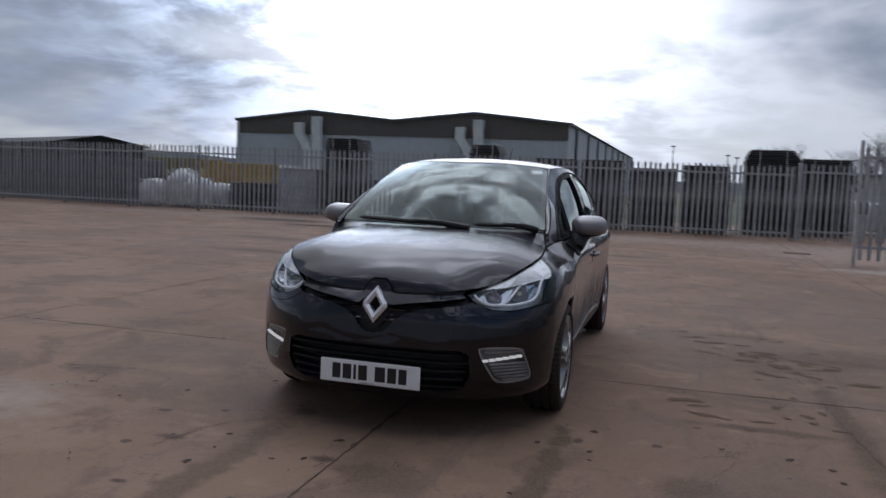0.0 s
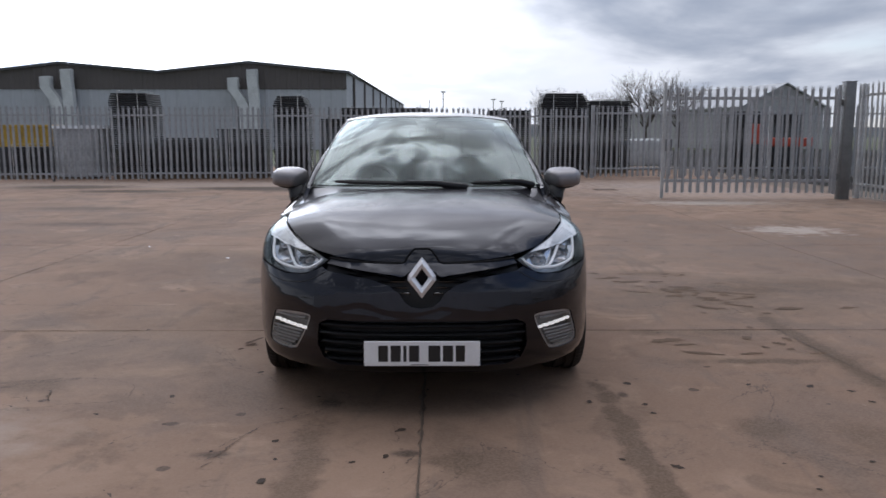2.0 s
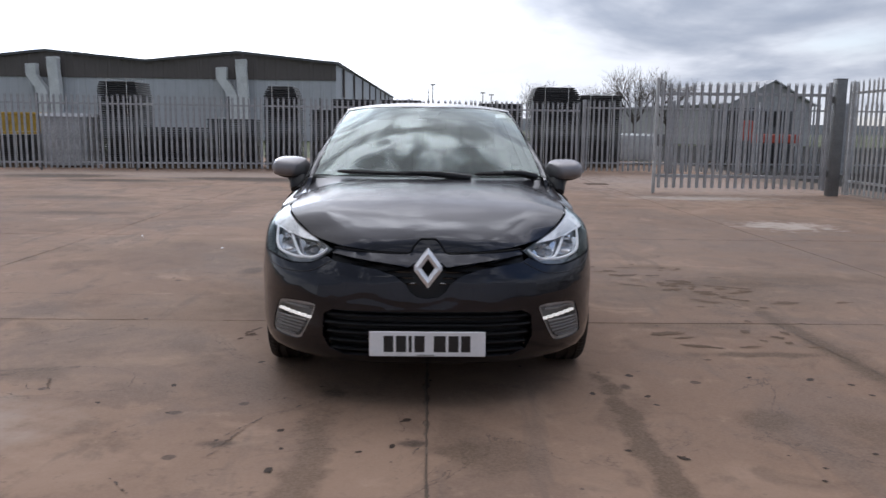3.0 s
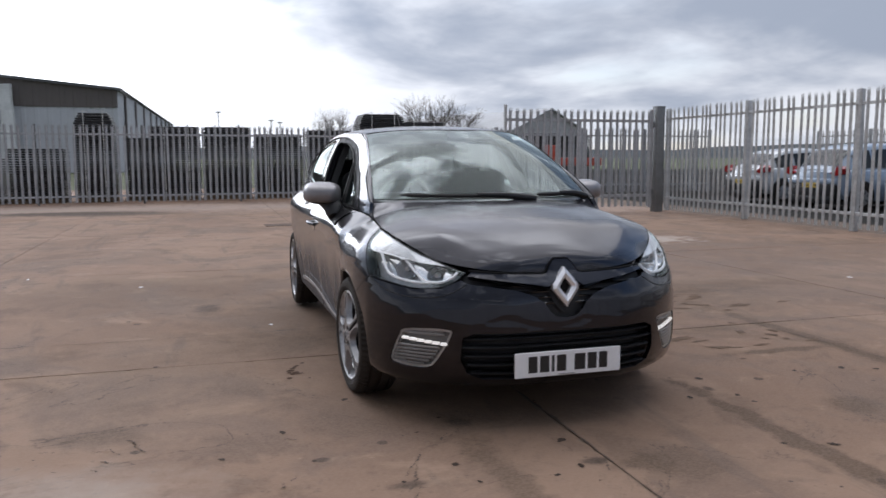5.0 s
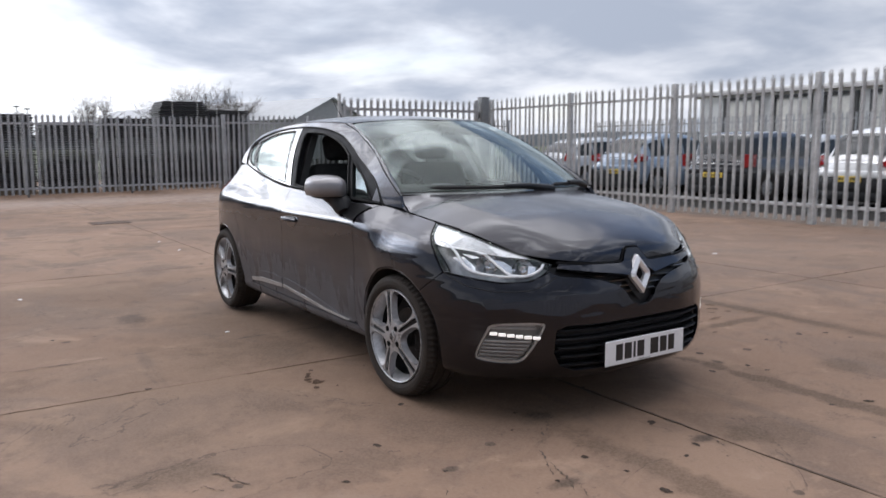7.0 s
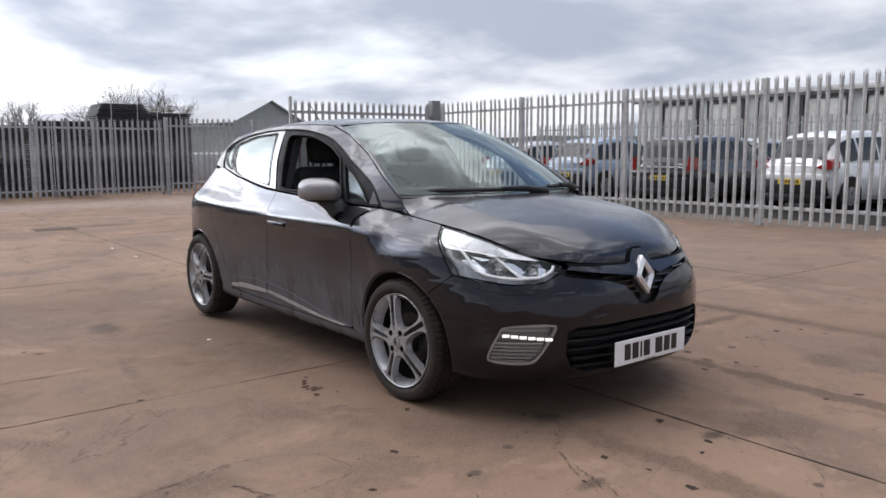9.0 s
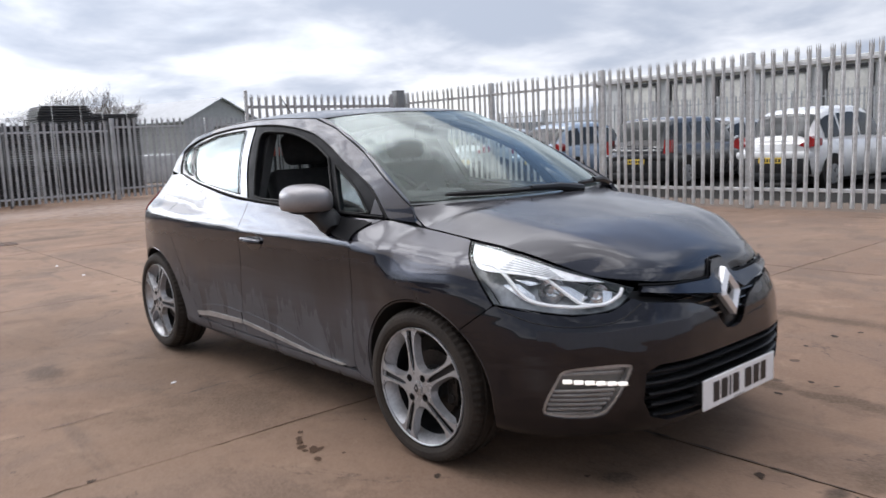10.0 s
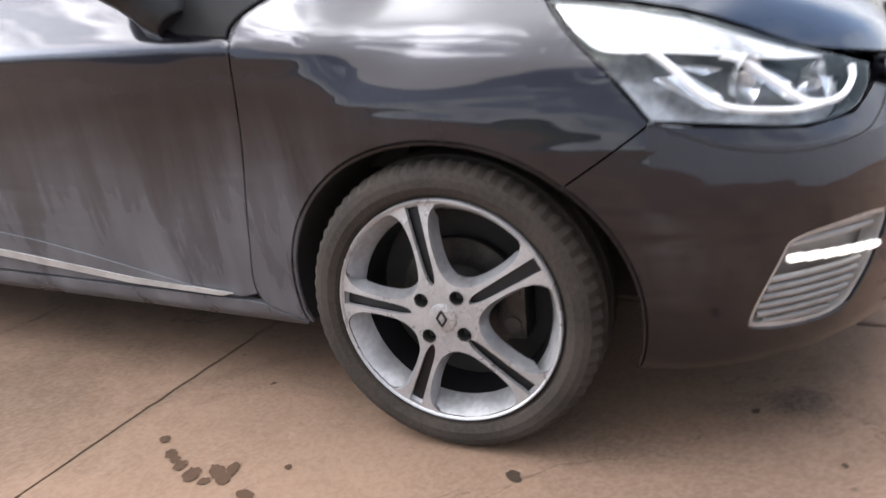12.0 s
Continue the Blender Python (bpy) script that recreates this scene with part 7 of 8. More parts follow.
def build_warehouse():
    """A wide twin-gabled warehouse with dark upper and pale lower cladding."""
    wh = thing("warehouse", "large twin-gabled warehouse with brown-grey and pale cladding", "warehouse")
    ridge = [(-42.9, 6.90), (-34.5, 7.90), (-25.5, 7.10), (-17.3, 7.96), (-8.35, 7.06)]

    def top(p):
        return float(np.interp(p.x, [q[0] for q in ridge], [q[1] for q in ridge]))
    bm = bmesh.new()
    wall_with_ribs(bm, (-42.9, 70.0), (-8.35, 70.0), 0, 5.52, 1.0)
    part("lower_wall", bm, CLAD_LIGHT, wh, smooth=False)
    bm = bmesh.new()
    wall_with_ribs(bm, (-42.9, 69.93), (-8.35, 69.93), 5.52, top, 1.0)
    part("upper_wall", bm, CLAD_DARK, wh, smooth=False)
    bm = bmesh.new()
    wall_with_ribs(bm, (-8.35, 70.0), (-6.6, 150.0), 0, 7.0, 1.0)
    side = part("side_wall", bm, CLAD_LIGHT, wh, smooth=False)
    for k in range(9):
        bm = bmesh.new()
        t = (k + 0.5) / 9
        x, y = -8.35 + 1.75 * t + 0.08, 70 + 80 * t
        box(bm, x, x + 0.16, y - 0.25, y + 0.25, 0, 6.9, 0.02, 1)
        part("downpipe", bm, CLAD_DARK, side)
    bm = bmesh.new()
    wall_with_ribs(bm, (-42.9, 150.0), (-42.9, 70.0), 0, 6.9, 2.0)
    wall_with_ribs(bm, (-6.6, 150.0), (-42.9, 150.0), 0, 7.0, 2.0)
    part("rear_wall", bm, CLAD_LIGHT, wh, smooth=False)
    # roof, four slopes with thickness, oversailing the gable
    bm = bmesh.new()
    rows = []
    for y in (69.6, 150.2):
        rows.append([bm.verts.new((x + (1.75 if y > 100 and i == 4 else 0) + (0.3 if i == 4 else -0.3 if i == 0 else 0), y, z + 0.10)) for i, (x, z) in enumerate(ridge)]
                    + [bm.verts.new((x + (0.3 if i == 4 else -0.3 if i == 0 else 0), y, z - 0.12)) for i, (x, z) in enumerate(ridge)])
    f, b = rows
    for i in range(4):
        bm.faces.new((f[i], f[i + 1], b[i + 1], b[i]))
        bm.faces.new((f[i], f[i + 1], f[i + 6], f[i + 5]))
        bm.faces.new((f[i + 5], f[i + 6], b[i + 6], b[i + 5]))
    bm.faces.new((f[4], b[4], b[9], f[9]))
    bm.faces.new((f[0], b[0], b[5], f[5]))
    part("roof", bm, plain("dark_roof_edge", (0.10, 0.10, 0.105), 0.6, scale=0.2, fine=2), wh, smooth=False)
    bm = bmesh.new()
    box(bm, -43.0, -42.75, 69.7, 69.95, 0, 6.9, 0.03, 1)
    part("corner_trim", bm, DUCT, wh)
    # flue ducts up the gable
    for x, z, bend in ((-35.4, 6.60, 1.0), (-33.5, 7.22, 0.12), (-18.5, 6.48, 1.0), (-16.75, 7.20, 0.12)):
        w = 0.45
        bm = bmesh.new()
        prism(bm, [(x - w, z), (x + w, z + 0.05), (x + w, z - 1.0), (x + w + bend * 0.7, z - 2.0), (x + w + bend, z - 2.8), (x + w + bend, 0),
                   (x - w + bend, 0), (x - w + bend, z - 2.8), (x - w + bend * 0.7, z - 2.0), (x - w, z - 1.0)], 0.7, Matrix.Translation((0, 68.7, 0)))
        for q in np.arange(z - 0.12, z - 1.0, -0.22):
            box(bm, x - w - 0.03, x + w + 0.03, 68.66, 69.43, q - 0.04, q + 0.04)
        part("flue_duct", bm, DUCT, wh)


def gable_building(m, w, d, eaves, apex, label, wallm, roofm):
    """A plain pitched-roof shed: gable wall, side walls, roof with oversail, a roller door."""
    ob = thing("shed_building", label, "building", m, group="distant sheds")
    bm = bmesh.new()
    prism(bm, [(-w / 2, 0), (w / 2, 0), (w / 2, eaves), (0, apex), (-w / 2, eaves)], d)
    part("wall", bm, wallm, ob, smooth=False)
    for s in (-1, 1):
        bm = bmesh.new()
        over, t = 0.35, 0.14
        dz = (apex - eaves) / (w / 2)
        prism(bm, [(0, apex + 0.02), (s * (w / 2 + over), eaves - over * dz + 0.02), (s * (w / 2 + over), eaves - over * dz + t), (0, apex + t)], d + 0.8, Matrix.Translation((0, -0.4, 0)))
        part("roof", bm, roofm, ob, smooth=False)
    bm = bmesh.new()
    box(bm, -w * 0.2, w * 0.2, -0.06, 0.0, 0, eaves * 0.8, 0.01, 1)
    part("roller_door", bm, roofm, ob)
    return ob


def build_distance():
    grey_wall = plain("grey_brown_sheet_wall", (0.44, 0.44, 0.43), 0.7, dark=0.85, scale=0.3, fine=3)
    gable_building(pose(34.0, 74.4, 0, 0, 0, 16), 9.6, 46, 4.1, 6.3, "grey pitched-roof shed beyond the yard", grey_wall, ROOF_SHEET)
    gable_building(pose(-52.0, 60.0, 0, 0, 0, 62), 9.0, 40, 3.4, 4.2, "long low dark shed beyond the field", plain("black_shed_boards", (0.03, 0.028, 0.027), 0.8), plain("black_shed_roof", (0.035, 0.034, 0.036), 0.7))
    # far wooded hills, a low uneven ridge
    bm = bmesh.new()
    n = 160
    rows = [[], [], []]
    for k in range(n):
        a = radians(-100 + 200 * k / (n - 1))
        h = 9 + 13 * max(0, noise.fractal(Vector((k * 0.045, 3.7, 0)), 0.9, 2.2, 5) + 0.35)
        h += 15 * math.exp(-((math.degrees(a) + 38) / 9) ** 2)
        for row, (r, z) in zip(rows, ((1000, 0), (1090, h), (1300, 0))):
            row.append(bm.verts.new((math.sin(a) * r, math.cos(a) * r, z if z == 0 else h)))
    for a, b in zip(rows, rows[1:]):
        for k in range(n - 1):
            bm.faces.new((a[k], a[k + 1], b[k + 1], b[k]))
    tagged(part("backdrop", bm, plain("far_woods", (0.035, 0.045, 0.050), 0.95, scale=0.02, fine=0.2)), "low dark wooded hills on the horizon", "hills", kind="structure")


BARK = plain("bare_bark", (0.12, 0.10, 0.088), 0.9, dark=0.6, scale=3, fine=20)


def bare_tree(x, y, height, spread, seed, label):
    """A leafless tree: tapered trunk, limbs and a haze of fine twigs."""
    rng = random.Random(seed)
    tree = thing("bare_tree", label, "tree", pose(x, y, 0), group="bare trees")
    trunk, limbs, twigs = bmesh.new(), bmesh.new(), bmesh.new()
    th = height * 0.30
    tube(trunk, [(0, 0, -0.1), (0.05, 0, th * 0.5), (0.0, 0.05, th)], [height * 0.030, height * 0.024, height * 0.020], 8)

    def grow(p, d, length, r, level):
        pts, q = [p], Vector(p)
        for _ in range(3):
            d = (d + Vector((rng.uniform(-1, 1), rng.uniform(-1, 1), rng.uniform(-0.3, 0.7))) * 0.20).normalized()
            q = q + d * length / 3
            pts.append(q.copy())
        target = limbs if level < 2 else twigs
        tube(target, [tuple(v) for v in pts], [max(q, 0.007) for q in (r, r * 0.8, r * 0.6, r * 0.35)], 5 if level < 2 else 3)
        if level < 4:
            for i in range(4 if level < 2 else 3):
                base = pts[rng.choice((1, 2, 3, 3))]
                nd = (d + Vector((rng.uniform(-1, 1), rng.uniform(-1, 1), rng.uniform(-0.2, 0.6))) * spread).normalized()
                grow(base, nd, length * rng.uniform(0.55, 0.8), r * 0.5, level + 1)
    for i in range(6):
        a = 2 * math.pi * i / 6 + rng.uniform(-0.4, 0.4)
        grow(Vector((0, 0, th * rng.uniform(0.75, 1.0))), Vector((math.cos(a) * spread, math.sin(a) * spread, 1.0)).normalized(), height * rng.uniform(0.26, 0.36), height * 0.014, 0)
    part("trunk", trunk, BARK, tree)
    part("branchwork", limbs, BARK, tree)
    tagged(part("crown", twigs, BARK, tree, smooth=False), kind="stuff")


def build_trees():
    for az, d, h, sp, seed in ((8.0, 88, 6.7, 0.8, 1), (12.4, 92, 6.5, 0.9, 2), (14.8, 84, 7.6, 0.75, 3), (17.0, 90, 7.8, 0.7, 4), (16.0, 97, 7.0, 0.8, 5)):
        a = radians(az)
        bare_tree(d * math.sin(a), -3.0 + d * math.cos(a), h, sp, seed, "leafless tree with fine twigs in the distance")
    for az, d, h in ((0.4, 120, 7.8), (4.0, 125, 6.9), (4.6, 125, 6.6)):
        a = radians(az)
        mast = thing("lamp_mast", "thin distant lighting mast", "mast", pose(d * math.sin(a), -3.5 + d * math.cos(a), 0), group="lighting masts")
        bm = bmesh.new()
        rod(bm, (0, 0, 0), (0, 0, h), 0.11, 0.06)
        part("pole", bm, POST_DARK, mast)
        bm = bmesh.new()
        box(bm, -0.35, 0.35, -0.1, 0.1, h - 0.05, h + 0.12, 0.02, 1)
        part("lamp_head", bm, POST_DARK, mast)


# ---- parked cars behind the bright fence ----
CAR_COLOURS = {}


def parked_car(name, label, m, colour, length=4.2, width=1.74, height=1.48, estate=False, plate=True):
    """A parked car, tail at the origin, nose along +y: body, glasshouse, panes, lamps, wheels and plate."""
    c = thing(name, label, "car", m, group="parked cars")
    if colour not in CAR_COLOURS:
        CAR_COLOURS[colour] = plain("parked_car_paint", colour, 0.3, dark=0.85, coat=0.8, scale=4, fine=60)
    paint = CAR_COLOURS[colour]
    w = width / 2
    L = length
    # stations: y, sill, shoulder, half width
    st = [(0.0, 0.42, 0.86, w * 0.86), (0.10, 0.28, 0.93, w * 0.95), (0.5, 0.22, 0.95, w), (L * 0.5, 0.20, 0.92, w), (L * 0.72, 0.20, 0.90, w), (L * 0.88, 0.22, 0.80, w * 0.96), (L * 0.97, 0.26, 0.68, w * 0.86), (L, 0.34, 0.58, w * 0.72)]
    bm = bmesh.new()
    rings = []
    for y, z0, z1, ww in st:
        zm = z0 + (z1 - z0) * 0.55
        half = [(ww * 0.92, z0), (ww, z0 + 0.12), (ww, zm), (ww * 0.97, z1 - 0.05), (ww * 0.90, z1), (ww * 0.5, z1 + 0.025)]
        rings.append([bm.verts.new((x, y, z)) for x, z in half] + [bm.verts.new((-x, y, z)) for x, z in reversed(half)])
    for a, b in zip(rings, rings[1:]):
        for i in range(len(a)):
            bm.faces.new((a[i], a[(i + 1) % len(a)], b[(i + 1) % len(a)], b[i]))
    bm.faces.new(rings[0])
    bm.faces.new(rings[-1])
    bmesh.ops.bevel(bm, geom=[e for e in bm.edges if e.is_boundary is False and e.calc_face_angle(0) > 0.6], offset=0.03, segments=2, affect="EDGES")
    part("body", bm, paint, c, angle=50)
    # glasshouse: a rounded loft, its height along the car and its section across
    if estate:
        high = curve((0.03, 0.92), (0.10, 1.12), (0.28, height - 0.10), (0.62, height - 0.02), (L * 0.42, height), (L * 0.56, height - 0.14), (L * 0.70, 0.90))
    else:
        high = curve((0.05, 0.94), (0.16, 1.06), (0.42, height - 0.20), (0.85, height - 0.04), (L * 0.42, height), (L * 0.56, height - 0.14), (L * 0.70, 0.90))
    wide = curve((0.03, 0.80), (0.5, 0.92), (L * 0.5, 0.92), (L * 0.70, 0.80))

    def shell(y, q, out=0.0):
        """q runs 0 at the belt over the roof's middle (1) to the other belt (2)."""
        h, ww = float(high(np.array([y]))[0, 0]), w * float(wide(np.array([y]))[0, 0])
        s, k = (1, q) if q <= 1 else (-1, 2 - q)
        zs = max(h - 0.07, 0.89)
        if k < 0.6:
            x, z = ww * (1 - 0.24 * (k / 0.6) ** 1.5), 0.88 + (zs - 0.88) * k / 0.6
        else:
            a = (k - 0.6) / 0.4 * math.pi / 2
            x, z = ww * 0.76 * math.cos(a) ** 0.8 if k < 1 else 0.0, zs + (h - zs) * math.sin(a)
        v = Vector((s * x, y, z))
        return v + (v - Vector((0, L * 0.38, 0.85))).normalized() * out

    def sheet(pname, ys, qs, mat_, out):
        bm = bmesh.new()
        rows = [[bm.verts.new(shell(y, q, out)) for q in qs] for y in ys]
        for a, b in zip(rows, rows[1:]):
            for i in range(len(qs) - 1):
                bm.faces.new((a[i], a[i + 1], b[i + 1], b[i]))
        return part(pname, bm, mat_, c, angle=60)
    y_end = L * 0.70
    sheet("cabin", [0.03 if estate else 0.05, 0.10, 0.16, 0.25, 0.35, 0.5, 0.7, 1.0, 1.4, L * 0.42, L * 0.48, L * 0.54, L * 0.60, L * 0.65, y_end], [0, 0.15, 0.3, 0.45, 0.6, 0.7, 0.8, 0.9, 1, 1.1, 1.2, 1.3, 1.4, 1.55, 1.7, 1.85, 2], paint, 0)
    r0, r1 = (0.075, 0.27) if estate else (0.15, 0.50)
    sheet("rear_pane", np.linspace(r0, r1, 6), np.linspace(0.64, 1.36, 9), DARK_PANE, 0.012)
    sheet("windscreen", np.linspace(L * 0.52, L * 0.68, 6), np.linspace(0.64, 1.36, 9), DARK_PANE, 0.012)
    for q0, q1 in ((0.10, 0.52), (1.90, 1.48)):
        for u0, u1 in ((0.30 if estate else 0.46, 0.95), (1.02, 1.62), (1.70, L * 0.585)):
            sheet("side_pane", np.linspace(u0, u1, 5), np.linspace(q0, q1, 4), DARK_PANE, 0.012)
    # tail lamps, bumper, plate
    for sx in (-1, 1):
        bm = bmesh.new()
        if estate:
            shape = [(0.78, 0.74), (0.97, 0.76), (0.99, 1.02), (0.82, 1.04)]
        else:
            shape = [(0.60, 0.86), (0.84, 0.80), (0.985, 0.84), (0.99, 0.96), (0.86, 1.02), (0.80, 0.93)]
        prism(bm, [(sx * w * q, z) for q, z in shape], 0.26, Matrix.Translation((0, -0.022, 0)))
        part("tail_lamp", bm, RED_LENS, c, smooth=False)
        bm = bmesh.new()
        tube(bm, [(sx * w * 0.95, L * 0.60, 0.95), (sx * (w + 0.07), L * 0.60, 0.98), (sx * (w + 0.13), L * 0.61, 0.98)], [0.03, 0.06, 0.05], 8)
        part("door_mirror", bm, paint, c)
        for y in (0.62, L - 0.80):
            bm = bmesh.new()
            rod(bm, (sx * (w - 0.10), y, 0.33), (sx * (w + 0.003), y, 0.33), 0.355, 0.355, 28)
            part("wheel_arch", bm, LINER, c)
            bm = bmesh.new()
            rod(bm, (sx * (w - 0.19), y, 0.30), (sx * (w + 0.010), y, 0.30), 0.295, 0.295, 26)
            wheel = part("wheel", bm, RUBBER, c)
            bm = bmesh.new()
            rod(bm, (sx * (w - 0.02), y, 0.30), (sx * (w + 0.016), y, 0.30), 0.19, 0.185, 20)
            part("rim", bm, ALLOY, wheel)
    bm = bmesh.new()
    box(bm, -w * 0.90, w * 0.90, -0.06, 0.16, 0.60, 0.74, 0.04, 2)
    part("rear_bumper", bm, paint, c)
    bm = bmesh.new()
    box(bm, -w * 0.87, w * 0.87, -0.045, 0.14, 0.30, 0.60, 0.03, 2)
    part("bumper_insert", bm, BLACK_TRIM, c, "black plastic bumper insert")
    if estate:
        bm = bmesh.new()
        box(bm, -w * 0.74, w * 0.74, -0.03, 0.02, 0.80, 0.835, 0.006, 1)
        part("tail_trim", bm, SILVER_TRIM, c, "bright trim bar")
    bm = bmesh.new()
    box(bm, -w * 0.80, w * 0.80, -0.045, 0.14, 0.16, 0.36, 0.03, 2)
    part("valance", bm, BLACK_TRIM, c, "black plastic lower bumper")
    bm = bmesh.new()
    box(bm, -w * 0.86, w * 0.86, 0.2, L - 0.3, 0.13, 0.30, 0.03, 1)
    part("underbody", bm, LINER, c)
    if plate:
        bm = bmesh.new()
        box(bm, -0.26, 0.26, -0.068, -0.058, 0.52, 0.63, 0.003, 1)
        p = part("number_plate", bm, PLATE_YELLOW, c, "yellow plate with dark bars")
        for k in range(7):
            bm = bmesh.new()
            x = -0.21 + 0.062 * k
            box(bm, x, x + 0.038, -0.0715, -0.067, 0.545, 0.605, 0.0005, 1)
            part("bar", bm, PLATE_INK, p)


DARK_PANE = plain("dark_window_pane", (0.022, 0.025, 0.026), 0.10, dark=0.9, spec=0.28)
RUST = plain("rusty_iron", (0.095, 0.055, 0.034), 0.85, dark=0.6, scale=8, fine=60)


def build_parked():
    tail = -90            # nose along +x
    for nm, lb, x, y, turn, col, kw in (
            ("white_hatchback", "white hatchback parked with its tail to the fence", 12.1, 5.75, -7, (0.72, 0.72, 0.71), dict(height=1.60, length=4.25)),
            ("white_hatchback", "second white hatchback parked nose away from the fence", 13.0, 2.3, -4, (0.70, 0.70, 0.70), dict(height=1.55, length=3.9)),
            ("black_estate_car", "black estate car parked with its tail to the fence", 12.0, 8.8, 0, (0.012, 0.012, 0.014), dict(height=1.55, length=4.6, estate=True, width=1.8)),
            ("blue_grey_car", "pale blue-grey saloon parked beyond the fence", 12.2, 12.0, 0, (0.24, 0.31, 0.40), dict(height=1.56, length=4.3)),
            ("silver_car", "silver car parked at the row's end", 12.6, 15.0, -3, (0.42, 0.44, 0.46), dict(height=1.48, length=4.2)),
            ("dark_hatchback", "dark grey hatchback parked with its tail to the fence", 12.4, 0.3, 0, (0.03, 0.03, 0.033), dict(height=1.5)),
            ("silver_car", "silver hatchback parked in the second row", 18.3, 9.3, 178, (0.45, 0.46, 0.47), dict(height=1.5, plate=False))):
        parked_car(nm, lb, pose(x, y, 0, 0, 0, tail + turn), col, **kw)


def build_long_shed():
    """A long low white-panelled building behind the second fence, with dark posts and a dark eaves beam."""
    white = plain("white_panel", (0.76, 0.76, 0.73), 0.55, dark=0.85, scale=0.7, fine=9)
    shed = thing("panel_building", "long low white-panelled building with dark frames", "building", pose(30.5, 24, 0, 0, 0, -90))
    L = 38.0
    bm = bmesh.new()
    box(bm, 0, L, 0, 6, 0, 3.5, 0.02, 1)
    part("wall", bm, white, shed)
    bm = bmesh.new()
    box(bm, -0.3, L + 0.3, -0.35, 6.3, 3.62, 3.85, 0.02, 1)
    part("roof", bm, white, shed)
    dark = plain("dark_steel_frame", (0.06, 0.058, 0.056), 0.6)
    cream = plain("cream_panel", (0.80, 0.78, 0.71), 0.55, dark=0.8, scale=0.9, fine=9)
    x = 1.5
    for k in range(14):
        w = (2.15, 1.95, 1.6)[k % 3]
        bay = new("door_bay")
        bay.parent = shed
        tagged(bay, "dark steel-framed loading bay")
        for name, lim in (("post", (x, x + 0.16, -0.14, -0.002, 0, 3.36)), ("post", (x + w - 0.16, x + w, -0.14, -0.002, 0, 3.36)), ("beam", (x, x + w, -0.16, -0.004, 3.36, 3.50)), ("shutter", (x + 0.2, x + w - 0.2, -0.06, -0.003, 0, 3.28))):
            bm = bmesh.new()
            box(bm, *lim, 0.01, 1)
            part(name, bm, dark if name != "shutter" else cream, bay)
        x += w + 0.5
    bm = bmesh.new()
    box(bm, -0.3, L + 0.3, -0.03, -0.003, 3.51, 3.61)
    part("fascia", bm, cream, shed)


def build_corner_clutter():
    """Red machine frame and pale tanks seen through the open gate."""
    red = plain("orange_red_machine_paint", (0.55, 0.085, 0.045), 0.5, dark=0.7, scale=4, fine=30)
    mc = thing("red_machine", "orange-red farm machine frame standing behind the gate", "machine", pose(12.6, 25.5, 0, 0, 0, -14))
    bm = bmesh.new()
    box(bm, -0.6, 1.2, 0, 0.5, 0.90, 1.22, 0.03, 1)
    part("beam", bm, red, mc)
    bm = bmesh.new()
    box(bm, -1.0, -0.55, 0, 0.6, 0.98, 1.72, 0.04, 1)
    part("tower", bm, red, mc)
    for x in (-0.8, 1.1):
        bm = bmesh.new()
        box(bm, x - 0.05, x + 0.05, 0.05, 0.15, 0.0, 1.0, 0.01, 1)
        part("leg", bm, POST_DARK, mc)
    pale = plain("pale_tank_plastic", (0.55, 0.56, 0.55), 0.5, dark=0.8, scale=3, fine=20)
    for x, y in ((7.3, 26.6), (8.45, 27.0)):
        tk = thing("water_tank", "pale caged plastic water tank", "tank", pose(x, y, 0), group="water tanks")
        bm = bmesh.new()
        box(bm, -0.5, 0.5, -0.5, 0.5, 0.14, 1.15, 0.08, 3)
        part("bottle", bm, pale, tk)
        for k in range(6):
            bm = bmesh.new()
            xx = -0.52 + k * 0.208
            tube(bm, [(xx, -0.53, 0.12), (xx, -0.53, 1.18), (xx, 0.53, 1.18)], 0.011, 6)
            part("cage_bar", bm, GALV, tk)


build_stacks()
build_left_yard()
build_warehouse()
build_distance()
build_trees()
build_parked()
build_long_shed()
build_corner_clutter()


def build_rear_wall():
    """A plain clad wall, never in view, added behind to cut low sky from reflections."""
    bm = bmesh.new()
    wall_with_ribs(bm, (34.0, -15.5), (-34.0, -15.5), GROUND, 5.2, 1.0)
    box(bm, -34.0, 34.0, -15.9, -15.55, GROUND, 5.2)
    tagged(part("unseen_wall_south", bm, CLAD_LIGHT, smooth=False), "unseen light grey clad wall added behind to darken reflections", "wall", kind="structure")


build_rear_wall()


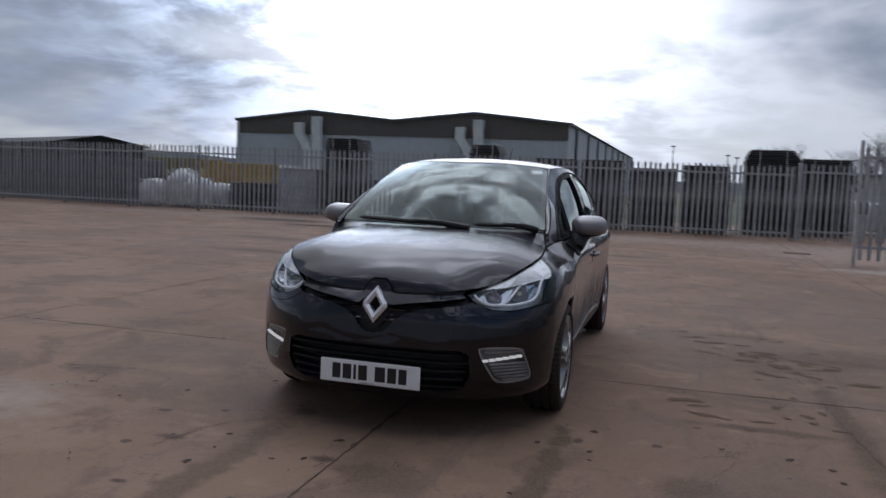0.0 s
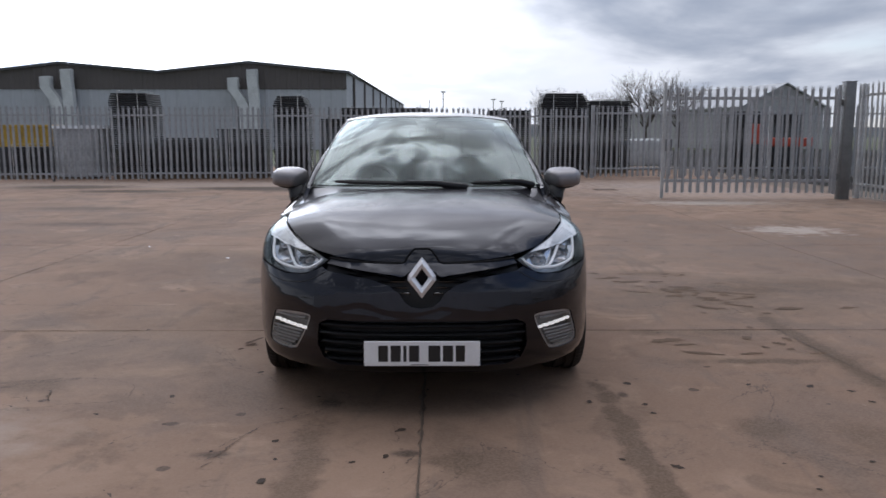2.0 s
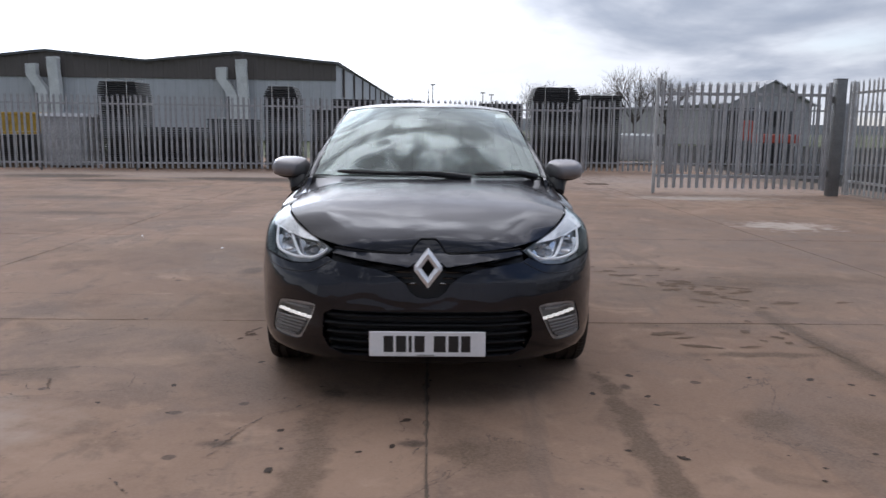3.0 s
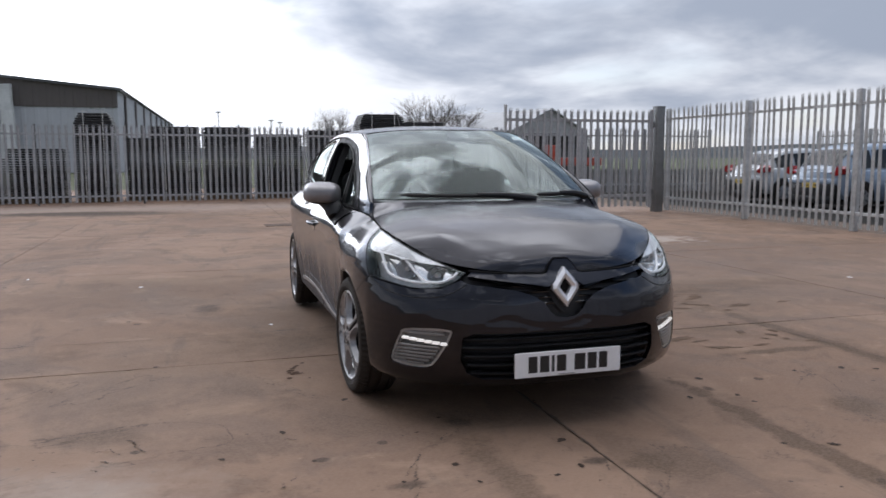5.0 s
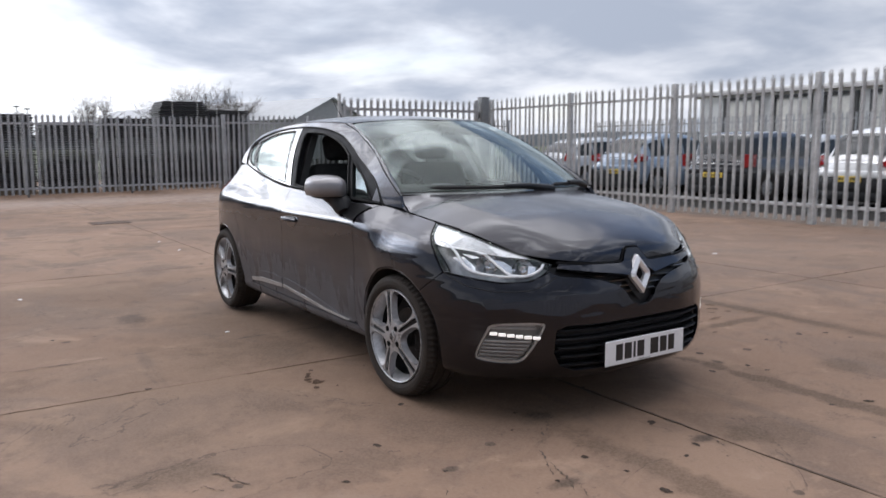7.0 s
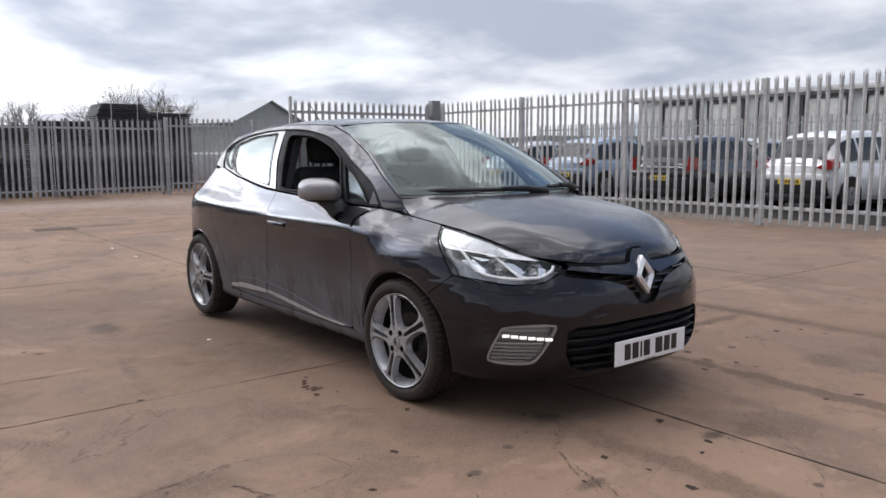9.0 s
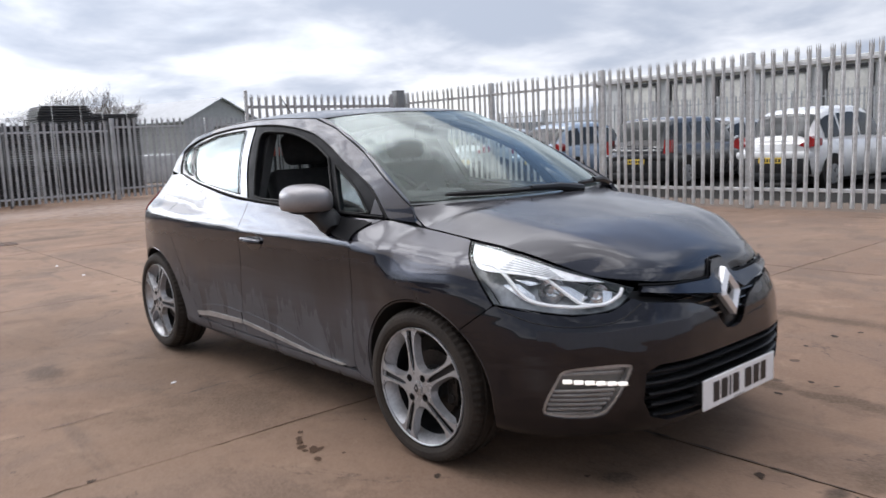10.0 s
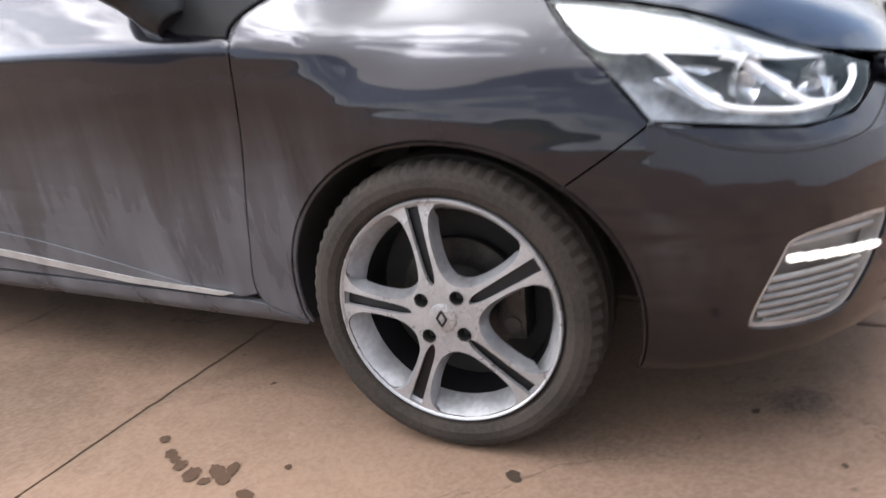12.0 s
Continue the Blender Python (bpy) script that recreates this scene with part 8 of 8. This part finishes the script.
# ---- marks, litter and slabs of the yard ----
def crack(points, width, seed, step=0.06, stray=0.008, name="crack"):
    """A dirty crack: a thin uneven ribbon let into the slab's face."""
    rng = random.Random(seed)
    bm = bmesh.new()
    left, right = [], []
    for (ax, ay), (bx, by) in zip(points, points[1:]):
        d = Vector((bx - ax, by - ay, 0))
        n = max(2, int(d.length / step))
        side = Vector((-d.y, d.x, 0)).normalized()
        for i in range(n):
            p = Vector((ax, ay, GROUND + 0.003)) + d * (i / n) + side * rng.gauss(0, stray)
            w = width * rng.uniform(0.12, 1.0) * rng.choice((0.5, 0.8, 1.0, 1.4))
            left.append(bm.verts.new(p + side * w))
            right.append(bm.verts.new(p - side * w))
    whole = True
    for i in range(len(left) - 1):
        whole = rng.random() < (0.90 if whole else 0.45)
        if whole:
            bm.faces.new((left[i], left[i + 1], right[i + 1], right[i]))
    for v in [v for v in bm.verts if not v.link_faces]:
        bm.verts.remove(v)
    ob = part(name, bm, CRACK_DIRT, YARD_BASE, smooth=False)
    return ob


crack([(-4.2, 2.43), (-3.1, 2.42), (-2.1, 2.38), (-1.2, 2.41), (0.3, 2.43)], 0.006, 1)
crack([(2.28, 2.35), (2.33, 1.7), (2.38, 1.1), (2.42, 0.5), (2.50, -0.2), (2.48, -1.4)], 0.006, 2)
crack([(-3.6, 9.2), (-3.0, 8.3), (-2.2, 8.0)], 0.006, 3)
crack([(0.0, 0.9), (0.002, 0.1), (-0.002, -0.6), (0.003, -1.4), (0.0, -2.4)], 0.008, 9, stray=0.002)
crack([(1.9, 3.6), (2.6, 3.9), (3.4, 3.75)], 0.005, 4)
# curved scrapes where something heavy was dragged round, and loose scratches
for k, line in enumerate(([(-2.29, 0.45), (-2.20, 0.49), (-2.12, 0.53), (-2.03, 0.53)], [(-2.20, 0.46), (-2.10, 0.49)], [(-1.93, 0.42), (-1.87, 0.32), (-1.83, 0.19)], [(-1.90, 0.40), (-1.86, 0.26)],
                          [(-2.04, 0.26), (-1.98, 0.29), (-1.92, 0.20)], [(-1.99, 0.15), (-1.94, 0.11)], [(-2.02, 0.07), (-1.99, 0.03)], [(-2.25, 0.33), (-2.18, 0.31)], [(-2.17, 0.09), (-2.13, 0.07)],
                          [(-1.15, -0.76), (-1.10, -0.82), (-1.02, -0.90)], [(-1.32, -0.34), (-1.24, -0.23)], [(-0.90, -0.52), (-0.84, -0.36), (-0.76, -0.22), (-0.71, -0.13)], [(-0.86, -0.50), (-0.81, -0.42)], [(-0.82, -0.44), (-0.77, -0.25)], [(-0.60, -0.02), (-0.54, 0.06)], [(-0.86, -0.56), (-0.80, -0.46)], [(-1.25, 0.19), (-1.19, 0.17)],
                          [(-2.33, 4.81), (-2.12, 4.63)], [(-0.06, -0.54), (0.0, -0.40)], [(-0.98, -0.43), (-0.94, -0.41)])):
    crack(line, 0.0045, 20 + k, 0.012, 0.004, "scrape")


def drain_cover(x, y, w, d, label):
    ob = thing("drain_cover", label, "drain cover", pose(x, y, 0), group="drain covers")
    bm = bmesh.new()
    box(bm, -w / 2, w / 2, -d / 2, d / 2, 0.0, 0.006, 0.003, 1)
    part("frame", bm, RUST, ob)
    n = 7
    for k in range(n):
        bm = bmesh.new()
        xx = -w / 2 + 0.05 + (w - 0.1) * k / (n - 1)
        box(bm, xx - 0.018, xx + 0.018, -d / 2 + 0.04, d / 2 - 0.04, 0.006, 0.011, 0.002, 1)
        part("bar", bm, RUST, ob)


drain_cover(4.1, 15.4, 0.55, 0.45, "rusty iron drain cover set in the concrete")
drain_cover(-0.20, 11.45, 0.62, 0.5, "rusty iron drain cover set in the concrete")


def litter(x, y, s, seed):
    """A crumpled scrap of white paper."""
    rng = random.Random(seed)
    bm = bmesh.new()
    bmesh.ops.create_icosphere(bm, subdivisions=2, radius=s)
    for v in bm.verts:
        v.co = Vector((v.co.x * 1.5, v.co.y, abs(v.co.z) * 0.35)) * rng.uniform(0.7, 1.2)
    ob = part("paper_scrap", bm, PLATE_WHITE, smooth=False)
    ob.matrix_basis = pose(x, y, GROUND + 0.001, 0, 0, rng.uniform(0, 180))
    tagged(ob, "small crumpled scrap of white litter on concrete", "litter", "litter")


for i, (x, y, s) in enumerate(((-2.16, 4.75, 0.013), (-1.11, 2.65, 0.012), (-0.21, 7.19, 0.016), (4.78, 3.22, 0.018), (-3.3, 5.6, 0.013), (-0.2, 8.2, 0.016))):
    litter(x, y, s, i)


def wet_spots():
    """A trail of small damp prints beside the front wheel."""
    rng = random.Random(5)
    bm = bmesh.new()
    for k, (x, y, rx, ry) in enumerate(((-1.022, 1.468, 0.012, 0.016), (-1.062, 1.412, 0.013, 0.020), (-1.076, 1.386, 0.012, 0.016), (-1.090, 1.360, 0.015, 0.018), (-1.108, 1.311, 0.019, 0.026),
                                        (-1.118, 1.270, 0.014, 0.012), (-1.082, 1.262, 0.016, 0.034), (-1.064, 1.240, 0.012, 0.026), (-1.100, 1.238, 0.014, 0.020), (-1.128, 1.156, 0.015, 0.022), (-1.02, 1.13, 0.008, 0.010))):
        turn = -0.5 + rng.gauss(0, 0.25)
        ring = []
        for a in np.linspace(0, 2 * math.pi, 19)[:-1]:
            q = rng.uniform(0.82, 1.15)
            px, py = rx * q * math.cos(a), ry * q * math.sin(a)
            ring.append(bm.verts.new((x + px * math.cos(turn) - py * math.sin(turn), y + px * math.sin(turn) + py * math.cos(turn), GROUND + 0.0024 + 0.00002 * k)))
        bm.faces.new(ring)
    tagged(part("wet_spots", bm, WET, smooth=False), "trail of small dark wet prints on the concrete", "stain", kind="stuff")


wet_spots()


def damp_patches():
    """Scattered damp and scuffed marks on the slab beside the car, long across the yard."""
    rng = random.Random(31)
    bm = bmesh.new()
    for k in range(58):
        t = rng.random()
        x, y = 1.75 + 0.75 * t + rng.gauss(0, 0.28), 3.75 - 1.45 * t + rng.gauss(0, 0.30)
        if k > 44:
            x, y = rng.uniform(1.3, 2.4), rng.uniform(0.7, 1.7)
        rx, ry = rng.choice((0.03, 0.05, 0.08, 0.12)), rng.choice((0.018, 0.03, 0.045))
        turn = rng.gauss(0, 0.25)
        ring = []
        for a in np.linspace(0, 2 * math.pi, 15)[:-1]:
            q = rng.uniform(0.55, 1.25)
            px, py = rx * q * math.cos(a), ry * q * math.sin(a)
            ring.append(bm.verts.new((x + px * math.cos(turn) - py * math.sin(turn), y + px * math.sin(turn) + py * math.cos(turn), GROUND + 0.0026 + 0.00001 * k)))
        bm.faces.new(ring)
    tagged(part("damp_patches", bm, DAMP, smooth=False), "scattered dark damp scuffs on the concrete", "stain", kind="stuff")


damp_patches()


def oil_drips():
    """Old drips of oil on the slabs round the car, most of them a fingertip wide."""
    rng = random.Random(77)
    bm = bmesh.new()
    seen = [(1.07, 0.15), (1.08, 0.03), (1.06, 0.47), (0.81, 0.19), (0.81, -0.50), (1.01, -0.57), (1.53, -0.66), (1.47, -0.77), (1.69, 0.45), (2.00, 0.42), (2.19, 0.18), (2.17, 0.34), (1.52, 1.54),
            (-1.16, -0.10), (-1.25, 0.28), (-0.90, 0.68), (-0.62, -0.30), (-0.14, -0.46), (-0.58, -0.49), (-0.59, -0.69), (-0.27, -0.52), (-0.09, -0.18), (-0.52, 0.27), (-1.86, 1.63), (-2.13, 3.06), (-1.52, 0.03), (-0.86, -0.41)]
    for k in range(66):
        if k < len(seen):
            (x, y), r = seen[k], rng.choice((0.010, 0.013, 0.017, 0.022))
        else:
            x, y, r = rng.gauss(0.4, 2.2), rng.gauss(0.3, 1.5), rng.choice((0.004, 0.005, 0.007, 0.010))
        turn = rng.uniform(0, 3.1)
        ring = []
        for a in np.linspace(0, 2 * math.pi, 13)[:-1]:
            q = rng.uniform(0.65, 1.25)
            px, py = 1.25 * r * q * math.cos(a), 0.85 * r * q * math.sin(a)
            ring.append(bm.verts.new((x + px * math.cos(turn) - py * math.sin(turn), y + px * math.sin(turn) + py * math.cos(turn), GROUND + 0.0022 + 0.000004 * k)))
        bm.faces.new(ring)
    tagged(part("oil_drips", bm, OIL, smooth=False), "scattered old dark oil drips on the concrete", "stain", kind="stuff")


oil_drips()


def lay_slabs():
    """The slabs: joints on a four-metre grid, those near the car cast a little unevenly."""
    xs = [-30, -24.0, -19.9, -15.9, -11.9, -7.9, -3.83, 0.0, 4.12, 8.2, 8.84]
    ys = [-22, -18.9, -14.8, -10.65, -6.55, -2.45, 1.615, 5.72, 9.86, 13.96, 18.0, 22.1, 26.0, 30.0]
    rng = random.Random(8)
    for i in range(len(xs) - 1):
        for j in range(len(ys) - 1):
            me = slab_mesh(xs[i + 1] - xs[i], ys[j + 1] - ys[j], i * 40 + j)
            shared("slab", me, YARD_BASE, pose(xs[i], ys[j], GROUND))


lay_slabs()
